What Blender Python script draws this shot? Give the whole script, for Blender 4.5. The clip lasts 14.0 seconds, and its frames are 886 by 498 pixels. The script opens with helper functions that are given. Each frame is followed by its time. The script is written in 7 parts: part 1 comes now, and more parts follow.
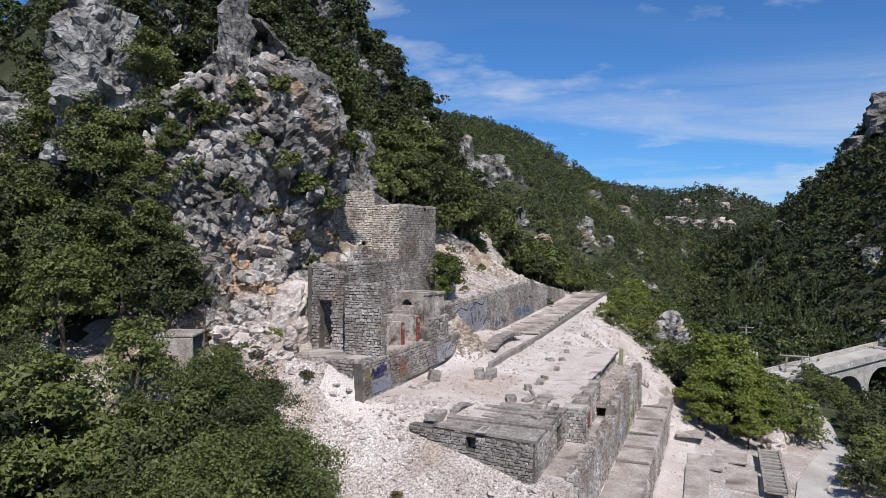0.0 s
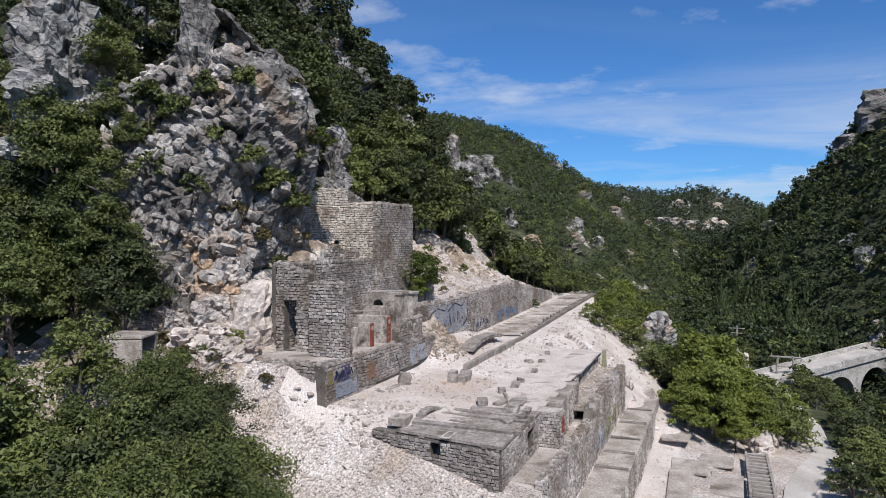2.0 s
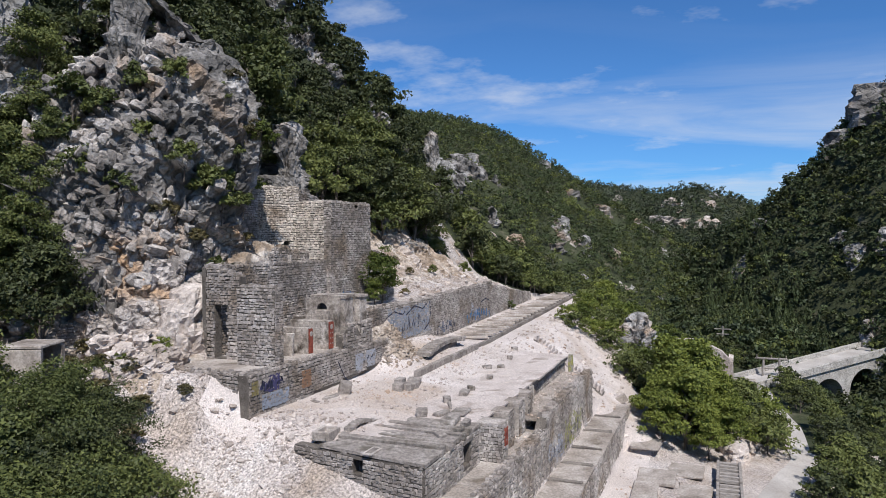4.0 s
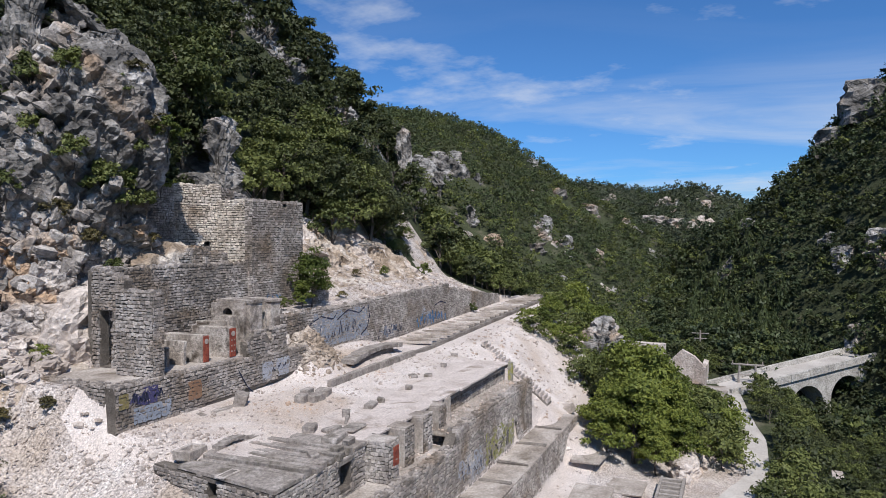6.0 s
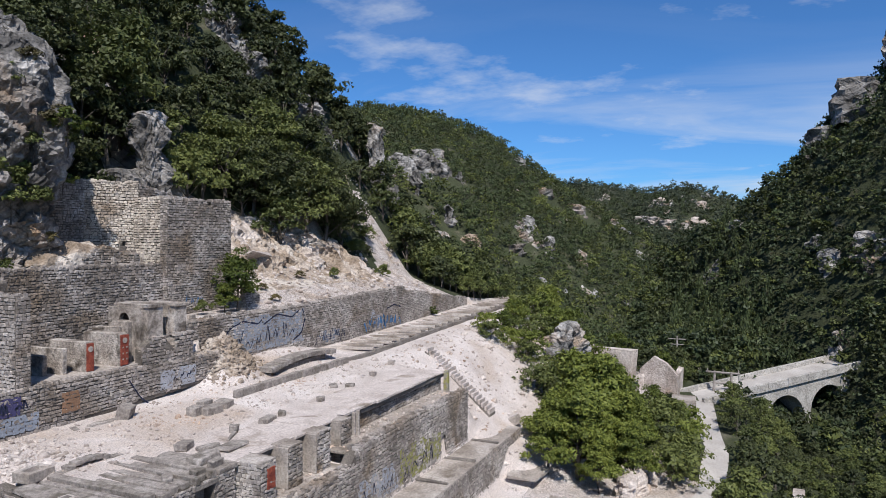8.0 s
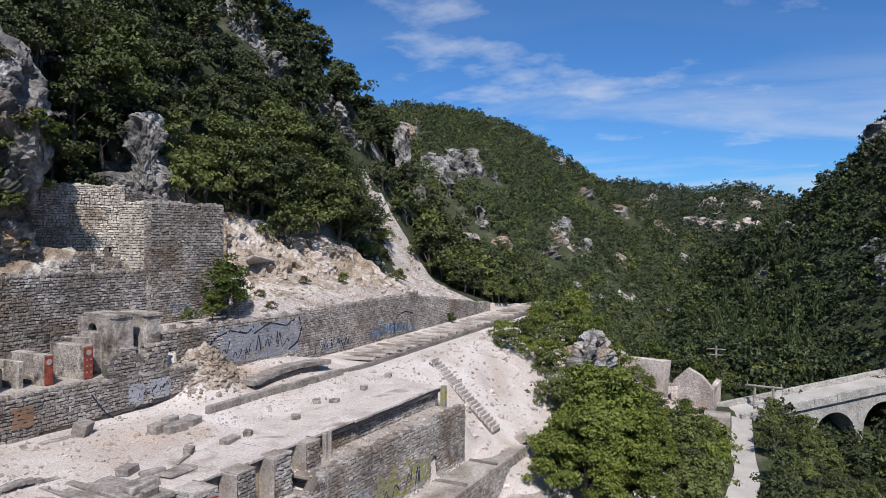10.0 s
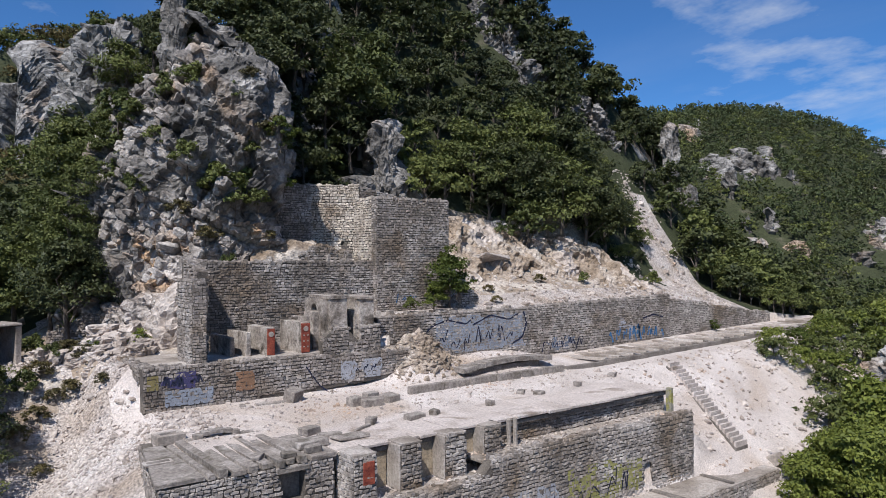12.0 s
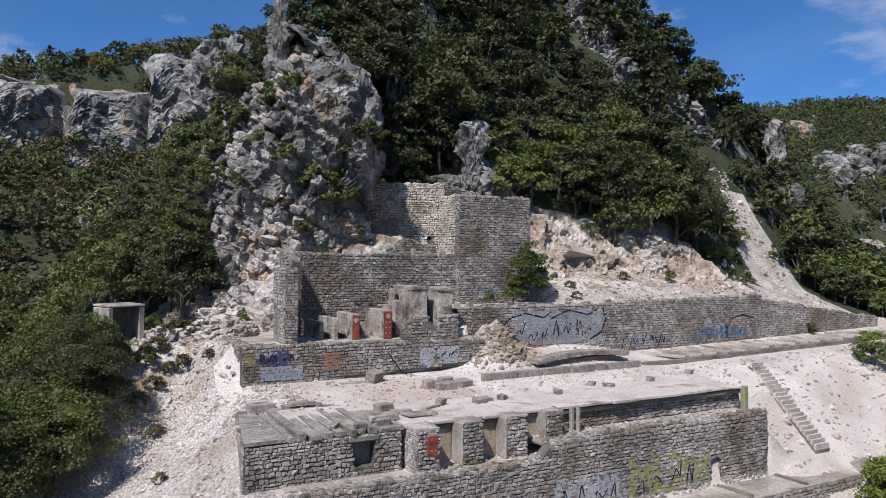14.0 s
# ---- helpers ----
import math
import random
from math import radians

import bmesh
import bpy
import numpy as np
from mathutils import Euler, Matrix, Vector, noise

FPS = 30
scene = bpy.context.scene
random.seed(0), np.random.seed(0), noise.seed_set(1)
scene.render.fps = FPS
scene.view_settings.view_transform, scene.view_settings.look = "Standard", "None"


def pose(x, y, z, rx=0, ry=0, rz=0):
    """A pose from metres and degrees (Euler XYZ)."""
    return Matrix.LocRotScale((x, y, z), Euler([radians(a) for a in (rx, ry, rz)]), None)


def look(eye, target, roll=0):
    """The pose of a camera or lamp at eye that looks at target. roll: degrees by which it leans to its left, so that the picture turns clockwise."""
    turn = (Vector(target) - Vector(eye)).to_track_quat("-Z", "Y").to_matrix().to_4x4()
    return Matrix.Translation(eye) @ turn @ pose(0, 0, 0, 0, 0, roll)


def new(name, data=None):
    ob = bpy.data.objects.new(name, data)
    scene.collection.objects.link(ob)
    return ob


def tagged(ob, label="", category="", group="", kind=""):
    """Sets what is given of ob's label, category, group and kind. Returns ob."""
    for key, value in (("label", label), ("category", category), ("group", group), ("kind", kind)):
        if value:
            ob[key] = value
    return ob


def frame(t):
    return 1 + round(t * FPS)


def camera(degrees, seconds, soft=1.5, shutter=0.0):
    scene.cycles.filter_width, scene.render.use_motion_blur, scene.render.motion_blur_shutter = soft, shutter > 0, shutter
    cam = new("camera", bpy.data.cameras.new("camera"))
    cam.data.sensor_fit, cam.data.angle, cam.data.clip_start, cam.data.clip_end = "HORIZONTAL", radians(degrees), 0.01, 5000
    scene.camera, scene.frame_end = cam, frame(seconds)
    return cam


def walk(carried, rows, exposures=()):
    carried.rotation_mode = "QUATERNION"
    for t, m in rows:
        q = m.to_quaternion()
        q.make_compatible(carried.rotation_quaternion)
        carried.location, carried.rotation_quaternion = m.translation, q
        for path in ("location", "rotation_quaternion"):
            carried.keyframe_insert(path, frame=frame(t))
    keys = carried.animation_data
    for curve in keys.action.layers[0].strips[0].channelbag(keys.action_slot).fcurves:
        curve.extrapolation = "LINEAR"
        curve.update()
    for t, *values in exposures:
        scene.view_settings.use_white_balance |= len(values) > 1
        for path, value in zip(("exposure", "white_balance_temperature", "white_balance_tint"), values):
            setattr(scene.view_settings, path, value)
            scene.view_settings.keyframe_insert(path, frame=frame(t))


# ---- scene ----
cam = camera(64.19, 14.0, soft=0.55)
# seconds, eye x y z, yaw, pitch, roll to the right
ROWS = [
    (0, -0.274, 1.059, 9.750, -68.36, -1.11, -0.32),
    (0.5, 0.181, 0.824, 9.646, -68.37, -1.04, -0.21),
    (1, 0.672, 0.620, 9.536, -68.45, -0.97, -0.13),
    (1.5, 1.292, 0.406, 9.423, -68.57, -0.88, -0.07),
    (2, 2.014, 0.184, 9.328, -68.62, -0.81, -0.04),
    (2.5, 2.869, -0.102, 9.242, -68.69, -0.74, 0.14),
    (3, 3.803, -0.506, 9.233, -68.65, -0.74, 0.21),
    (5.5, 9.166, -5.572, 9.407, -67.73, -0.87, 0.20),
    (6, 10.524, -6.658, 9.466, -67.44, -0.91, 0.06),
    (6.5, 11.836, -7.745, 9.476, -67.24, -0.90, -0.03),
    (7, 13.030, -8.795, 9.480, -67.01, -0.88, -0.08),
    (7.5, 14.249, -9.766, 9.513, -66.87, -0.88, -0.19),
    (10, 19.917, -12.969, 10.136, -62.07, -1.08, -0.47),
    (10.5, 21.114, -13.276, 9.593, -59.01, -0.63, -0.17),
    (11, 22.342, -14.070, 8.787, -52.56, -0.03, 0.13),
    (11.5, 24.123, -15.201, 8.121, -45.15, 0.56, 0.43),
    (12, 25.345, -16.375, 7.709, -37.42, 0.99, 0.41),
    (12.5, 25.681, -17.510, 7.487, -32.30, 1.20, 0.22),
    (13, 25.659, -18.369, 7.385, -29.83, 1.19, -0.07),
    (13.5, 25.655, -18.951, 7.372, -29.37, 1.07, -0.22),
    (14, 25.699, -19.393, 7.373, -28.61, 0.95, -0.48),
]
walk(cam, [(t, pose(x, y, z, 0, 0, yaw) @ pose(0, 0, 0, 90 + pitch, 0, 0) @ pose(0, 0, 0, 0, 0, -roll)) for t, x, y, z, yaw, pitch, roll in ROWS])

# ---- light ----
SUN = Vector((-0.64, -0.43, 1.0)).normalized()          # towards the sun
sun = new("sun", bpy.data.lights.new("sun", "SUN"))
sun.data.energy, sun.data.angle, sun.data.color = 5.0, radians(0.53), (1.0, 0.968, 0.92)
sun.matrix_world = look(SUN * 200, (0, 0, 0))

world = bpy.data.worlds.new("world")
scene.world = world
world.use_nodes = True
wn, wl = world.node_tree.nodes, world.node_tree.links
sky = wn.new("ShaderNodeTexSky")
sky.sky_type, sky.sun_disc = "NISHITA", False
sky.sun_elevation, sky.sun_rotation = math.asin(SUN.z), math.atan2(SUN.x, SUN.y)
sky.air_density, sky.dust_density, sky.ozone_density, sky.altitude = 0.75, 0.7, 5.0, 250
tc = wn.new("ShaderNodeTexCoord")
# thin drawn-out cirrus, flattened towards the horizon
sep = wn.new("ShaderNodeSeparateXYZ")
wl.new(tc.outputs["Generated"], sep.inputs[0])
lift = wn.new("ShaderNodeMath"); lift.operation, lift.inputs[1].default_value = "ADD", 0.16
wl.new(sep.outputs["Z"], lift.inputs[0])
dx = wn.new("ShaderNodeMath"); dx.operation = "DIVIDE"
dy = wn.new("ShaderNodeMath"); dy.operation = "DIVIDE"
wl.new(sep.outputs["X"], dx.inputs[0]); wl.new(lift.outputs[0], dx.inputs[1])
wl.new(sep.outputs["Y"], dy.inputs[0]); wl.new(lift.outputs[0], dy.inputs[1])
com = wn.new("ShaderNodeCombineXYZ")
wl.new(dx.outputs[0], com.inputs[0]); wl.new(dy.outputs[0], com.inputs[1])
mp = wn.new("ShaderNodeMapping")
mp.inputs["Rotation"].default_value = (0, 0, radians(24)); mp.inputs["Scale"].default_value = (0.75, 0.36, 1)
mp.inputs["Location"].default_value = (1.35, 0.55, 0)
wl.new(com.outputs[0], mp.inputs[0])
cl = wn.new("ShaderNodeTexNoise")
cl.inputs["Scale"].default_value, cl.inputs["Detail"].default_value, cl.inputs["Roughness"].default_value = 1.9, 7, 0.58
cl.inputs["Distortion"].default_value = 0.5
wl.new(mp.outputs[0], cl.inputs["Vector"])
cr = wn.new("ShaderNodeValToRGB")
cr.color_ramp.elements[0].position, cr.color_ramp.elements[1].position = 0.46, 0.74
cr.color_ramp.elements[0].color, cr.color_ramp.elements[1].color = (0, 0, 0, 1), (0.75, 0.75, 0.75, 1)
wl.new(cl.outputs["Fac"], cr.inputs[0])
mix = wn.new("ShaderNodeMix"); mix.data_type = "RGBA"
deep = wn.new("ShaderNodeMix"); deep.data_type, deep.blend_type = "RGBA", "MULTIPLY"
deep.inputs["Factor"].default_value, deep.inputs["B"].default_value = 1.0, (0.54, 0.93, 1.25, 1)
wl.new(sky.outputs[0], deep.inputs["A"])
low_sky = wn.new("ShaderNodeMapRange")
low_sky.inputs["From Min"].default_value, low_sky.inputs["From Max"].default_value = 0.14, 0.24
low_sky.inputs["To Min"].default_value, low_sky.inputs["To Max"].default_value = 1.0, 0.06
wl.new(sep.outputs["Z"], low_sky.inputs[0])
thin = wn.new("ShaderNodeMath"); thin.operation = "MULTIPLY"
wl.new(cr.outputs[0], thin.inputs[0]); wl.new(low_sky.outputs[0], thin.inputs[1])
wl.new(thin.outputs[0], mix.inputs["Factor"]); wl.new(deep.outputs["Result"], mix.inputs["A"])
mix.inputs["B"].default_value = (6.2, 6.7, 7.6, 1)
# small puffs of cloud
pf = wn.new("ShaderNodeTexNoise")
pf.inputs["Scale"].default_value, pf.inputs["Detail"].default_value, pf.inputs["Roughness"].default_value = 1.9, 6, 0.6
pm = wn.new("ShaderNodeMapping")
pm.inputs["Location"].default_value, pm.inputs["Scale"].default_value = (0.35, 2.1, 0), (1.0, 0.8, 1)
wl.new(com.outputs[0], pm.inputs[0]); wl.new(pm.outputs[0], pf.inputs["Vector"])
pr = wn.new("ShaderNodeValToRGB")
pr.color_ramp.elements[0].position, pr.color_ramp.elements[1].position = 0.555, 0.74
pr.color_ramp.elements[0].color, pr.color_ramp.elements[1].color = (0, 0, 0, 1), (0.6, 0.6, 0.6, 1)
wl.new(pf.outputs["Fac"], pr.inputs[0])
puff = wn.new("ShaderNodeMix"); puff.data_type = "RGBA"
wl.new(pr.outputs[0], puff.inputs["Factor"]); wl.new(mix.outputs["Result"], puff.inputs["A"])
puff.inputs["B"].default_value = (6.6, 7.0, 7.7, 1)
wl.new(puff.outputs["Result"], wn["Background"].inputs["Color"])
wn["Background"].inputs["Strength"].default_value = 0.102
scene.view_settings.exposure = 0.07

# ---- materials ----
def ramp(nodes, stops):
    r = nodes.new("ShaderNodeValToRGB")
    while len(r.color_ramp.elements) < len(stops):
        r.color_ramp.elements.new(0.5)
    for e, (p, c) in zip(r.color_ramp.elements, stops):
        e.position, e.color = p, (*c, 1)
    return r


BED = Vector((0.42, -0.28, 0.86)).normalized()             # normal of the limestone beds, which dip towards the works
JOINTS = BED.to_track_quat("Z", "Y").to_euler()


def mineral(name, stops, scale=0.6, fine=9.0, fine_amount=0.45, rough=0.9, bump=0.3, bump_scale=14.0, vary=0.0, island=False,
            stain=None, stain_scale=0.25, stain_cut=(0.52, 0.68), stretch=(1, 1, 1), crack=0.0, crack_scale=1.2, metal=0.0):
    """A stony surface: a broad tone, a fine grain, optional stains and cracks, and relief, in metres of the world."""
    m = bpy.data.materials.new(name)
    m.use_nodes = True
    n, l = m.node_tree.nodes, m.node_tree.links
    b = n["Principled BSDF"]
    b.inputs["Roughness"].default_value, b.inputs["Metallic"].default_value = rough, metal
    b.inputs["Specular IOR Level"].default_value = 0.25
    geo = n.new("ShaderNodeNewGeometry")
    mp = n.new("ShaderNodeMapping")
    mp.inputs["Scale"].default_value = stretch
    l.new(geo.outputs["Position"], mp.inputs[0])
    big = n.new("ShaderNodeTexNoise")
    big.inputs["Scale"].default_value, big.inputs["Detail"].default_value = scale, 5
    l.new(mp.outputs[0], big.inputs["Vector"])
    r = ramp(n, [(p, (c[0] * 1.015, c[1] * 0.995, c[2])) for p, c in stops])
    l.new(big.outputs["Fac"], r.inputs[0])
    col = r.outputs[0]
    if stain:
        sn = n.new("ShaderNodeTexNoise")
        sn.inputs["Scale"].default_value, sn.inputs["Detail"].default_value, sn.inputs["Distortion"].default_value = stain_scale, 6, 0.6
        l.new(mp.outputs[0], sn.inputs["Vector"])
        sr = ramp(n, [(stain_cut[0], (0, 0, 0)), (stain_cut[1], (1, 1, 1))])
        l.new(sn.outputs["Fac"], sr.inputs[0])
        mx = n.new("ShaderNodeMix"); mx.data_type = "RGBA"
        l.new(sr.outputs[0], mx.inputs["Factor"]); l.new(col, mx.inputs["A"])
        mx.inputs["B"].default_value = (*stain, 1)
        col = mx.outputs["Result"]
    fn = n.new("ShaderNodeTexNoise")
    fn.inputs["Scale"].default_value, fn.inputs["Detail"].default_value, fn.inputs["Roughness"].default_value = fine, 6, 0.7
    l.new(mp.outputs[0], fn.inputs["Vector"])
    fr = n.new("ShaderNodeMapRange")
    fr.inputs["From Min"].default_value, fr.inputs["From Max"].default_value = 0.3, 0.7
    fr.inputs["To Min"].default_value, fr.inputs["To Max"].default_value = 1 - fine_amount, 1 + fine_amount
    l.new(fn.outputs["Fac"], fr.inputs[0])
    fac = fr.outputs[0]
    if vary:
        src = geo.outputs["Random Per Island"] if island else n.new("ShaderNodeObjectInfo").outputs["Random"]
        vr = n.new("ShaderNodeMapRange")
        vr.inputs["To Min"].default_value, vr.inputs["To Max"].default_value = 1 - vary, 1 + vary
        l.new(src, vr.inputs[0])
        mu = n.new("ShaderNodeMath"); mu.operation = "MULTIPLY"
        l.new(fac, mu.inputs[0]); l.new(vr.outputs[0], mu.inputs[1])
        fac = mu.outputs[0]
    height = fn.outputs["Fac"]
    if crack:
        # joints: cells drawn out along the beds, at two sizes
        turn = n.new("ShaderNodeMapping")
        turn.vector_type = "TEXTURE"
        turn.inputs["Rotation"].default_value = JOINTS
        l.new(geo.outputs["Position"], turn.inputs[0])
        wob = n.new("ShaderNodeTexNoise")
        wob.inputs["Scale"].default_value, wob.inputs["Detail"].default_value = 0.35, 4
        l.new(geo.outputs["Position"], wob.inputs["Vector"])
        shift = n.new("ShaderNodeVectorMath"); shift.operation = "MULTIPLY_ADD"
        shift.inputs[1].default_value = (2.4, 2.4, 2.4)
        l.new(wob.outputs["Color"], shift.inputs[0]); l.new(turn.outputs[0], shift.inputs[2])
        for size, amount in ((1.0, crack), (2.7, crack * 0.4)):
            sq = n.new("ShaderNodeVectorMath"); sq.operation = "MULTIPLY"
            sq.inputs[1].default_value = (crack_scale * size * 0.75, crack_scale * size * 0.75, crack_scale * size * 1.5)
            l.new(shift.outputs[0], sq.inputs[0])
            vo = n.new("ShaderNodeTexVoronoi")
            vo.feature = "DISTANCE_TO_EDGE"
            vo.inputs["Scale"].default_value = 1.0
            l.new(sq.outputs[0], vo.inputs["Vector"])
            cr_ = n.new("ShaderNodeMapRange")
            cr_.inputs["From Max"].default_value = 0.085
            cr_.inputs["To Min"].default_value = 1 - amount
            l.new(vo.outputs["Distance"], cr_.inputs[0])
            mu = n.new("ShaderNodeMath"); mu.operation = "MULTIPLY"
            l.new(fac, mu.inputs[0]); l.new(cr_.outputs[0], mu.inputs[1])
            fac = mu.outputs[0]
            ad = n.new("ShaderNodeMath"); ad.operation = "MULTIPLY_ADD"
            ad.inputs[1].default_value = 1.6
            l.new(cr_.outputs[0], ad.inputs[0]); l.new(height, ad.inputs[2])
            height = ad.outputs[0]
    sc = n.new("ShaderNodeVectorMath"); sc.operation = "SCALE"
    l.new(col, sc.inputs[0]); l.new(fac, sc.inputs["Scale"])
    l.new(sc.outputs[0], b.inputs["Base Color"])
    bn = n.new("ShaderNodeTexNoise")
    bn.inputs["Scale"].default_value, bn.inputs["Detail"].default_value = bump_scale, 4
    l.new(mp.outputs[0], bn.inputs["Vector"])
    ah = n.new("ShaderNodeMath"); ah.operation = "ADD"
    l.new(bn.outputs["Fac"], ah.inputs[0]); l.new(height, ah.inputs[1])
    bp = n.new("ShaderNodeBump")
    bp.inputs["Strength"].default_value, bp.inputs["Distance"].default_value = bump, 0.12
    l.new(ah.outputs[0], bp.inputs["Height"]); l.new(bp.outputs[0], b.inputs["Normal"])
    return m


def leaf(name, dark, light, trans=0.25, rough=0.6):
    m = bpy.data.materials.new(name)
    m.use_nodes = True
    n, l = m.node_tree.nodes, m.node_tree.links
    b = n["Principled BSDF"]
    b.inputs["Roughness"].default_value = rough
    b.inputs["Specular IOR Level"].default_value = 0.3
    geo, inf = n.new("ShaderNodeNewGeometry"), n.new("ShaderNodeObjectInfo")
    no = n.new("ShaderNodeTexNoise")
    no.inputs["Scale"].default_value, no.inputs["Detail"].default_value = 0.16, 3
    l.new(geo.outputs["Position"], no.inputs["Vector"])
    ad = n.new("ShaderNodeMath"); ad.operation = "MULTIPLY_ADD"
    ad.inputs[1].default_value = 0.45
    l.new(geo.outputs["Random Per Island"], ad.inputs[0]); l.new(no.outputs["Fac"], ad.inputs[2])
    a2 = n.new("ShaderNodeMath"); a2.operation = "MULTIPLY_ADD"
    a2.inputs[1].default_value = 0.35
    l.new(inf.outputs["Random"], a2.inputs[0]); l.new(ad.outputs[0], a2.inputs[2])
    r = ramp(n, [(0.45, dark), (0.95, tuple((p + q) / 2 for p, q in zip(dark, light))), (1.0, light)])
    l.new(a2.outputs[0], r.inputs[0])
    l.new(r.outputs[0], b.inputs["Base Color"])
    tr = n.new("ShaderNodeBsdfTranslucent")
    l.new(r.outputs[0], tr.inputs["Color"])
    ms = n.new("ShaderNodeMixShader")
    ms.inputs[0].default_value = trans
    l.new(b.outputs[0], ms.inputs[1]); l.new(tr.outputs[0], ms.inputs[2])
    l.new(ms.outputs[0], n["Material Output"].inputs["Surface"])
    return m


M_GRAVEL = mineral("white_gravel", [(0.3, (0.36, 0.31, 0.28)), (0.55, (0.49, 0.44, 0.41)), (0.75, (0.60, 0.56, 0.535))], scale=0.35, fine=8.5,
                   fine_amount=0.85, bump=0.9, bump_scale=8, stain=(0.34, 0.265, 0.20), stain_scale=0.2, stain_cut=(0.50, 0.72))
M_FINE = mineral("crushed_limestone", [(0.3, (0.44, 0.385, 0.35)), (0.55, (0.57, 0.51, 0.475)), (0.75, (0.66, 0.61, 0.58))], scale=0.3, fine=13, fine_amount=0.42, bump=0.6, bump_scale=11,
                 stain=(0.42, 0.325, 0.255), stain_scale=0.16, stain_cut=(0.54, 0.74))
M_SOIL = mineral("forest_soil", [(0.3, (0.026, 0.033, 0.015)), (0.6, (0.045, 0.052, 0.026)), (0.78, (0.12, 0.11, 0.08))], scale=0.3, fine=3, bump=0.6,
                 bump_scale=3)
M_ROCK = mineral("grey_limestone", [(0.28, (0.10, 0.098, 0.095)), (0.48, (0.23, 0.224, 0.216)), (0.68, (0.42, 0.408, 0.392))], scale=0.45, fine=3.2,
                 fine_amount=0.4, bump=0.9, bump_scale=5, stain=(0.40, 0.29, 0.21), stain_scale=0.16, stain_cut=(0.51, 0.68), crack=0.5, crack_scale=0.62)
M_ROCKW = mineral("fresh_limestone", [(0.28, (0.27, 0.225, 0.19)), (0.5, (0.44, 0.385, 0.345)), (0.72, (0.60, 0.545, 0.505))], scale=0.5, fine=4,
                  fine_amount=0.35, bump=0.8, bump_scale=6, stain=(0.45, 0.30, 0.20), stain_scale=0.2, stain_cut=(0.58, 0.74), vary=0.2, island=True)
M_BEDS = mineral("bedded_pale_limestone", [(0.28, (0.22, 0.185, 0.16)), (0.5, (0.38, 0.34, 0.31)), (0.72, (0.55, 0.51, 0.48))], scale=0.5, fine=4,
                 fine_amount=0.5, bump=0.9, bump_scale=6, stain=(0.42, 0.28, 0.18), stain_scale=0.22, stain_cut=(0.54, 0.7), crack=0.45, crack_scale=0.8)
M_CRAG = mineral("weathered_crag_limestone", [(0.30, (0.06, 0.057, 0.054)), (0.50, (0.175, 0.165, 0.155)), (0.70, (0.42, 0.40, 0.38))], scale=0.45, fine=3.2,
                 fine_amount=0.5, bump=0.9, bump_scale=5, stain=(0.36, 0.25, 0.17), stain_scale=0.15, stain_cut=(0.58, 0.74), crack=0.4, crack_scale=0.5)
M_BLOCKS = mineral("jointed_limestone", [(0.28, (0.085, 0.076, 0.069)), (0.48, (0.235, 0.212, 0.193)), (0.66, (0.50, 0.462, 0.43))], scale=0.45, fine=5,
                   fine_amount=0.5, bump=0.9, bump_scale=7, vary=0.18, island=True, stain=(0.42, 0.31, 0.23), stain_scale=0.15, stain_cut=(0.54, 0.7))
M_STONE = mineral("wall_stone", [(0.3, (0.19, 0.165, 0.145)), (0.5, (0.30, 0.268, 0.243)), (0.72, (0.44, 0.405, 0.375))], scale=0.5, fine=16, fine_amount=0.3,
                  bump=0.4, bump_scale=22, vary=0.36, island=True, stain=(0.20, 0.15, 0.11), stain_scale=0.28, stain_cut=(0.52, 0.7))
M_STONE1 = mineral("wall_stone_single", [(0.3, (0.19, 0.165, 0.145)), (0.5, (0.30, 0.268, 0.243)), (0.72, (0.44, 0.405, 0.375))], scale=0.5, fine=16,
                   fine_amount=0.3, bump=0.4, bump_scale=22, vary=0.36, stain=(0.20, 0.15, 0.11), stain_scale=0.28, stain_cut=(0.52, 0.7))
# Brighter copy of wall_stone, with sunlight put into its colour.
M_SUNLIT = mineral("sunlit_pale_stone", [(0.3, (0.36, 0.31, 0.26)), (0.5, (0.52, 0.465, 0.40)), (0.72, (0.66, 0.61, 0.55))], scale=0.6, fine=14, fine_amount=0.3,
                 bump=0.4, bump_scale=20, vary=0.35, island=True, stain=(0.26, 0.20, 0.15), stain_scale=0.4, stain_cut=(0.55, 0.72))
M_MORTAR = mineral("dark_mortar", [(0.3, (0.07, 0.06, 0.052)), (0.7, (0.17, 0.15, 0.13))], scale=1.2, fine=14, bump=0.5, bump_scale=18)
M_OCHRE = mineral("ochre_rubble", [(0.3, (0.19, 0.145, 0.105)), (0.5, (0.31, 0.25, 0.195)), (0.72, (0.44, 0.38, 0.325))], scale=0.6, fine=4.5, fine_amount=0.5, bump=0.9, bump_scale=5,
                  stain=(0.50, 0.44, 0.39), stain_scale=0.3, stain_cut=(0.5, 0.62))
M_DUST = mineral("dusty_concrete", [(0.3, (0.40, 0.345, 0.31)), (0.5, (0.51, 0.45, 0.415)), (0.72, (0.60, 0.54, 0.505))], scale=0.5, fine=8, fine_amount=0.35, bump=0.4, bump_scale=16,
                 stain=(0.25, 0.20, 0.165), stain_scale=0.5, stain_cut=(0.54, 0.7))
M_CONC = mineral("weathered_concrete", [(0.3, (0.25, 0.215, 0.185)), (0.5, (0.36, 0.32, 0.285)), (0.72, (0.47, 0.43, 0.395))], scale=0.5, fine=7,
                 fine_amount=0.4, bump=0.4, bump_scale=20, stain=(0.16, 0.13, 0.105), stain_scale=0.45, stain_cut=(0.5, 0.7))
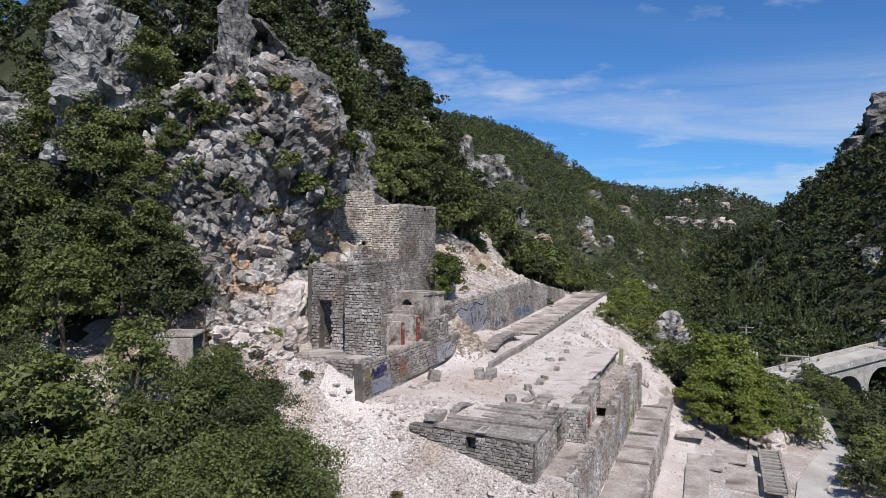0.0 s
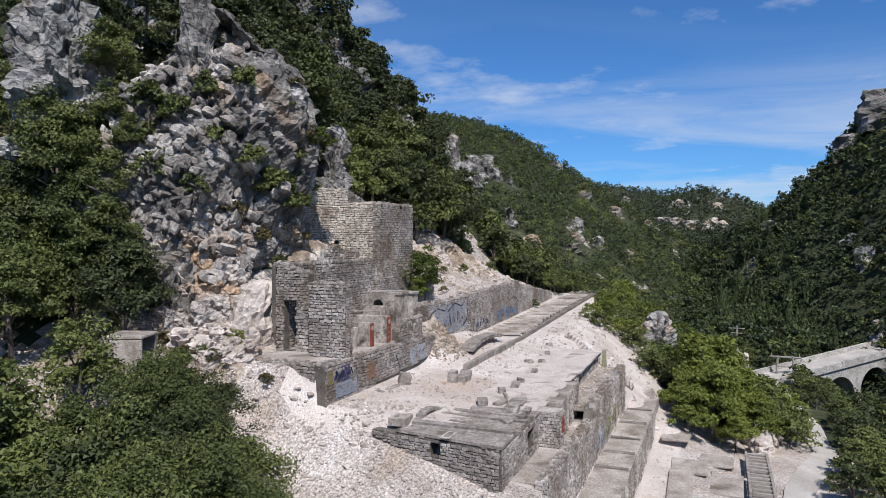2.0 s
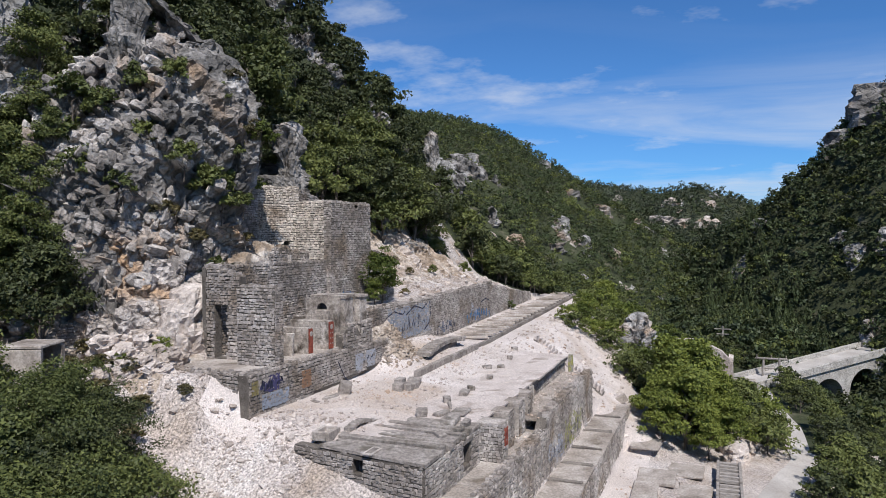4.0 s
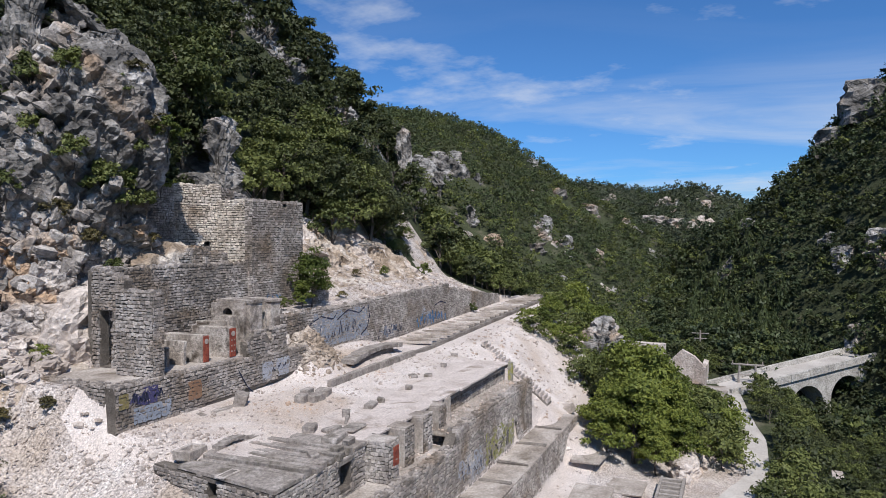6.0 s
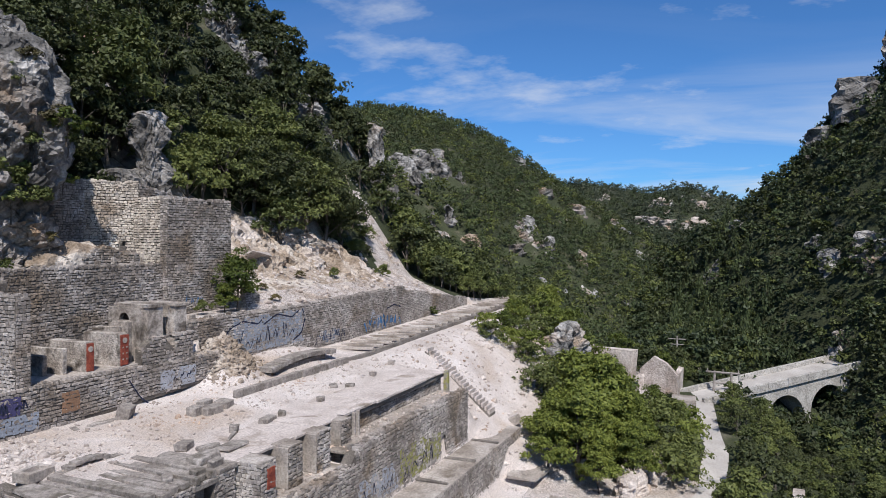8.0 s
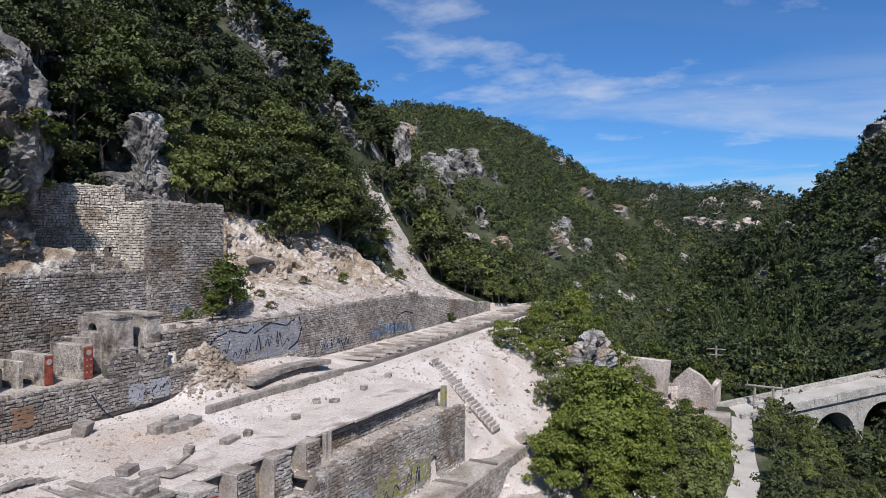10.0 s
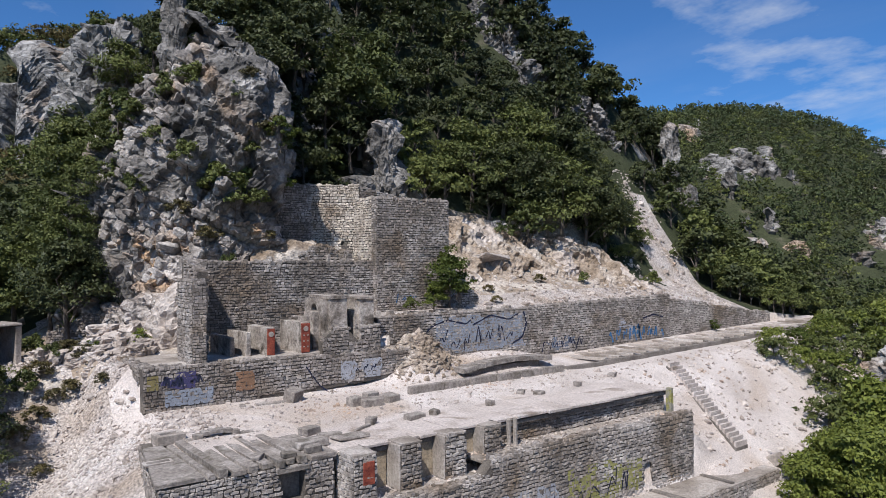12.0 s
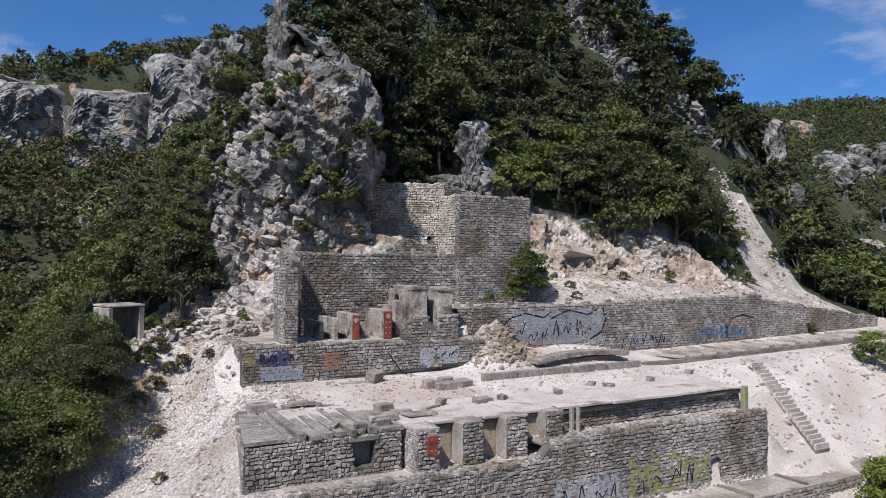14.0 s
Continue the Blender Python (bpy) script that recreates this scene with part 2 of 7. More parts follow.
M_KILN = mineral("sooty_render", [(0.3, (0.20, 0.17, 0.145)), (0.5, (0.34, 0.30, 0.265)), (0.72, (0.50, 0.46, 0.42))], scale=0.9, fine=6, fine_amount=0.55, bump=0.7, bump_scale=9,
                 stain=(0.10, 0.08, 0.065), stain_scale=0.8, stain_cut=(0.5, 0.65))
M_BEAM = mineral("weathered_beam", [(0.3, (0.19, 0.165, 0.145)), (0.5, (0.29, 0.26, 0.235)), (0.72, (0.41, 0.375, 0.345))], scale=0.7, fine=6, fine_amount=0.5, bump=0.5, bump_scale=14,
                 stain=(0.13, 0.11, 0.09), stain_scale=0.7, stain_cut=(0.5, 0.66))
# Dark concrete; also darkens recesses and holes where shade would fall.
M_DARK = mineral("dark_concrete_and_shade", [(0.3, (0.12, 0.105, 0.095)), (0.7, (0.24, 0.215, 0.19))], scale=0.8, fine=8, bump=0.3, bump_scale=18)
M_ROAD = mineral("pale_track", [(0.3, (0.33, 0.305, 0.28)), (0.7, (0.46, 0.435, 0.41))], scale=0.4, fine=6, fine_amount=0.2, bump=0.2, bump_scale=10)
M_BARK = mineral("bark", [(0.3, (0.07, 0.055, 0.045)), (0.7, (0.16, 0.14, 0.12))], scale=3, fine=20, bump=0.6, bump_scale=30, stretch=(1, 1, 0.25))
M_WOOD = mineral("grey_timber", [(0.3, (0.20, 0.18, 0.16)), (0.7, (0.34, 0.31, 0.285))], scale=2, fine=18, bump=0.3, bump_scale=30, stretch=(1, 0.15, 1))
M_RUST = mineral("rust_red_paint", [(0.35, (0.15, 0.035, 0.025)), (0.65, (0.30, 0.075, 0.045))], scale=2.5, fine=12, bump=0.2, rough=0.7)
M_OLIVE = leaf("broad_leaf", (0.046, 0.060, 0.018), (0.150, 0.168, 0.050))
M_OAK = leaf("holm_oak_leaf", (0.024, 0.032, 0.013), (0.078, 0.090, 0.032), trans=0.2)
M_BRIGHT = leaf("bright_leaf", (0.052, 0.074, 0.014), (0.20, 0.228, 0.048), trans=0.35)
# Paler, bluer leaf: the haze of distance is put into its colour.
M_HAZED = leaf("hazed_scrub_leaf", (0.042, 0.056, 0.036), (0.10, 0.115, 0.072), trans=0.15)
M_FAR = leaf("far_scrub_leaf", (0.024, 0.036, 0.016), (0.074, 0.095, 0.036), trans=0.15)
M_DRY = leaf("dry_leaf", (0.055, 0.05, 0.022), (0.15, 0.12, 0.05))

# ---- small builders ----
RNG = np.random.default_rng(7)


def lattice(ix, iy, iz, seed):
    h = (ix * 374761393 + iy * 668265263 + iz * 2147483647 + seed * 974634777) & 0xFFFFFFFF
    h = ((h ^ (h >> 13)) * 1274126177) & 0xFFFFFFFF
    return ((h ^ (h >> 16)) & 0xFFFF) / 65535.0


def vnoise(x, y, z=0.0, seed=0):
    """Smooth value noise from 0 to 1 on arrays."""
    x, y, z = np.broadcast_arrays(np.asarray(x, float), np.asarray(y, float), np.asarray(z, float))
    i, j, k = np.floor(x).astype(np.int64), np.floor(y).astype(np.int64), np.floor(z).astype(np.int64)
    u, v, w = x - i, y - j, z - k
    u, v, w = u * u * (3 - 2 * u), v * v * (3 - 2 * v), w * w * (3 - 2 * w)
    out = 0
    for a in (0, 1):
        for b in (0, 1):
            for c in (0, 1):
                out = out + lattice(i + a, j + b, k + c, seed) * (u if a else 1 - u) * (v if b else 1 - v) * (w if c else 1 - w)
    return out


def fbm(x, y, z=0.0, octaves=4, seed=0):
    out, amp = 0, 0.5
    for o in range(octaves):
        out = out + amp * (vnoise(np.asarray(x) * 2 ** o, np.asarray(y) * 2 ** o, np.asarray(z) * 2 ** o, seed + o) - 0.5)
        amp *= 0.5
    return out


def mesh_of(name, verts, faces, mats, index=None, smooth=False):
    me = bpy.data.meshes.new(name)
    me.from_pydata([tuple(v) for v in verts], [], [tuple(f) for f in faces])
    for m in mats if isinstance(mats, (list, tuple)) else [mats]:
        me.materials.append(m)
    if index is not None:
        me.polygons.foreach_set("material_index", np.asarray(index, np.int32))
    if smooth:
        me.polygons.foreach_set("use_smooth", np.ones(len(me.polygons), bool))
    me.update()
    return me


def thing(name, label, category, group="", kind="", at=(0, 0, 0)):
    ob = new(name)
    ob.location = at
    ob.empty_display_size = 0.3
    return tagged(ob, label, category, group, kind)


def child(name, me, parent, label="", kind=""):
    ob = new(name, me)
    ob.parent = parent
    return tagged(ob, label=label, kind=kind)


def part(name, bm, material, parent, label=""):
    me = bpy.data.meshes.new(name)
    bm.to_mesh(me)
    bm.free()
    me.materials.append(material)
    return child(name, me, parent, label)


def solid(name, bm, material, label, category, group="", kind=""):
    me = bpy.data.meshes.new(name)
    bm.to_mesh(me)
    bm.free()
    me.materials.append(material)
    return tagged(new(name, me), label, category, group, kind)


def box(bm, x0, x1, y0, y1, z0, z1, jit=0.0, rot=0.0, bevel=0.0):
    """A block with slightly uneven corners, turned about its own middle."""
    m = bmesh.new()
    r = bmesh.ops.create_cube(m, size=1.0)
    cx, cy, cz = (x0 + x1) / 2, (y0 + y1) / 2, (z0 + z1) / 2
    for v in r["verts"]:
        v.co = Vector((v.co.x * (x1 - x0), v.co.y * (y1 - y0), v.co.z * (z1 - z0)))
        if jit:
            v.co += Vector(RNG.uniform(-jit, jit, 3))
    if bevel:
        bmesh.ops.bevel(m, geom=list(m.edges), offset=bevel, segments=1, affect="EDGES")
    bmesh.ops.rotate(m, verts=m.verts, cent=(0, 0, 0), matrix=Matrix.Rotation(radians(rot), 3, "Z"))
    bmesh.ops.translate(m, verts=m.verts, vec=(cx, cy, cz))
    me = bpy.data.meshes.new("tmp")
    m.to_mesh(me)
    m.free()
    bm.from_mesh(me)
    bpy.data.meshes.remove(me)
    return bm


def block(name, dims, material, label, category, at, rot=0.0, group="", kind="", jit=0.02, bevel=0.03, tilt=(0, 0)):
    """A loose worn block standing at a point."""
    a, b, c = dims
    bm = box(bmesh.new(), -a / 2, a / 2, -b / 2, b / 2, 0, c, jit, 0, bevel)
    ob = solid(name, bm, material, label, category, group, kind)
    ob.matrix_world = pose(*at, tilt[0], tilt[1], rot)
    return ob


BOXF = np.array([(0, 1, 5, 4), (1, 2, 6, 5), (2, 3, 7, 6), (3, 0, 4, 7), (4, 5, 6, 7)])


def unit_stones(count=16):
    out = []
    for k in range(count):
        j = RNG.uniform(-0.15, 0.15, (8, 3))
        v = np.array([(-.5, 0, -.5), (.5, 0, -.5), (.5, 0, .5), (-.5, 0, .5), (-.43, -1, -.40), (.43, -1, -.40), (.43, -1, .40), (-.43, -1, .40)]) + j * (1, .6, 1)
        v[:4, 1] = 0.6
        out.append(mesh_of("stone", v, BOXF, M_STONE1))
    return out


STONES = unit_stones()


def at_or(f, u):
    return f(u) if callable(f) else f


def masonry(parent, a, b, z0, z1, thick, sides=(1,), course=0.162, length=0.2, proud=0.05, openings=(), singles=None, ragged=0.15, ends=False,
            stone_mat=None, seed=1, top=True):
    """A rubble wall from a to b under a thing: its mortar core, the stones of its faces, and the broken top. Side 1 is the right hand when going from a to b.
    z0 and z1 may be functions of the metres from a. singles: the stretch (u0, u1) whose stones are objects of their own."""
    rng = np.random.default_rng(seed)
    a, b = np.array(a, float), np.array(b, float)
    L = float(np.hypot(*(b - a)))
    e = (b - a) / L
    nrm = np.array([e[1], -e[0]])                           # right hand
    half = thick / 2

    def world(u, w, z):                                     # w: metres to the right of the middle line
        return (a[0] + e[0] * u + nrm[0] * w, a[1] + e[1] * u + nrm[1] * w, z)

    def broken(u):
        return at_or(z1, u) + ragged * (vnoise(u * 1.3, seed * 3.1) - 0.5) + ragged * 0.7 * (vnoise(u * 4.1, seed) - 0.5)

    cuts = sorted({0.0, L, *(c for o in openings for c in o[:2] if 0 < c < L), *np.arange(0, L, 0.8)})
    cuts = [c for n, c in enumerate(cuts) if n == 0 or c - cuts[n - 1] > 0.02]
    V, Fc = [], []
    for u0, u1 in zip(cuts[:-1], cuts[1:]):
        um = (u0 + u1) / 2
        spans = [(min(at_or(z0, u0), at_or(z0, u1)) - 0.3, (broken(u0), broken(u1)))]
        lo = spans[0][0]
        hi = (broken(u0) - 0.04, broken(u1) - 0.04)
        gaps = sorted((o[2], o[3]) for o in openings if o[0] <= um <= o[1])
        pieces, start = [], (lo, lo)
        for g0, g1 in gaps:
            pieces.append((start, (g0, g0)))
            start = (g1, g1)
        pieces.append((start, hi))
        for (p0, p1), (q0, q1) in pieces:
            if max(q0 - p0, q1 - p1) < 0.03:
                continue
            k = len(V)
            V += [world(u0, half, p0), world(u1, half, p1), world(u1, -half, p1), world(u0, -half, p0),
                  world(u0, half, q0), world(u1, half, q1), world(u1, -half, q1), world(u0, -half, q0)]
            Fc += [(k, k + 1, k + 5, k + 4), (k + 2, k + 3, k + 7, k + 6), (k + 1, k + 2, k + 6, k + 5), (k + 3, k, k + 4, k + 7),
                   (k + 4, k + 5, k + 6, k + 7), (k + 3, k + 2, k + 1, k)]
    child("core", mesh_of("core", V, Fc, M_MORTAR), parent, "dark mortar and rubble core of the wall")
    SV, SF = [], []

    def stone(c, du, dw, dz, su, sw, sz, ob_ok):
        """A stone centred at c, with half axes along du (length), dw (outwards) and dz."""
        if ob_ok and singles is not None and singles[0] <= ob_ok[0] <= singles[1] and singles[2] > 0:
            singles[2] -= 1
            ob = new("stone", STONES[int(rng.integers(len(STONES)))])
            ob.parent = parent
            m = Matrix(((du[0] * su, -dw[0] * sw, dz[0] * sz, c[0]), (du[1] * su, -dw[1] * sw, dz[1] * sz, c[1]),
                        (du[2] * su, -dw[2] * sw, dz[2] * sz, c[2]), (0, 0, 0, 1)))
            ob.matrix_local = m
            return
        k = len(SV)
        t = rng.uniform(-0.14, 0.14, (8, 3))
        for n, (p, q, r) in enumerate(((-.5, -.8, -.5), (.5, -.8, -.5), (.5, -.8, .5), (-.5, -.8, .5), (-.44, 1, -.41), (.44, 1, -.41), (.44, 1, .41), (-.44, 1, .41))):
            p, q, r = p + t[n, 0], q + t[n, 1] * 2.4, r + t[n, 2] * 1.3
            SV.append(tuple(c[i] + du[i] * su * p + dw[i] * sw * q + dz[i] * sz * r for i in range(3)))
        SF.extend(tuple(k + i for i in f) for f in BOXF)

    up = (0, 0, 1)
    faces = [(s, 0.0, L, np.array([*(e * s), 0]), np.array([*(nrm * s), 0]), half) for s in sides]
    for s, u_lo, u_hi, du, dw, off in faces:
        zb = min(at_or(z0, u) for u in np.linspace(0, L, 12))
        zt = max(broken(u) for u in np.linspace(0, L, 40))
        z = zb - 0.1
        while z < zt:
            h = course * rng.uniform(0.7, 1.35)
            u = -rng.uniform(0, length)
            while u < L:
                w = length * rng.choice((0.55, 0.8, 1.0, 1.25, 1.6)) * rng.uniform(0.8, 1.2)
                c0, c1 = max(u, 0.0), min(u + w, L)
                um, zm = (c0 + c1) / 2, z + h / 2
                if c1 - c0 > 0.08 and at_or(z0, um) - 0.15 < zm < broken(um) - 0.02 and not any(o[0] - .03 < um < o[1] + .03 and o[2] - .03 < zm < o[3] + .03 for o in openings):
                    tall = h * rng.uniform(0.72, 1.12)
                    tip = rng.normal(0, 0.09)
                    stone(world(um, off * s, zm + rng.uniform(-0.1, 0.1) * h), du + np.array((0, 0, tip)), dw, (-tip * du[0], -tip * du[1], 1), (c1 - c0) * rng.uniform(0.84, 0.96), proud * rng.uniform(0.5, 1.6), tall * 0.9, (um, zm))
                u += w
            z += h
    if ends:
        for u, sgn in ((0.0, -1), (L, 1)):
            z = at_or(z0, u)
            while z < broken(u) - 0.1:
                h = course * rng.uniform(0.75, 1.25)
                w = -half
                while w < half - 0.05:
                    d = min(length * rng.uniform(0.6, 1.3), half - w)
                    stone(world(u, w + d / 2, z + h / 2), np.array([*nrm, 0]), np.array([*(e * sgn), 0]), up, d * 0.95, proud, h * 0.92, None)
                    w += d
                z += h
    if top:
        u = 0.0
        while u < L - 0.1:
            d = min(length * rng.uniform(0.7, 1.4), L - u)
            w = -half
            while w < half - 0.05:
                g = min(length * rng.uniform(0.8, 1.5), half - w)
                um = u + d / 2
                stone(world(um, w + g / 2, broken(um) - 0.05), np.array([*e, 0]), np.array((0.0, 0.0, 1.0)), (*nrm, 0), d * 0.93, 0.09 * rng.uniform(0.5, 1.6), g * 0.93, None)
                w += g
            u += d
    if SV:
        child("stonework", mesh_of("stonework", SV, SF, stone_mat or M_STONE), parent, "rough grey limestone rubble laid in courses", "stuff")
    return world


def rocks(name, label, category, spots, mat, seed=3, kind="stuff", flat=0.7):
    """Loose angular stones in one mesh. spots: rows of x, y, z, size."""
    rng = np.random.default_rng(seed)
    phi = (1 + 5 ** 0.5) / 2
    base = np.array([(-1, phi, 0), (1, phi, 0), (-1, -phi, 0), (1, -phi, 0), (0, -1, phi), (0, 1, phi), (0, -1, -phi), (0, 1, -phi), (phi, 0, -1), (phi, 0, 1), (-phi, 0, -1), (-phi, 0, 1)]) / 1.9
    tri = [(0, 11, 5), (0, 5, 1), (0, 1, 7), (0, 7, 10), (0, 10, 11), (1, 5, 9), (5, 11, 4), (11, 10, 2), (10, 7, 6), (7, 1, 8),
           (3, 9, 4), (3, 4, 2), (3, 2, 6), (3, 6, 8), (3, 8, 9), (4, 9, 5), (2, 4, 11), (6, 2, 10), (8, 6, 7), (9, 8, 1)]
    V, F = [], []
    for x, y, z, s in spots:
        q = Euler(rng.uniform(-0.5, 0.5, 2).tolist() + [rng.uniform(0, 6.28)]).to_matrix()
        d = np.array([1.0, rng.uniform(0.55, 0.95), rng.uniform(0.4, 0.8) * flat / 0.7]) * s * 0.5
        p = np.sign(base) * np.abs(base) ** 0.6 * rng.uniform(0.55, 1.25, (12, 1)) * d
        p = p @ np.array(q).T + (x, y, z)
        k = len(V)
        V.extend(p.tolist())
        F.extend((k + i, k + j, k + l) for i, j, l in tri)
    return tagged(new(name, mesh_of(name, V, F, mat)), label, category, "", kind)

# ---- the ground: benches of the works, the hills round the gorge ----
def smooth(t):
    t = np.clip(t, 0, 1)
    return t * t * (3 - 2 * t)


def lerp(a, b, t):
    return a + (b - a) * t


def softmin(a, b, k):
    h = np.clip(0.5 + 0.5 * (b - a) / k, 0, 1)
    return b + (a - b) * h - k * h * (1 - h)


def softmax(a, b, k):
    return -softmin(-a, -b, k)


def back_level(x):
    return np.interp(x, [49, 62, 78, 86, 97, 112], [4.2, 4.25, 4.35, 3.4, 2.2, 0.6])


def hill_main(x, y):
    y0 = np.interp(x, [36, 47, 49, 57, 60, 72, 84, 100, 112], [30.5, 30.5, 32.0, 31.5, 28.0, 29.5, 28.5, 30, 34])
    slope = np.interp(x, [36, 47, 50, 57, 62, 75, 100], [2.6, 2.6, 2.3, 1.9, 1.25, 1.4, 1.4])
    front = 6.5 + slope * (y - y0) + 4.5 * fbm(x * 0.09, y * 0.09, 0, 4, 11)
    left = 2.0 + 1.9 * (x - 40.2 - 0.12 * np.maximum(y - 40, 0)) + 3.5 * fbm(x * 0.13, y * 0.13, 0, 4, 21)
    right = 36.0 - 1.35 * (x - 98) + 0.25 * (y - 44) + 4 * fbm(x * 0.08, y * 0.08, 0, 4, 31)
    return softmin(softmin(softmin(front, left, 2.5), right, 2), 46 + np.interp(y, [20, 40, 62, 110, 900], [-12, 0, 13, -20, -50]), 6)


def hill_far(x, y):
    xc = np.minimum(x, 163)
    b = 34.2 + 0.36 * (xc - 163) + 0.64 * (y - 47) - 0.3 * np.maximum(x - 163, 0) + 4.5 * fbm(x * 0.045, y * 0.045, 0, 5, 41)
    return softmin(b, 37 + 0.14 * np.clip(y - 55, -200, 40) - 0.5 * np.maximum(y - 120, 0) - 0.2 * np.abs(x - 160) + 3 * fbm(x * 0.06, y * 0.06, 0, 4, 43), 4)


def hill_end(x, y):
    crest = np.interp(y, [-60, -40, -12, 5, 16, 32, 60], [8, 10, 17.5, 23.5, 22.5, 26, 23])
    return crest - 0.42 * np.abs(x - 219) + 3 * fbm(x * 0.04, y * 0.04, 0, 4, 51)


def hill_right(x, y):
    d = 22 + 1.05 * (x - 149) - 1.1 * (y + 18) + 8 * fbm(x * 0.05, y * 0.05, 0, 5, 61)
    crest = np.interp(y, [-90, -45, -25, -18, -8, 4, 16], [76, 49, 31.0, 21.5, 12.5, 5, -2])
    return softmin(d, crest - 0.3 * np.maximum(x - 152, 0) + 2.5 * fbm(x * 0.09, y * 0.09, 0, 4, 63), 4)


def hill_left(x, y):
    f = 2.0 + 0.55 * (y - 44) + 0.1 * (x - 30) + 11 * smooth((y - 79) / 5) + 5 * fbm(x * 0.07, y * 0.07, 0, 4, 73)
    return softmin(f - 1.6 * np.maximum(x - 52, 0), np.interp(x, [-120, 0, 20, 35, 50, 70], [27, 26, 29, 34, 39, 40]) + np.clip(0.12 * (y - 85), -4, 2) - 0.4 * np.maximum(y - 105, 0) + 3 * fbm(x * 0.1, y * 0.1, 0, 3, 75), 3)


def benches(x, y):
    """The levels cut for the works, from the track up to the foot of the hill."""
    lower = np.interp(y, [-60, -26, -22, -15, -11, -4, 3, 5.0, 5.6, 7.3, 7.7, 9.88, 10.1, 12, 19.6, 19.9], [-15, -16, -15.5, -14, -9.6, -8.7, -7.6, -7.4, -5.2, -5.1, -2.2, -1.9, -0.25, -0.05, 0.42, 0.5])
    bank = np.interp(y, [-60, -26, -22, -15, -11, -4, 1.5, 12.9, 14.0, 21.4, 22], [-15, -16, -15.5, -14, -9.6, -8.7, -7.9, -0.35, 0.05, 0.25, 0.3])
    bank = bank + 0.35 * fbm(x * 0.35, y * 0.35, 0, 3, 83) * smooth((11 - y) / 4)
    bank = bank + 0.022 * np.clip(x - 62, 0, 45) * smooth((y - 9) / 5)
    z = lerp(lower, bank, smooth((x - 61.6) / 2.6))
    # behind the front of the first terrace and the long retaining wall
    t1 = np.where(y > 20.2, np.where((y > 25.1) & (x > 39.4), 7.45, 2.45), z)
    up = back_level(x) + np.clip(y - 22.2, 0, 9) * np.interp(x, [49, 57, 60, 66, 90], [0.02, 0.02, 0.35, 0.42, 0.35])
    ret = np.where(y > 21.75, up, z + 0.25 * smooth((y - 18.5) / 3))
    terr = np.where(x < 49.2, t1, np.where((y > 25.1) & (x < 57.2), 7.45, ret))
    heap = 2.3 * np.exp(-(((x - 51.2) / 1.9) ** 2 + ((y - 20.4) / 1.6) ** 2)) + 0.9 * np.exp(-(((x - 57) / 4.5) ** 2 + ((y - 20.0) / 1.8) ** 2))
    return terr + np.where(y < 21.7, heap, 0)


def ground(x, y):
    x, y = np.asarray(x, float), np.asarray(y, float)
    scree = 2.55 - 0.6 * (37.6 - x) - 0.1 * (25 - y) + 0.22 * np.maximum(y - 25, 0) + 0.5 * fbm(x * 0.3, y * 0.3, 0, 4, 91)
    scree = scree + 1.7 * np.exp(-((x - 33.8) / 2.4) ** 2 - ((y - 25.5) / 3.2) ** 2)
    scree = scree + 2.0 * np.exp(-((x - 34.8) / 2.0) ** 2) * smooth((y - 20.2) / 2.2) * (y < 27)
    scree = np.maximum(scree, 2.6 - 0.03 * (37.6 - x) - 0.8 * np.maximum(26.2 - y, 0) - 0.85 * np.maximum(27.4 - x, 0) + 0.4 * fbm(x * 0.5, y * 0.5, 0, 3, 92))
    scree = np.minimum(scree, 2.6 + 0.3 * np.maximum(x - 37.6, 0) + 0.12 * np.maximum(y - 25, 0))
    low = -9.0 + 0.9 * fbm(x * 0.06, y * 0.06, 0, 3, 93) + np.interp(y, [-30, -20, -12], [-6, -6, 0]) + np.clip((x - 95) * 0.09, 0, 12)
    left = softmax(scree, np.interp(x, [-60, 0, 20, 30], [-6, -6, -5.5, -5]) + np.interp(y, [-20, -8, 4], [-5, -3, 0]), 1.5)
    works = benches(x, y)
    z = np.where(y < 25.3, lerp(left, works, smooth((x - np.interp(y, [7.0, 9.2, 10.6], [31.4, 31.4, 33.9])) / 1.1)), np.where(x < 39.6, left, np.where(x < 41.6, lerp(left, works, (x - 39.6) / 2.0), works)))
    z = lerp(z, softmax(low, np.where(y > 12, z * 0 - 4 + 0.3 * np.minimum(y - 12, 45), low), 2), smooth((x - 104) / 16))
    for h, k in ((hill_main(x, y), 1.0), (hill_left(x, y), 2.0)):
        z = np.where(h > z - 3, softmax(z, h, k) * (y > 24) + z * (y <= 24), z)
    for h in (hill_far(x, y), hill_right(x, y), hill_end(x, y)):
        z = softmax(z, h, 2.0) * (x > 92) + z * (x <= 92)
    r = np.hypot(x - 60, y - 10)
    return z + np.clip((r - 260) * 0.12, 0, 25)


def gully_x(y):
    return np.interp(y, [22, 26, 30, 38], [89.8, 90.8, 92.0, 93.4])


def gully_half(y):
    return np.interp(y, [22, 26, 30, 38], [4.8, 4.3, 3.6, 2.2])


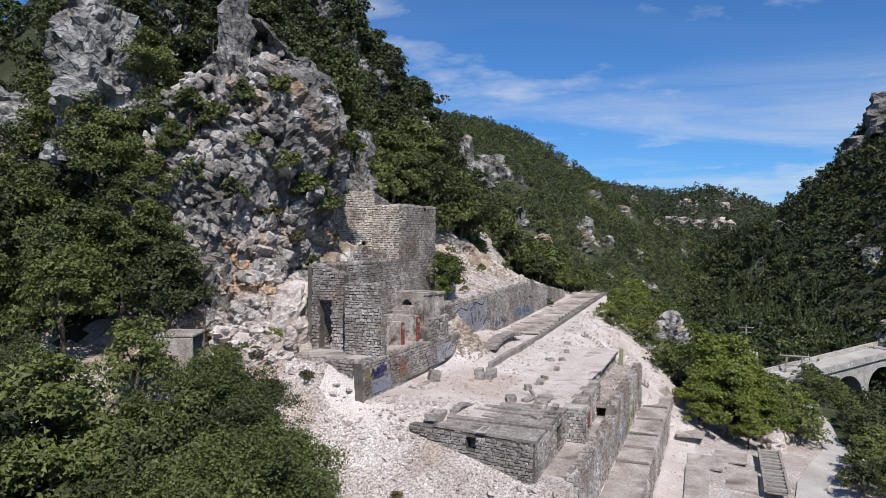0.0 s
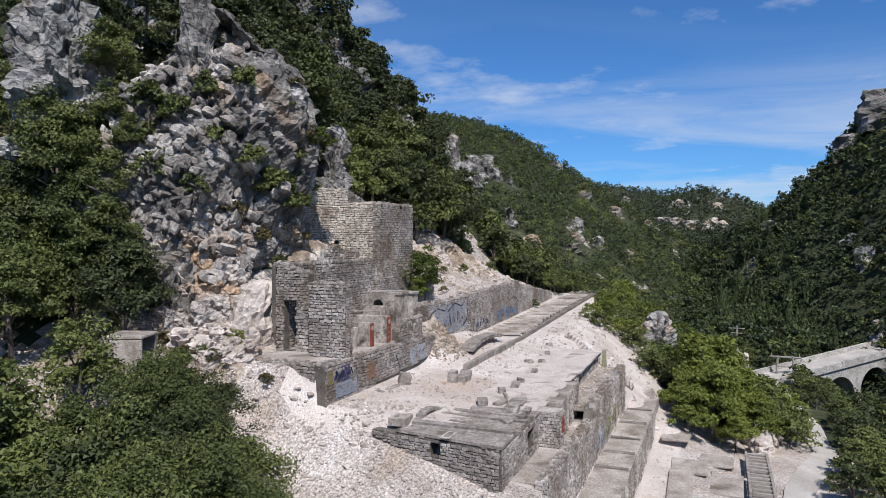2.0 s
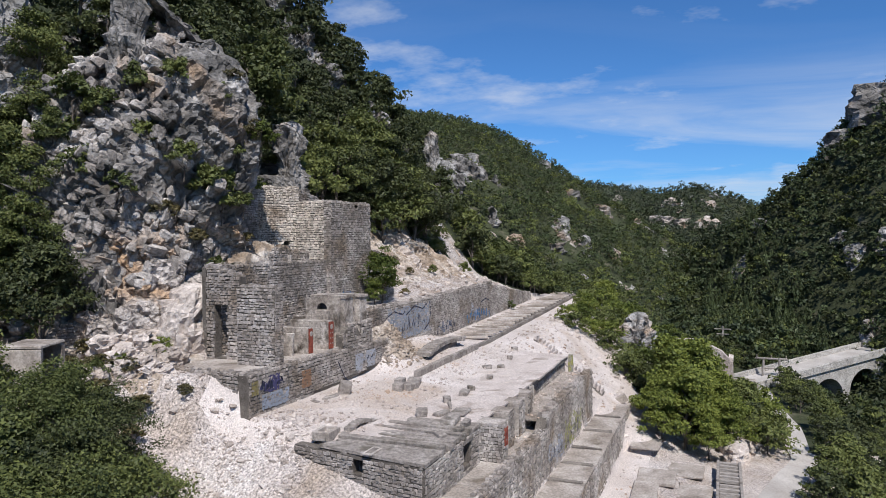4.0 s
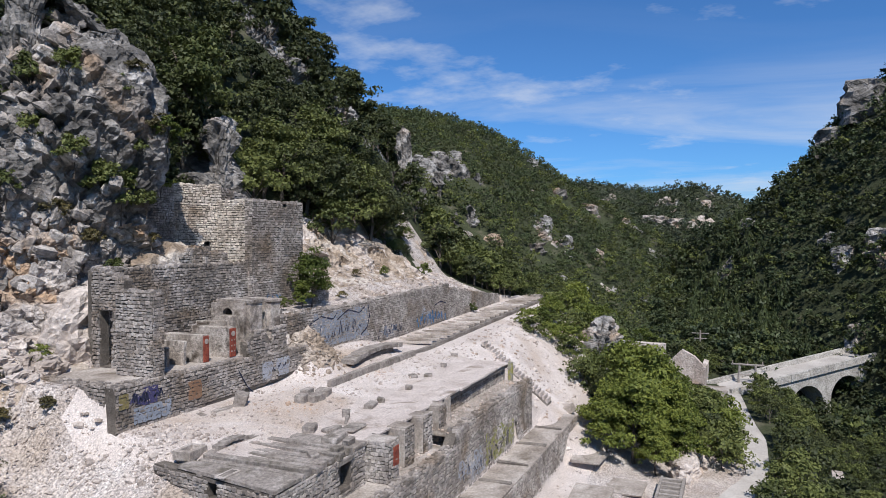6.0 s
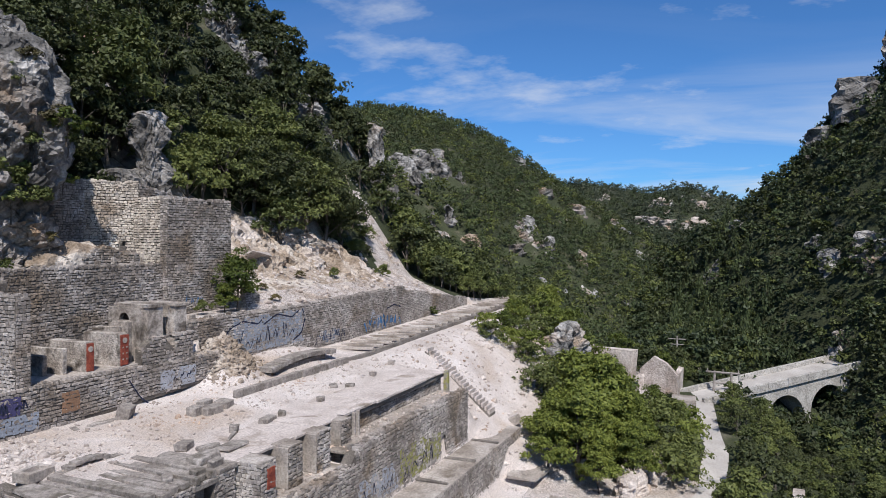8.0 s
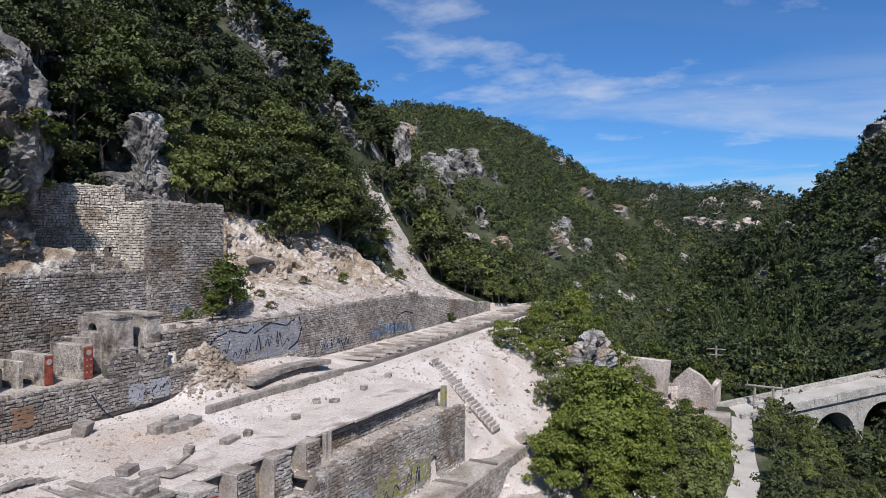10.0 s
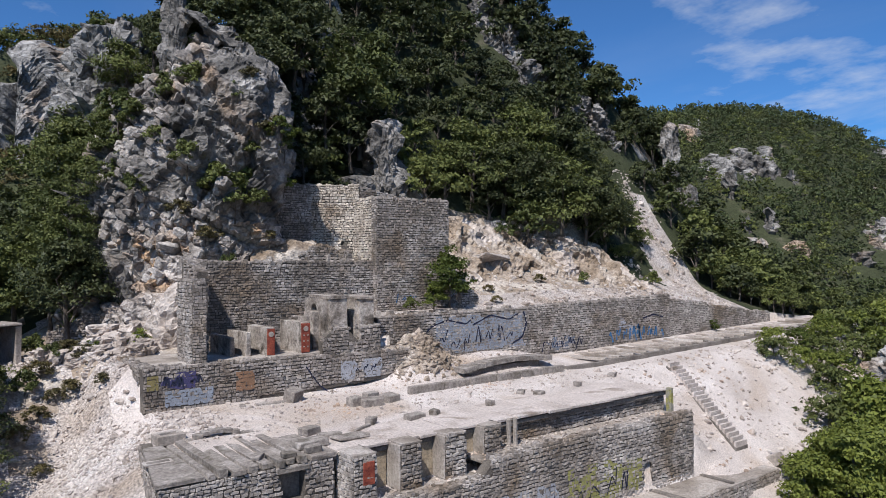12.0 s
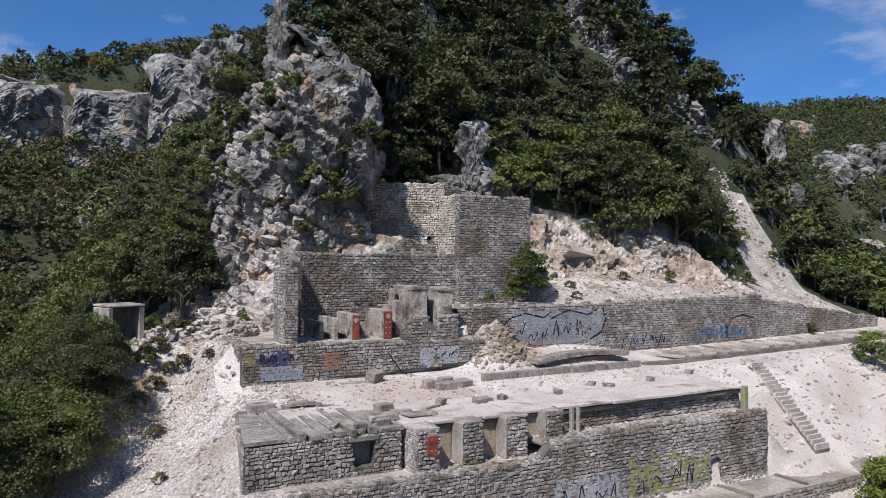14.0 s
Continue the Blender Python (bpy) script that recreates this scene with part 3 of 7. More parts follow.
GX = np.unique(np.round(np.concatenate([np.linspace(-900, -60, 22), np.arange(-60, 14, 3.0), np.arange(14, 32, 0.8), np.arange(32, 66, 0.5), np.arange(66, 115, 0.8), np.arange(115, 232, 1.3),
                                        np.linspace(240, 1200, 22), [33.9, 34.4, 34.9, 38.4, 39.2, 49.15, 49.25, 57.15, 57.25]]), 3))
GY = np.unique(np.round(np.concatenate([np.linspace(-900, -70, 22), np.arange(-70, -16, 1.5), np.arange(-16, 0, 1.0), np.arange(0, 50, 0.6), np.arange(50, 110, 1.6), np.linspace(110, 900, 24),
                                        [5.0, 5.6, 7.3, 7.7, 9.88, 10.1, 19.6, 19.9, 20.15, 20.25, 21.7, 21.8, 25.05, 25.15, 25.25, 25.35]]), 3))
gx, gy = np.meshgrid(GX, GY)
gz = ground(gx, gy)
near = (gx > 14) & (gx < 110) & (gy > -10) & (gy < 50)
gz = gz + np.where(near, 0.10 * fbm(gx * 1.4, gy * 1.4, 0, 3, 97), 0)
nx, ny = len(GX), len(GY)
ii, jj = np.meshgrid(np.arange(nx - 1), np.arange(ny - 1))
k0 = (jj * nx + ii).ravel()
quads = np.stack([k0, k0 + 1, k0 + nx + 1, k0 + nx], -1)
cx, cy = (gx[:-1, :-1] + gx[1:, 1:]) / 2, (gy[:-1, :-1] + gy[1:, 1:]) / 2
sx = np.abs(np.diff(gz, axis=1)[:-1]) / np.diff(GX)[None]
sy = np.abs(np.diff(gz, axis=0)[:, :-1]) / np.diff(GY)[:, None]
steep = np.hypot(sx, sy)
edge = 3 * fbm(cx * 0.3, cy * 0.3, 0, 4, 99)
bare = ((cx > 24 + edge) & (cx < 39) & (cy > 4) & (cy < 38 + edge)) | ((cx >= 32) & (cx < 62) & (cy < 26) & (cy > -6 + edge)) | ((cx >= 62) & (cx < 112 + edge) & (cy < 22) & (cy > 7 + 2 * edge - 0.12 * (cx - 62)))
bare |= (cx > 57 + edge * 0.3) & (cx < 86.5) & (cy >= 21) & (cy < 27.5 + edge * 0.8)
strip = np.abs(cx - gully_x(cy) - 0.2 * edge) < gully_half(cy)
bare |= strip & (cy >= 21) & (cy < 35.5 + 0.5 * edge)
brown = (cx > 28) & (cx < 38.2) & (cy > 21.5 + edge) & (cy < 40) & (fbm(cx * 0.45, cy * 0.45, 0, 3, 7) > -0.03)
bare |= (cx >= 61) & (cx < 75 + edge) & (cy > -1) & (cy < 10)
bare |= (cx >= 32) & (cx < 74 + edge) & (cy < 4) & (cy > -11)
cut = brown | (((cx - 51.2) / 2.3) ** 2 + ((cy - 20.2) / 1.9) ** 2 < 1 + 0.3 * edge) | (cx > 57.5) & (cx < 79.5) & (cy >= 24.4 + 0.5 * edge) & (cy < 33)
bare |= (cx > 96) & (cx < 118) & (cy > -3 + edge * .3) & (cy < 5 + edge)


def rocky(x, y):
    """Where bare rock shows between the scrub of the far slopes."""
    return (x > 112) & (fbm(x * 0.23, y * 0.23, 0, 4, 87) + 0.35 * fbm(x * 0.06, y * 0.06, 0, 2, 88) > np.where(x > 176, 0.17, 0.20))


mat_i = np.where(cut, 3, np.where(bare, np.where((cx > 33.6 + 0.3 * edge) & (cy > 3) & (cy < 22), 4, 0), np.where((cx < 112) & (cy < 60) & (steep > 1.7) & (fbm(cx * 0.2, cy * 0.2, 0, 3, 5) > -0.08) | rocky(cx, cy), 2, 1)))
tagged(new("ground", mesh_of("ground", np.stack([gx.ravel(), gy.ravel(), gz.ravel()], -1), quads, [M_GRAVEL, M_SOIL, M_ROCK, M_OCHRE, M_FINE], mat_i.ravel(), True)),
       "white limestone gravel benches between wooded gorge slopes", "ground", kind="structure")


def height(x, y):
    """The ground's level at a place, from the sheet itself."""
    i = min(max(int(np.searchsorted(GX, x)) - 1, 0), nx - 2)
    j = min(max(int(np.searchsorted(GY, y)) - 1, 0), ny - 2)
    u, v = (x - GX[i]) / (GX[i + 1] - GX[i]), (y - GY[j]) / (GY[j + 1] - GY[j])
    return float(gz[j, i] * (1 - u) * (1 - v) + gz[j, i + 1] * u * (1 - v) + gz[j + 1, i] * (1 - u) * v + gz[j + 1, i + 1] * u * v)

# ---- the ruined works ----
def wall(name, label, *args, **kw):
    t = thing(name, label, "wall", kind="structure")
    masonry(t, *args, **kw)
    return t


# first terrace, its end wall, and the high wall behind
wall("wall_terrace_front", "low rubble terrace wall with spray-painted tags", (34.6, 19.95), (50.5, 19.95), lambda u: 0.35 + 0.05 * u, lambda u: 2.6 - 0.02 * u, 0.6, sides=(1,), seed=2,
     singles=[0, 16, 260])
wall("wall_terrace_return", "short return of the rubble terrace wall", (34.9, 25.0), (34.9, 20.27), lambda u: 1.4 - 0.25 * u, 2.6, 0.6, sides=(1,), seed=3)
wall("wall_end_pier", "free-standing rubble end wall on the terrace", (37.35, 22.15), (37.35, 19.75), 2.3, lambda u: 6.85 - 0.02 * u, 0.7, sides=(1, -1), ends=True, seed=4, singles=[0, 4, 150])
wall("wall_end_back", "recessed rubble wall with a doorway", (38.6, 25.3), (38.6, 23.0), 2.3, lambda u: 7.9 - 0.3 * u, 0.6, sides=(1, -1), openings=[(0.55, 1.45, 2.6, 5.6)], seed=5)
wall("wall_high_back", "long high rubble wall behind the terrace", (38.3, 25.3), (52.0, 25.3), 2.4, 7.75, 0.6, sides=(1,), seed=6, ragged=0.22, singles=[0, 14, 200])
wall("wall_tower_front", "tall tower face of coursed grey stone", (51.0, 24.9), (57.2, 24.9), lambda u: 3.2 + 0.25 * u, lambda u: 12.15 if u < 3.6 or u > 4.2 else 11.6, 0.6, sides=(1,), seed=7, ragged=0.12, ends=True)
# The sun on this side is also painted in, by the brighter stone.
wall("wall_tower_side", "sunlit side face of the stone tower", (51.3, 27.6), (51.3, 25.2), 7.4, 12.15, 0.6, sides=(1,), seed=8, stone_mat=M_SUNLIT)
wall("wall_tower_flank", "shaded flank of the stone tower", (56.9, 25.2), (56.9, 29.5), 5.0, 12.1, 0.6, sides=(1,), seed=9)
# Brighter stone again stands for sun on the upper wall.
wall("wall_upper_back", "curved upper rubble wall below the cliff", (48.5, 29.5), (51.6, 27.9), 7.4, 13.2, 0.6, sides=(1,), seed=10, stone_mat=M_SUNLIT, openings=[(2.2, 2.6, 8.3, 9.2)])
wall("wall_upper_left", "shaded upper wall beside the cliff", (45.6, 29.3), (48.6, 29.5), 7.4, 13.2, 0.6, sides=(1,), seed=11)
wall("wall_upper_right", "broken upper wall behind the tower", (51.5, 28.0), (56.9, 28.6), 7.4, lambda u: 13.1 - 0.15 * u, 0.6, sides=(1,), seed=12)
# retaining wall of the long bench
wall("wall_retaining_near", "rubble retaining wall of the long bench", (48.9, 21.5), (61.8, 21.5), 0.2, 4.25, 0.6, sides=(1,), seed=13, singles=[0, 14, 200])
wall("wall_retaining_far", "long rubble retaining wall with blue tags", (61.8, 21.6), (79.5, 21.6), 0.2, lambda u: 4.3 + 0.018 * u, 0.6, sides=(1,), seed=14)
wall("wall_retaining_end", "stepped-down end of the retaining wall", (79.5, 21.65), (97.0, 21.75), 0.2, lambda u: 4.15 - 0.085 * u - 0.25 * (u > 6) - 0.2 * (u > 12.5), 0.6, sides=(1,), seed=15)
# the lowest walls
wall("wall_deck_near", "rubble front of the lower block with a doorway", (32.4, 9.5), (39.3, 9.5), lambda u: -2.6, -0.16, 0.5, sides=(1,), seed=16, openings=[(4.6, 5.6, -1.6, -0.45)], ragged=0.04, singles=[0, 7, 150], top=False)
wall("wall_deck_side", "rubble side of the lower block with a broken hole", (33.85, 16.3), (32.6, 9.3), lambda u: -0.3 - 0.3 * u, -0.16, 0.5, sides=(1,), seed=17, openings=[(3.4, 4.0, -1.0, -0.35)], ragged=0.06, singles=[0, 7, 120], top=False)
wall("wall_deck_front", "low rubble front between the buttresses", (39.3, 9.9), (62.0, 9.9), -2.3, -0.16, 0.5, sides=(1,), seed=18, ragged=0.04, top=False)
wall("wall_deck_end", "rubble end face of the lower block", (61.8, 9.7), (61.8, 13.0), lambda u: -1.4 + 0.3 * u, -0.16, 0.5, sides=(1,), seed=19, ragged=0.04, top=False)
wall("wall_lower", "long lower rubble wall with painted lettering", (33.6, 7.7), (61.6, 7.7), lambda u: -5.0, lambda u: -1.85 if u < 12.6 else -1.15 + 0.004 * u, 0.6, sides=(1,), seed=20, openings=[(23.4, 24.1, -4.6, -3.2)], ends=True, singles=[0, 28, 300])
wall("wall_lower_end", "sloping stub at the end of the lower wall", (61.4, 7.9), (63.4, 8.3), -5.0, lambda u: -2.6 - 0.5 * u, 0.5, sides=(1,), seed=21)
wall("wall_lowest", "front wall of the lowest concrete bench", (36.0, 5.4), (67.0, 5.4), -7.6, -4.85, 0.5, sides=(1,), seed=22, ends=True, top=False, ragged=0.04)


def slab(name, label, x0, x1, y0, y1, z0, z1, mat=None, kind="structure", jit=0.03, bevel=0.04, category="slab"):
    return solid(name, box(bmesh.new(), x0, x1, y0, y1, z0, z1, jit, 0, bevel), mat or M_CONC, label, category, kind=kind)


slab("floor_terrace", "cracked concrete floor of the terrace", 34.7, 49.2, 20.2, 25.2, 2.3, 2.56)
slab("floor_ledge", "concrete ledge on the lower wall", 46.2, 61.5, 7.5, 9.7, -1.5, -1.28)
slab("floor_ledge_low", "lower concrete ledge behind the wall", 33.9, 46.2, 7.5, 9.7, -2.2, -1.98)

# ---- crags ----
BED_A = BED.cross(Vector((0, 0, 1))).normalized()
BED_B = BED.cross(BED_A)


def facets(p, size, tilt, seed):
    """Flat faces of broken rock: each cell of the rock lies at its own depth and slant."""
    q = p / size
    base = np.floor(q).astype(np.int64)
    best, out = np.full(p.shape[:-1], 9.0), np.zeros(p.shape[:-1])
    for i in (-1, 0, 1):
        for j in (-1, 0, 1):
            for k in (-1, 0, 1):
                c = base + np.array((i, j, k))
                h = [lattice(c[..., 0], c[..., 1], c[..., 2], seed + m) for m in range(7)]
                d = q - (c + np.stack(h[:3], -1))
                r = (d * d).sum(-1)
                near_ = r < best
                best = np.where(near_, r, best)
                out = np.where(near_, (h[3] - 0.5) * 0.6 + tilt * (d[..., 0] * (h[4] - 0.5) + d[..., 1] * (h[5] - 0.5) + d[..., 2] * (h[6] - 0.5)), out)
    return out * size


def bedded(p, amount, scale=1.0, seed=0):
    """How far a point of a crag stands out: beds and joint blocks that step, broad swells, fine breakage."""
    x, y, z = p[..., 0], p[..., 1], p[..., 2]
    wob = 0.9 * fbm(x * 0.13, y * 0.13, z * 0.13, 3, seed + 3)
    b = (x * BED[0] + y * BED[1] + z * BED[2]) / scale + wob
    s = (x * BED_A[0] + y * BED_A[1] + z * BED_A[2]) / scale + wob
    t = (x * BED_B[0] + y * BED_B[1] + z * BED_B[2]) / scale
    out = 1.1 * fbm(x * 0.13, y * 0.13, z * 0.13, 3, seed)
    bent = p / scale + 0.5 * wob[..., None]
    out = out + 0.55 * facets(bent * (1, 1, 0.62), 2.5, 1.7, seed + 20) + 0.5 * facets(bent * (1, 1, 0.8), 0.95, 1.8, seed + 30)
    rough = 0.75 + 0.9 * smooth((fbm(x * 0.21, y * 0.21, z * 0.21, 3, seed + 6) + 0.16) / 0.34)
    for thick, run, amp, k in ((2.6, 3.6, 0.6, 1), (1.0, 1.1, 0.30, 2), (0.45, 0.6, 0.12, 3)):
        bi = np.floor(b / thick).astype(np.int64)
        si = np.floor(s / run + lattice(bi, bi * 0, bi * 0, k) * 3).astype(np.int64)
        ti = np.floor(t / run + lattice(bi, bi * 0 + 5, bi * 0, k)).astype(np.int64)
        out = out + amp * (lattice(bi, si, ti, seed + k) - 0.5) * 1.6 * (rough if k > 1 else 1.0)
        if k == 2:
            fb, fs = b / thick - bi, s / run + lattice(bi, bi * 0, bi * 0, k) * 3 - si
            gap = np.minimum(np.minimum(fb, 1 - fb) * thick, np.minimum(fs, 1 - fs) * run) * scale
            out = out - 0.35 * smooth((0.17 - gap) / 0.12) * np.clip(rough - 0.35, 0, 1.2)
    return amount * out + 0.08 * fbm(x * 2, y * 2, z * 2, 2, seed + 9)


def shell(name, label, plan, z0, z1, inset, amount, step=0.25, seed=0, mats=None, scale=1.0, category="rock", kind="", fresh=None, crest=None):
    """A crag: a plan line (hill on its left hand) carried up from z0 to z1, drawn in by inset(z), and broken along its beds."""
    P = np.array(plan, float)
    d = np.r_[0, np.cumsum(np.hypot(*np.diff(P, axis=0).T))]
    nu, nv = int(d[-1] / step) + 2, int((z1 - z0) / step) + 2
    u = np.linspace(0, d[-1], nu)
    base = np.stack([np.interp(u, d, P[:, 0]), np.interp(u, d, P[:, 1])], -1)
    ker = np.hanning(int(4.0 / step) | 1)
    ker /= ker.sum()
    pad = len(ker) // 2
    sm = np.stack([np.convolve(np.pad(base[:, i], pad, mode="edge"), ker, "valid") for i in (0, 1)], -1)
    tang = np.gradient(sm, axis=0)
    tang /= np.linalg.norm(tang, axis=1)[:, None] + 1e-9
    nrm = np.stack([tang[:, 1], -tang[:, 0]], -1)          # outwards: the right hand
    z = np.linspace(z0, z1, nv)
    zz = np.repeat(z[:, None], nu, 1)
    if crest is not None:
        zz = z0 + (crest(u / d[-1])[None] - z0) * np.linspace(0, 1, nv)[:, None]
    ins = inset(zz, u[None, :] / d[-1])
    p = np.zeros((nv, nu, 3))
    p[..., :2] = sm[None] - nrm[None] * ins[..., None]
    p[..., 2] = zz
    off = bedded(p, amount(p) if callable(amount) else amount, scale, seed)
    p[..., :2] += nrm[None] * off[..., None]
    p[..., 2] += 0.25 * off
    k = (np.arange(nv - 1)[:, None] * nu + np.arange(nu - 1)[None]).ravel()
    F = np.stack([k, k + 1, k + nu + 1, k + nu], -1)
    idx = None
    if fresh is not None:
        c = (p[:-1, :-1] + p[1:, 1:]) / 2
        idx = fresh(c).astype(np.int32).ravel()
    return p, tagged(new(name, mesh_of(name, p.reshape(-1, 3), F, mats or [M_ROCK], idx)), label, category, kind=kind)


def joint_blocks(name, label, grid, keep, mat, seed, thick=0.42, run=0.66):
    """Blocks that stand out of a crag between its beds and joints: one to each cell that the face cuts, with open seams."""
    r = np.random.default_rng(seed)
    p = grid.reshape(-1, 3)
    p = p[keep(p)]
    frame_ = np.array([BED_A, BED_B, BED])
    q = p @ frame_.T + 1.1 * np.stack([fbm(p[:, 0] * 0.22, p[:, 1] * 0.22, p[:, 2] * 0.22, 4, seed + i) for i in range(3)], -1)
    bi = np.floor(q[:, 2] / thick).astype(np.int64)
    wide = run * (0.55 + 1.1 * lattice(bi, bi * 0, bi * 0, seed))
    si = np.floor(q[:, 0] / wide + lattice(bi, bi * 0 + 1, bi * 0, seed)).astype(np.int64)
    ti = np.floor(q[:, 1] / wide + lattice(bi, bi * 0 + 2, bi * 0, seed)).astype(np.int64)
    cells = {}
    for n, c in enumerate(zip(bi.tolist(), si.tolist(), ti.tolist())):
        cells.setdefault(c, []).append(n)
    cube = np.array([(x, y, z) for x in (-1, 1) for y in (-1, 1) for z in (-1, 1)], float)
    hull = bmesh.new()
    bmesh.ops.create_cube(hull, size=2.0)
    bmesh.ops.bevel(hull, geom=hull.edges[:], offset=0.34, segments=1, affect="EDGES")
    hull.verts.ensure_lookup_table()
    form = np.array([v.co[:] for v in hull.verts])
    faces = [[v.index for v in f.verts] for f in hull.faces]
    hull.free()
    V, F, k = [], [], 0
    for (b, _, _), idx in cells.items():
        if len(idx) < 2 or r.random() < 0.3:
            continue
        c = p[idx].mean(0)
        w = wide[idx[0]]
        half = np.array([w * r.uniform(0.30, 0.60), w * r.uniform(0.30, 0.60), thick * r.uniform(0.30, 0.62)])
        corner = cube * (1 + 0.27 * np.clip(r.normal(size=(8, 3)), -2, 2))
        which = ((form[:, 0] > 0) * 4 + (form[:, 1] > 0) * 2 + (form[:, 2] > 0)).astype(int)
        v = form * np.abs(corner[which]) * half
        tilt = Matrix.Rotation(r.normal(0, 0.13), 3, "X") @ Matrix.Rotation(r.normal(0, 0.13), 3, "Y") @ Matrix.Rotation(r.normal(0, 0.25), 3, "Z")
        V.append(v @ np.array(tilt).T @ frame_ + c + r.normal(0, 0.1, 3) + (0.10, 0.20, -0.03))
        F += [[i + k for i in f] for f in faces]
        k += len(form)
    return tagged(new(name, mesh_of(name, np.concatenate(V), F, mat)), label, "rock", kind="stuff")


def crag_inset(z, u):
    edge = np.clip(np.abs(u - 0.64) * 2.0, 0, 1)
    under = np.exp(-((u - 0.68) / 0.08) ** 2) * np.interp(z, [5, 7.5, 10, 12.5, 14.5, 18, 20], [0, 1.5, 1.7, 0.8, -0.2, -0.2, 0])
    flank = smooth((0.60 - u) / 0.08) * np.interp(z, [1, 13, 16, 21, 26], [0.0, 0.0, 0.9, 4.0, 5.5])
    return under + flank + np.interp(z, [1, 5, 8, 12, 15, 19, 21, 22.5, 24.5], [-1.0, -0.4, 0.4, 0.0, 0.0, 0.3, 1.2, 3.2, 6.0]) + edge * np.interp(z, [1, 12, 22, 40], [0.0, 0.4, 1.6, 4])


def crag_breakage(p):
    """A sheer smooth slab towards the works and above, broken blocks on the flank, thin beds at the foot."""
    slab_side = smooth((p[..., 0] + 0.5 * (p[..., 2] - 15) - 42.0) / 3.0) * smooth((p[..., 2] - 10.5) / 3.0)
    return 0.95 - 0.35 * slab_side


face, _ = shell("cliff", "tall limestone crag with a sheer slab above bedded rock",
      [(49, 60), (43, 50), (37.5, 42), (34.8, 37.5), (34.4, 34.6), (36.0, 31.6), (38.5, 28.6), (42.0, 26.6), (44.7, 26.3), (46.0, 27.6), (46.9, 31), (50, 37), (53, 44)], 0.5, 24.5, crag_inset, crag_breakage, 0.2, 5,
      [M_CRAG, M_BEDS], kind="structure", category="cliff",
      fresh=lambda c: (c[..., 2] < 10.5 + 7 * fbm(c[..., 0] * 0.25, c[..., 1] * 0.25, c[..., 2] * 0.25, 3, 8)) & (c[..., 1] < 32.5))
joint_blocks("crag_blocks", "jointed limestone blocks standing out of the crag", face,
             lambda p: (p[:, 1] < 38) & (p[:, 2] > 6.5) & (p[:, 2] < 23) & (fbm(p[:, 0] * 0.16, p[:, 1] * 0.16, p[:, 2] * 0.16, 3, 11) + 0.035 * (41.0 - p[:, 0]) > 0.04), M_BLOCKS, 31, 0.62, 0.74)


def outcrop(name, label, at, size, seed, lean=0.0, amount=0.62, scale=0.8, mat=None, sink=1.0, step=None):
    """A single rock of its own: a closed body, broken along the beds."""
    w, dp, h = size
    n = 12 if at[0] > 115 and max(size) < 4.5 else 20 if at[0] > 115 else (40 if max(size) < 6 else 60)
    th, v = np.linspace(0, 2 * np.pi, n, endpoint=False), np.linspace(0, 1, n // 2 + 4)
    T, Vv = np.meshgrid(th, v)
    rad = np.interp(Vv, [0, 0.3, 0.62, 0.82, 0.94, 1.0], [1.05, 1.0, 0.9, 0.78, 0.6, 0.02])
    sq = (np.abs(np.cos(T)) ** 3.2 + np.abs(np.sin(T)) ** 3.2) ** (-1 / 3.2)
    p = np.stack([np.cos(T) * sq * rad * w / 2 + lean * Vv * h, np.sin(T) * sq * rad * dp / 2, Vv * (h + sink) - sink], -1) + np.array(at)
    off = bedded(p, amount, scale, seed)
    out = np.stack([np.cos(T), np.sin(T), 0.4 * np.ones_like(T)], -1)
    p = p + out * (off * np.minimum(1, rad * 1.6))[..., None]
    nv = len(v)
    a = (np.arange(nv - 1)[:, None] * n + np.arange(n)[None])
    b = (np.arange(nv - 1)[:, None] * n + (np.arange(n)[None] + 1) % n)
    F = np.stack([a, b, b + n, a + n], -1).reshape(-1, 4)
    return tagged(new(name, mesh_of(name, p.reshape(-1, 3), F, mat or M_CRAG)), label, "rock")


outcrop("rock_pillar", "slender grey limestone pillar high on the crag", (39.7, 32.6, 16.5), (1.6, 2.8, 11.5), 3, 0.03, 0.32)
outcrop("rock", "rounded rock top of the crag under trees", (43.6, 34.0, 15.0), (8.6, 9.0, 8.0), 44, 0.0, 0.6)
outcrop("rock_outcrop", "pale rock face above the trees on the crag's flank", (40.0, 46.6, 18), (2.2, 6.4, 10.0), 5, 0.0, 0.7)
outcrop("rock_shoulder", "pale grey rock shoulder beside the pillar", (37.4, 41.8, 15.5), (5.4, 5.4, 10.4), 46, 0.02, 0.7, 0.7, M_ROCK)
outcrop("rock_rib", "knobbly grey rib on the crag's flank", (37.6, 33.2, 2.5), (4.4, 5.0, 10.5), 12, 0.04, 0.55, 0.7)
outcrop("rock", "tilted limestone slab at the crag's foot", (39.0, 27.0, 1.6), (4.6, 3.0, 5.2), 2, 0.05, 0.5, 0.7, M_ROCKW)
outcrop("rock", "broken limestone ledge beside the doorway", (37.6, 28.6, 1.4), (4.0, 3.2, 2.6), 1, 0.0, 0.5, 0.6, M_ROCKW)
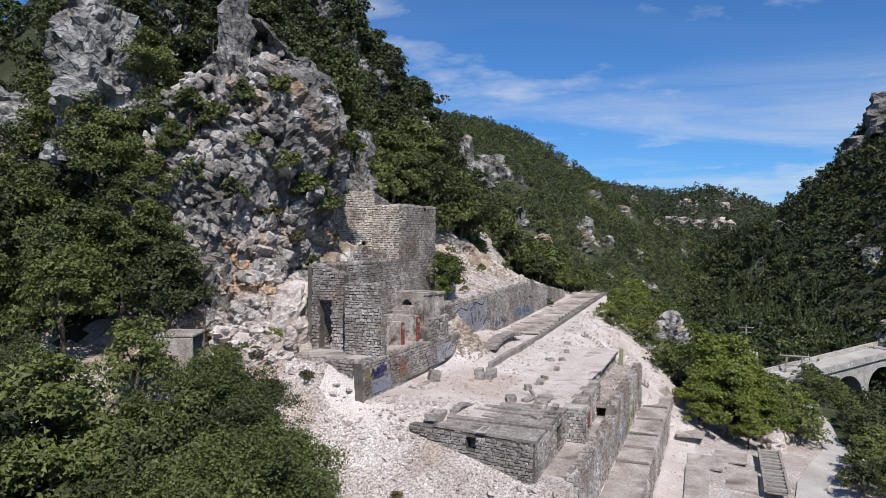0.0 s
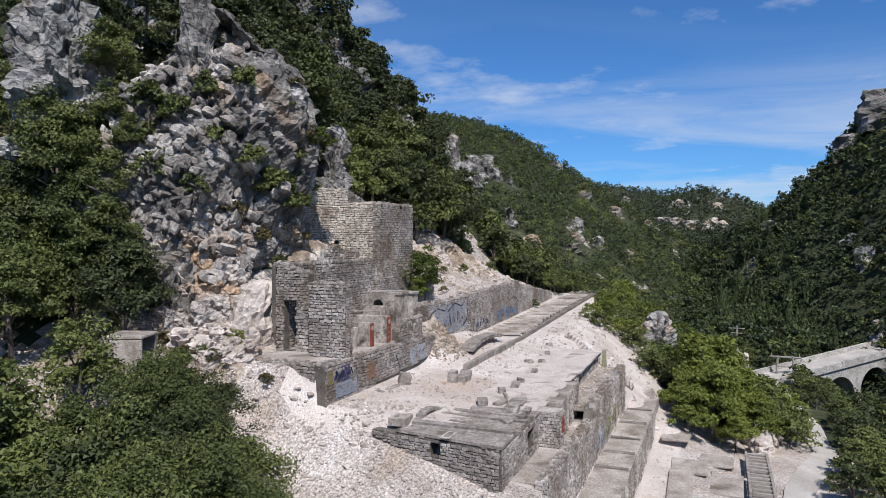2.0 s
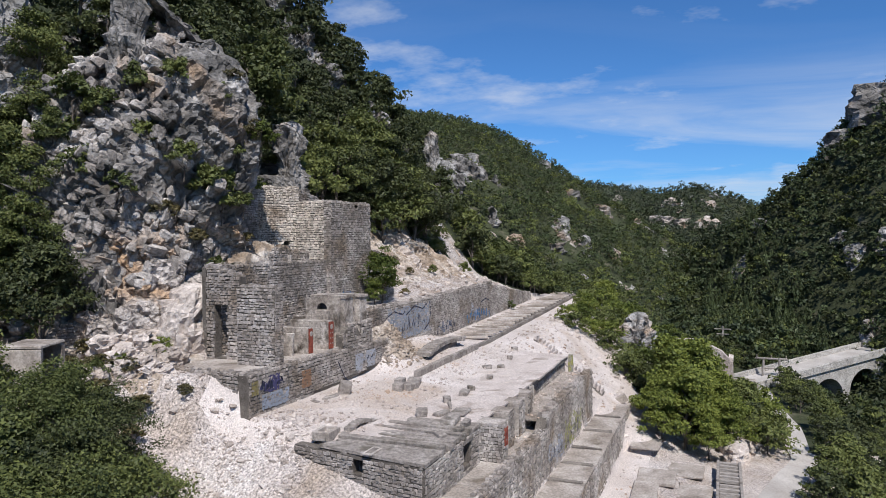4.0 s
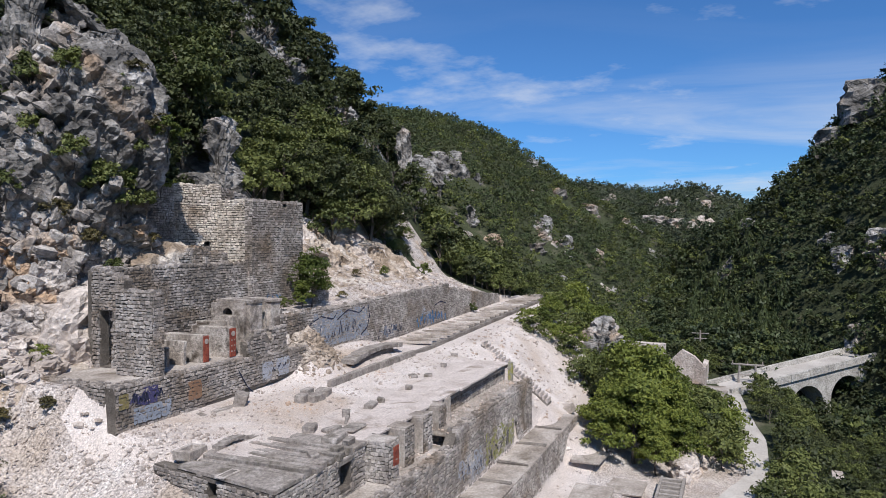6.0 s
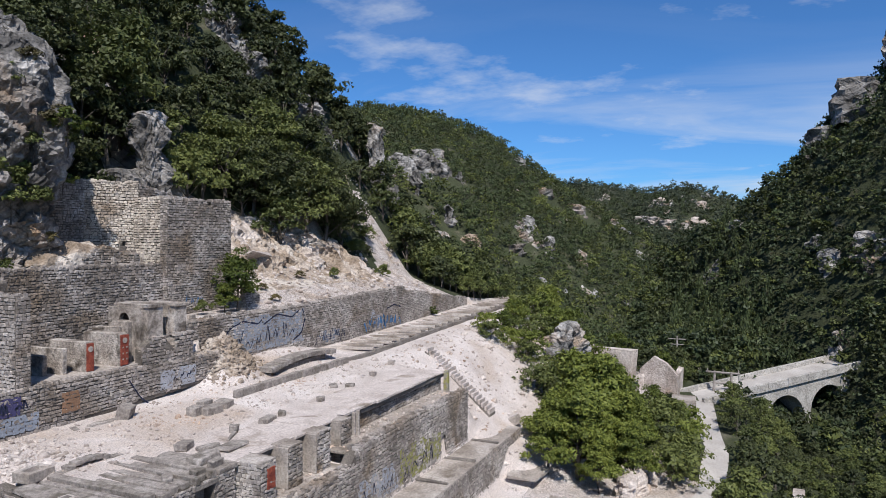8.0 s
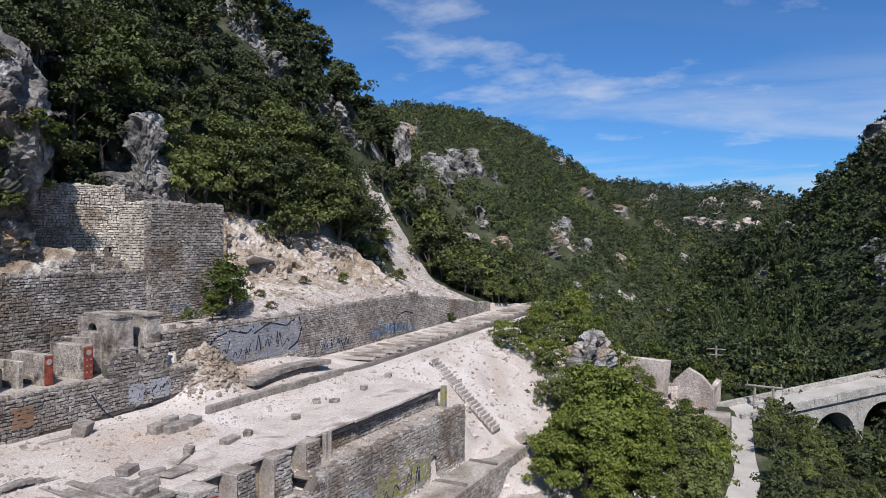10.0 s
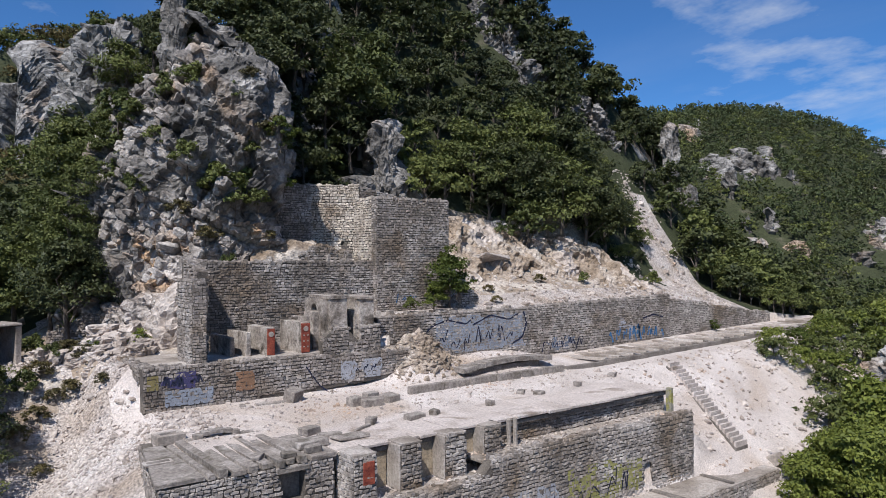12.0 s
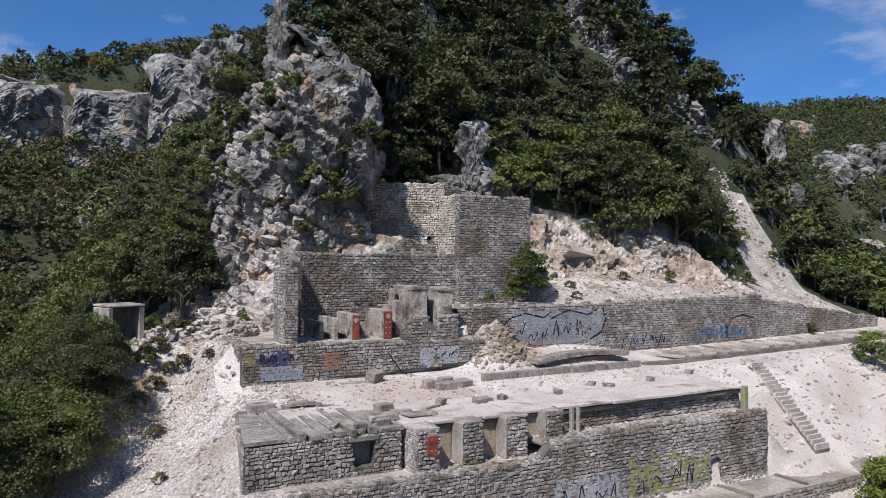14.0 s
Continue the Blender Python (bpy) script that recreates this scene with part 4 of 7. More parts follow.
for n, (x, y, w, d, h) in enumerate(((35.6, 26.4, 2.6, 1.4, 1.0), (34.2, 27.6, 3.0, 1.2, 1.1), (36.4, 28.0, 2.2, 1.2, 1.4), (33.2, 26.2, 2.2, 1.0, 0.8), (35.0, 29.4, 2.8, 1.4, 1.5), (32.2, 28.4, 2.4, 1.1, 0.9), (36.0, 25.4, 1.4, 0.8, 0.7), (33.6, 24.6, 1.6, 0.8, 0.6), (31.4, 26.6, 1.8, 0.9, 0.8))):
    outcrop("rock_ledge", "pale tilted limestone ledge in the scree", (x, y, height(x, y) - 0.3), (w, d, h + 0.2), 140 + n, 0.1, 0.55, 0.5, M_ROCKW)
outcrop("rock", "pale limestone knob on the crag's shoulder", (43.8, 29.8, 18.5), (2.8, 2.4, 3.0), 4, mat=M_ROCKW)
outcrop("rock_pinnacle", "slender grey rock pinnacle behind the tower", (56.2, 31.8, 10), (3.2, 2.6, 9.4), 6, 0.06)
outcrop("rock_pinnacle", "shorter grey rock beside the pinnacle", (53.8, 32.3, 9), (3.2, 2.4, 5.6), 7)
outcrop("rock_spire", "lone pale rock spire among the trees", (106.0, 39.2, 11), (3.0, 2.6, 15.0), 8, -0.04, 0.4)
outcrop("rock_spire", "lower grey rock spire on the far slope", (106.5, 36.8, 8.5), (2.4, 2.2, 9.0), 9, 0.0, 0.4)
for n, (x, y, w, h) in enumerate(((83.4, 52.2, 2.6, 3.4), (83.8, 50.2, 2.4, 3.0), (85.0, 49.0, 2.8, 3.6), (87.6, 50.8, 2.4, 2.8), (85.8, 47.2, 2.2, 2.8), (85.4, 45.0, 2.6, 3.0), (86.8, 43.6, 2.0, 2.2), (92.8, 43.6, 2.2, 2.4), (94.8, 42.6, 2.6, 2.6),
                                  (95.2, 40.8, 2.0, 2.0), (89.4, 42.4, 1.8, 1.8))):
    outcrop("rock_outcrop", "broken pale rock streak on the wooded hill", (x, y, height(x, y) - 0.8), (w, w * 0.8, h + 0.6), 110 + n, 0.08, 0.8, 0.7)
CROPS = ((132.6, 45.0, 2.8, 3.4), (134.4, 43.0, 2.8, 3.0), (136.0, 41.0, 2.6, 2.4), (137.6, 38.8, 2.0, 1.6), (123.4, 41.0, 1.6, 4.4), (122.6, 35.0, 2.0, 2.8), (119.6, 36.2, 1.1, 2.2), (132.5, 25.0, 2.2, 1.4), (127, 24.6, 2.0, 1.2), (155.5, 27.5, 2.8, 1.6), (158.5, 21.0, 2.8, 1.6))
for n, (x, y, w, h) in enumerate(CROPS):
    outcrop("rock_outcrop", "weathered limestone outcrop on a wooded slope", (x, y, height(x, y) - 1.2), (w * 0.8, w, h + 1.2), 20 + n, amount=0.9, scale=0.7)


def by_crop(x, y):
    """Whether a place lies at an outcrop or just before it."""
    return any((x + 2.2 - a) ** 2 + (y + 1.6 - b) ** 2 < (0.55 * w + 1.4) ** 2 for a, b, w, _ in CROPS + ((106.0, 39.0, 3.4, 0), (85, 48, 3.0, 0), (84, 51.5, 3.0, 0), (86, 45, 2.6, 0), (94.5, 42, 2.6, 0)))


def flecks(label, count, x0, x1, y0, y1, w0, w1, mat, seed, group):
    """Small bare rocks strewn over a far slope, where the scrub leaves it open."""
    r, got = np.random.default_rng(seed), 0
    while got < count:
        x, y = float(r.uniform(x0, x1)), float(r.uniform(y0, y1))
        if not rocky(np.array(x), np.array(y)):
            continue
        got += 1
        w = float(r.uniform(w0, w1))
        ob = outcrop("rock_outcrop", label, (x, y, height(x, y) - 0.3 * w), (w * r.uniform(0.5, 0.8), w, w * r.uniform(0.5, 0.95)), seed + got, amount=0.4, scale=0.6, mat=mat)
        tagged(ob, label, "rock", group)


flecks("small grey outcrop among the scrub of the hillside", 80, 116, 168, 14, 60, 1.2, 3.6, M_ROCK, 200, "hillside outcrops")
flecks("small white outcrop on the distant hill", 110, 182, 214, -8, 40, 0.9, 2.6, M_ROCKW, 300, "distant outcrops")
flecks("small grey outcrop among the woods across the river", 34, 120, 150, -40, -6, 1.2, 3.4, M_ROCK, 400, "riverside outcrops")
for n, (x, y, w, h) in enumerate(((197, 14.0, 3.6, 1.8), (194, 10.5, 4.0, 2.2), (191, 7.0, 3.4, 2.0), (191, 3.6, 3.0, 1.6))):
    outcrop("rock_outcrop", "pale limestone ledge at the valley's end", (x, y, height(x, y) - 0.8), (w * 0.6, w, h + 0.8), 90 + n, amount=0.7, scale=0.6, mat=M_BEDS)
# the rim of cliffs on the hill across the river
for n, (x, y, w, h) in enumerate(((149, -27, 8, 5), (149, -36, 11, 6), (150, -21.5, 5, 3), (150, -45, 12, 6))):
    outcrop("rock_outcrop", "grey limestone cliff on the rim across the river", (x, y, height(x, y) - 2), (w * 0.7, w, h + 2), 60 + n, amount=0.7, scale=0.9)
# cliff band above the side valley
def band_crest(u):
    return np.interp(10 + 41 * u, [10, 18, 20, 25.2, 26.6, 29, 33, 34.2, 35.2, 38, 42, 44.5, 51], [22, 24, 28.5, 29.5, 26.5, 29.5, 30, 25, 31, 35.2, 33, 26, 24]) + 2.2 * fbm(u * 22, u * 0, 0, 3, 6)


def band_inset(z, u):
    x = 10 + 41 * u
    gap = np.exp(-((x - 26) / 0.7) ** 2) + 1.4 * np.exp(-((x - 34) / 0.9) ** 2) + 1.6 * np.exp(-((x - 45) / 1.5) ** 2)
    return np.interp(z, [12, 20, 30, 38], [-0.6, 0, 1.2, 2.4]) + 2.6 * gap + 5 * smooth((z - band_crest(u) + 2.2) / 2.2)


shell("cliff_band", "grey and ochre cliff band across the side valley", [(10, 84), (14, 77), (19, 75), (23, 77.0), (27, 75.5), (31, 76.5), (35, 73), (39, 74.0), (43, 71), (47, 71), (51, 66)], 12, 39,
      band_inset, 0.6, 0.36, 15, [M_ROCK], 1.2, "cliff", "structure", crest=band_crest)
shell("cliff_low", "low broken cliff among trees in the side valley", [(24, 62), (28, 59), (34, 58), (39, 56.5), (43, 58)], 5, 13, lambda z, u: np.interp(z, [5, 11, 13], [-0.5, 0.8, 2.5]), 0.7, 0.3, 17, [M_BEDS], 1.0,
      "cliff", "structure")
outcrop("rock", "grey boulder outcrop between bushes below the bank", (89.4, 7.0, -4.6), (5.6, 3.4, 5.4), 81, 0.12, 0.8, 0.7, M_ROCK)
outcrop("rock", "jagged pale rocks under the roadside trees", (71.5, -3.8, -9.2), (4.5, 1.8, 2.2), 82, mat=M_ROCKW)
outcrop("rock", "jagged pale rocks under the roadside trees", (66.5, -3.2, -8.6), (4.0, 1.6, 1.7), 83, mat=M_ROCKW)
shell("rock_cut", "ochre rubble slope under the wood's edge", [(58.0, 29.6), (60.5, 26.4), (66, 26.6), (72, 26.0), (77, 24.8), (80.0, 24.6)], 5.0, 11.5,
      lambda z, u: (z - 5.5) * np.interp(u, [0, 0.3, 1], [0.7, 0.8, 1.5]), 0.45, 0.25, 19, [M_OCHRE, M_ROCKW], 0.7, "slope", "structure",
      fresh=lambda c: fbm(c[..., 0] * 0.5, c[..., 1] * 0.5, c[..., 2] * 0.5, 3, 4) > 0.05)

# ---- trees ----
def fast_mesh(name, verts, quads, mats, index=None):
    me = bpy.data.meshes.new(name)
    n = len(quads)
    me.vertices.add(len(verts))
    me.vertices.foreach_set("co", np.asarray(verts, np.float32).ravel())
    w = len(quads[0])
    me.loops.add(w * n)
    me.loops.foreach_set("vertex_index", np.asarray(quads, np.int32).ravel())
    me.polygons.add(n)
    me.polygons.foreach_set("loop_start", np.arange(n, dtype=np.int32) * w)
    me.polygons.foreach_set("loop_total", np.full(n, w, np.int32))
    for m in mats:
        me.materials.append(m)
    if index is not None:
        me.polygons.foreach_set("material_index", np.asarray(index, np.int32))
    me.update(calc_edges=True)
    return me


def leaves(rng, count, size, radius, high, low, clumps, ragged=0.35):
    """Leaf sprays on flattened tufts, which stand apart round a dark, open crown on the origin. Gives vertices, three to a leaf."""
    clumps = int(clumps * 2.2)
    c = rng.normal(size=(clumps, 3))
    c /= np.linalg.norm(c, axis=1)[:, None]
    c[:, 2] = np.where(c[:, 2] < -0.55, -c[:, 2], c[:, 2])
    r = rng.uniform(0.3, 1.0, clumps) ** 0.4
    lobe = 1 + 0.75 * np.array([noise.noise(Vector(v) * 1.7 + Vector((radius * 3.1, high, count * 0.01))) for v in c])
    mid = (low + high) / 2
    cen = c * (r * lobe)[:, None] * np.array([radius, radius, (high - low) / 2]) * 0.86 + (0, 0, mid)
    squeeze = 1 - 0.4 * np.clip((cen[:, 2] - mid) / (high - low) * 2, 0, 1)
    cen[:, :2] *= squeeze[:, None]
    cr = radius * rng.uniform(0.13, 0.16 + 0.45 * ragged, clumps)
    k = rng.choice(clumps, count, p=cr ** 2 / (cr ** 2).sum())
    d = rng.normal(size=(count, 3))
    d /= np.linalg.norm(d, axis=1)[:, None]
    d[:, 2] = np.where(d[:, 2] < -0.3, -d[:, 2], d[:, 2])
    pos = cen[k] + d * (cr[k] * rng.uniform(0.35, 1.12, count))[:, None] * (1.05, 1.05, 0.8)
    nor = d * 0.55 + c[k] * 0.3 + rng.normal(size=(count, 3)) * 0.6 + (0, 0, 0.35)
    nor /= np.linalg.norm(nor, axis=1)[:, None]
    a = np.cross(nor, rng.normal(size=(count, 3)))
    a /= np.linalg.norm(a, axis=1)[:, None] + 1e-9
    b = np.cross(nor, a)
    s = size * rng.uniform(0.5, 1.3, (count, 1))
    droop = nor * s * 0.25
    return np.stack([pos - a * s * 0.42 - b * s * 0.3, pos + a * s * 0.42 - b * s * 0.3, pos + b * s * 0.8 - droop], 1).reshape(-1, 3)


def quads_of(count):
    return np.arange(3 * count).reshape(-1, 3)


def trunk_mesh(rng, radius, high, spread, limbs=6):
    """A tapered, slightly bent stem with limbs that fork into the crown."""
    V, F = [], []

    def limb(path, r0, r1, n=6):
        k = len(V)
        m = len(path)
        for i, p in enumerate(path):
            r = r0 + (r1 - r0) * i / (m - 1)
            for j in range(n):
                V.append((p[0] + r * math.cos(j * 6.2832 / n), p[1] + r * math.sin(j * 6.2832 / n), p[2]))
        for i in range(m - 1):
            for j in range(n):
                F.append((k + i * n + j, k + i * n + (j + 1) % n, k + (i + 1) * n + (j + 1) % n, k + (i + 1) * n + j))

    stem = [np.array([0.0, 0, -0.5])]
    for i in range(5):
        stem.append(stem[-1] + (rng.uniform(-0.12, 0.12) * high / 5, rng.uniform(-0.12, 0.12) * high / 5, high / 6))
    limb(stem, radius, radius * 0.45)
    for i in range(limbs):
        s = stem[2 + i % 4]
        an = i * 2.4 + rng.uniform(-0.4, 0.4)
        tip = s + np.array([math.cos(an) * spread * 0.62, math.sin(an) * spread * 0.62, high * rng.uniform(0.2, 0.42)])
        mid = (s + tip) / 2 + rng.uniform(-0.15, 0.15, 3) * spread + (0, 0, 0.1 * high)
        limb([s, mid, tip], radius * 0.4, radius * 0.1, 5)
    return fast_mesh("trunk", V, F, [M_BARK])


def tree_kind(seed, mat, radius, high, low, count, size, clumps, stem=0.16):
    rng = np.random.default_rng(seed)
    return trunk_mesh(rng, stem, high * 0.8, radius), fast_mesh("crown", leaves(rng, count, size, radius, high, low, clumps), quads_of(count), [mat])


def tree(kind, x, y, scale, label, category="tree", group="", turn=0.0, z=None, name="tree", wide=1.0):
    t = thing(name, label, category, group)
    t.matrix_world = Matrix.Translation((x, y, height(x, y) - 0.1 if z is None else z)) @ Matrix.Rotation(turn, 4, "Z") @ Matrix.Diagonal((scale * wide, scale * wide, scale, 1))
    for nm, me in zip(("trunk", "crown"), kind):
        child(nm, me, t)
    return t


CLOSE = [tree_kind(101, M_OLIVE, 3.2, 7.0, 0.8, 22000, 0.12, 60, 0.2), tree_kind(102, M_OLIVE, 2.8, 6.2, 0.4, 19500, 0.116, 52, 0.18), tree_kind(103, M_OAK, 3.0, 6.6, 0.6, 21000, 0.116, 56, 0.2)]
NEAR = [tree_kind(106, M_OLIVE, 3.2, 7.0, 0.8, 6800, 0.208, 50, 0.2), tree_kind(107, M_OLIVE, 2.8, 6.2, 0.4, 6200, 0.199, 44, 0.18), tree_kind(108, M_OAK, 3.0, 6.6, 0.6, 6500, 0.204, 46, 0.2)]
SUNNY = [tree_kind(104, M_BRIGHT, 3.4, 8.2, 0.4, 11000, 0.25, 36, 0.2), tree_kind(105, M_BRIGHT, 2.6, 6.0, 0.0, 7600, 0.22, 30, 0.15)]
MID = [tree_kind(110 + i, M_OAK, 2.3, 4.6, 0.3, 1750, 0.262, 24) for i in range(4)] + [tree_kind(120 + i, M_OLIVE, 2.3, 4.8, 0.3, 1750, 0.265, 22) for i in range(4)]
FAR_OAK = [tree_kind(140 + i, M_OAK, 2.3, 4.6, 0.3, 950, 0.37, 24) for i in range(3)] + [tree_kind(150 + i, M_OLIVE, 2.3, 4.8, 0.3, 950, 0.375, 22) for i in range(3)]
SHRUB = [tree_kind(130, M_OLIVE, 1.0, 1.5, 0.0, 1000, 0.148, 12, 0.05), tree_kind(131, M_DRY, 0.9, 1.1, 0.0, 840, 0.133, 10, 0.04), tree_kind(132, M_BRIGHT, 1.0, 1.6, 0.0, 1000, 0.148, 12, 0.05)]

BUSH = [tree_kind(160 + i, (M_OLIVE, M_BRIGHT, M_OAK)[i % 3], 1.9, 2.9, -0.5, 1500, 0.225, 34, 0.06) for i in range(6)]
FIG = tree_kind(171, M_BRIGHT, 2.1, 5.0, 0.0, 5200, 0.19, 46, 0.1)

rng = np.random.default_rng(12)
# thicket below the camera's start, beside the scree
for n, (x, y, s, k) in enumerate(((25.3, 18.8, 0.95, 0), (23.2, 17.6, 1.08, 1), (20.6, 19.2, 1.1, 0), (22.4, 19.6, 0.9, 1), (27.2, 21.4, 0.78, 2), (26.2, 23.2, 0.8, 0), (25.6, 20.6, 0.9, 2), (21.6, 16.6, 0.75, 2), (18.8, 17.6, 1.0, 0), (17.2, 21.5, 1.0, 1), (25.0, 21.6, 0.85, 2), (22.2, 23.4, 0.95, 2), (18.8, 25.6, 1.0, 0), (25.8, 27.2, 0.78, 1),
                                  (19.2, 30.0, 1.0, 0), (27.8, 24.0, 0.6, 1), (25.4, 34.5, 0.6, 2), (21.2, 24.6, 0.9, 0), (23.8, 25.0, 0.75, 1), (19.6, 22.6, 1.0, 2), (24.4, 23.2, 0.8, 0), (21.0, 27.6, 1.25, 1), (18.2, 28.2, 1.3, 2), (23.0, 29.6, 0.85, 0), (22.4, 21.0, 0.95, 1), (21.8, 36, 1.1, 0), (14.4, 23.6, 1.0, 2), (15.0, 28.4, 1.0, 1))):
    tree((CLOSE if n < 9 else NEAR)[k], x, y, s, "dense broad-leaved tree beside the white scree" if k < 2 else "dark evergreen oak in the thicket", group="thicket trees", turn=n * 1.7)
# trees at the crag's foot
for n, (x, y, s, k) in enumerate(((33.4, 32.4, 1.0, 2), (33.0, 35.6, 1.0, 1), (34.4, 37.4, 1.05, 0), (33.4, 40.4, 1.1, 2), (31.4, 39.4, 1.1, 1), (36.2, 42.0, 1.1, 1), (34.0, 44.6, 1.2, 0), (38.0, 47.6, 1.2, 2),
                                  (29.4, 36.2, 0.95, 0), (28.2, 42.0, 1.1, 1), (32.2, 45.4, 1.2, 2))):
    tree(NEAR[k], x, y, s, "dense tree at the foot of the limestone crag", group="trees at the crag", turn=n * 2.1)
tree(NEAR[1], 55.8, 34.8, 1.6, "tall grey-green tree in the bay of the crag", turn=0.7, z=17.0)
tree(FIG, 56.0, 22.9, 0.86, "small bright green fig tree on the bench", turn=0.4)
tree(SUNNY[1], 54.6, 22.9, 0.34, "low green bush beside the tower", "bush", turn=1.4, name="bush")
# trees rooted on the crag's flank above the side valley
for n, (x, y, z, s) in enumerate(((37.6, 39.6, 11.0, 0.9), (38.4, 41.6, 14.0, 0.95), (39.4, 43.6, 17.5, 0.95), (40.6, 45.6, 20.0, 1.0), (36.0, 40.4, 7.0, 1.0),
                                  (37.2, 43.2, 10.5, 1.0), (38.6, 46.0, 14.5, 1.05), (39.2, 48.4, 16.0, 1.1), (43.6, 51.5, 24.0, 1.2), (44.5, 47.0, 27.0, 1.1))):
    tree((NEAR if n % 3 else MID)[n % 3], x, y, s, "dark tree rooted on the crag's flank", group="crag flank trees", turn=n * 1.9, z=z - 1.0)
for n, (x, y, z, s, k) in enumerate(((33.6, 36.4, 8.6, 0.85, 1), (34.2, 38.4, 11.6, 0.9, 0), (35.6, 38.0, 13.6, 0.8, 1), (36.8, 36.6, 16.4, 0.6, 1), (35.0, 35.4, 11.0, 0.62, 0), (33.8, 34.0, 8.2, 0.7, 1), (38.0, 38.2, 19.4, 0.7, 0),
                                     (34.0, 33.0, 5.4, 0.7, 2), (36.2, 34.6, 15.0, 0.45, 1), (35.2, 40.6, 14.0, 0.9, 1))):
    tree(NEAR[k], x, y, s, "leafy tree rooted before the broken flank of the crag", group="trees before the crag", turn=n * 2.3, z=z - 0.6)
# bushes at the end of the retaining wall
for n, (x, y, s) in enumerate(((98.6, 24.4, 0.7), (99.0, 22.0, 0.6), (100.6, 21.8, 0.65), (102.4, 21.6, 0.6), (98.0, 26.4, 0.8), (100.6, 23.4, 0.9), (103.0, 22.8, 0.8), (99.4, 25.6, 0.95), (102.2, 24.4, 0.8), (105, 23.4, 1.0), (97.6, 28.4, 1.0), (107.6, 22.4, 0.9), (110, 20.6, 0.9), (112, 18.0, 0.9), (112.6, 15.0, 0.8))):
    tree(MID[4 + n % 4], x, y, s, "leafy bush at the end of the retaining wall", "bush", "bushes past the wall", turn=n * 1.4, name="bush")
for n, (x, y, s) in enumerate(((82.4, 9.2, 0.62), (84.6, 9.8, 0.7), (86.4, 11.4, 0.66), (88.6, 12.6, 0.62), (90.8, 13.2, 0.66), (93.0, 13.4, 0.7), (95.4, 12.6, 0.75), (91.6, 10.4, 0.8), (94.6, 9.6, 0.85),
                                  (97.6, 10.6, 0.8), (98.2, 13.2, 0.7), (100.6, 12.4, 0.8), (81.6, 6.8, 0.75), (103.4, 13.0, 0.8), (101.0, 9.6, 0.9), (97.4, 7.6, 0.9), (94.0, 6.6, 0.9), (106.0, 13.8, 0.8), (84.6, 12.6, 0.55), (82.6, 11.4, 0.5), (80.4, 12.4, 0.52), (82.2, 13.4, 0.5))):
    tree(BUSH[(0, 1, 3, 4, 1)[n % 5]], x, y, s * 1.45, "leafy green bush growing over the gravel bank", "bush", "bushes over the bank", turn=n * 1.7, name="bush")
# great dark oaks that overhang the rubble slope
for n, (x, y, s) in enumerate(((66.6, 33.4, 1.15), (70.0, 32.6, 1.2), (72.8, 31.6, 1.3), (75.8, 30.8, 1.3), (78.4, 30.0, 1.25), (80.8, 29.6, 1.1), (74.2, 34.2, 1.35), (78.6, 33.4, 1.35), (81.6, 32.6, 1.1))):
    tree(NEAR[2 if n % 3 else 0], x, y, s, "great rounded oak overhanging the rubble slope", group="oaks above the slope", turn=n * 1.9)
# sunlit trees by the track
for n, (x, y, s, k) in enumerate(((66.4, 0.6, 0.92, 0), (69.8, -0.8, 0.85, 0), (68.2, -3.0, 0.75, 1), (72.5, 1.0, 1.16, 0), (74.6, -0.4, 0.9, 0), (77.6, -1.2, 0.8, 1), (64.8, 2.4, 0.72, 1), (67.6, 3.0, 0.75, 1), (70.6, 2.6, 0.8, 1), (65.0, -1.2, 0.62, 1), (73.6, -2.0, 0.8, 1))):
    tree(SUNNY[k], x, y, s, "sunlit bright green tree beside the track", group="trees by the track", turn=n * 1.3)

for n, (x, y, s) in enumerate(((79.6, -3.6, 1.0), (82.4, -4.4, 0.85), (77.4, -4.2, 0.85))):
    tree(MID[4 + n], x, y, s, "darker leafy tree where the track bends", group="trees at the bend", turn=n * 1.1)


def scatter(count, x0, x1, y0, y1, gap, keep, seed):
    """Random places no nearer to one another than the gap."""
    r = np.random.default_rng(seed)
    cells, got = {}, []
    for x, y in zip(r.uniform(x0, x1, count), r.uniform(y0, y1, count)):
        i, j = int(x // gap), int(y // gap)
        if all((x - a) ** 2 + (y - b) ** 2 > gap * gap for di in (-1, 0, 1) for dj in (-1, 0, 1) for a, b in cells.get((i + di, j + dj), ())) and keep(x, y):
            cells.setdefault((i, j), []).append((x, y))
            got.append((float(x), float(y)))
    return got


def track_y(x):
    return float(np.interp(x, [48, 58, 70, 82, 92, 101, 112], [-4.2, -5.2, -8.4, -8.2, -6.9, -6.2, -6.2]))


def bank_edge(x):
    return 7.5 - 0.06 * (x - 62)


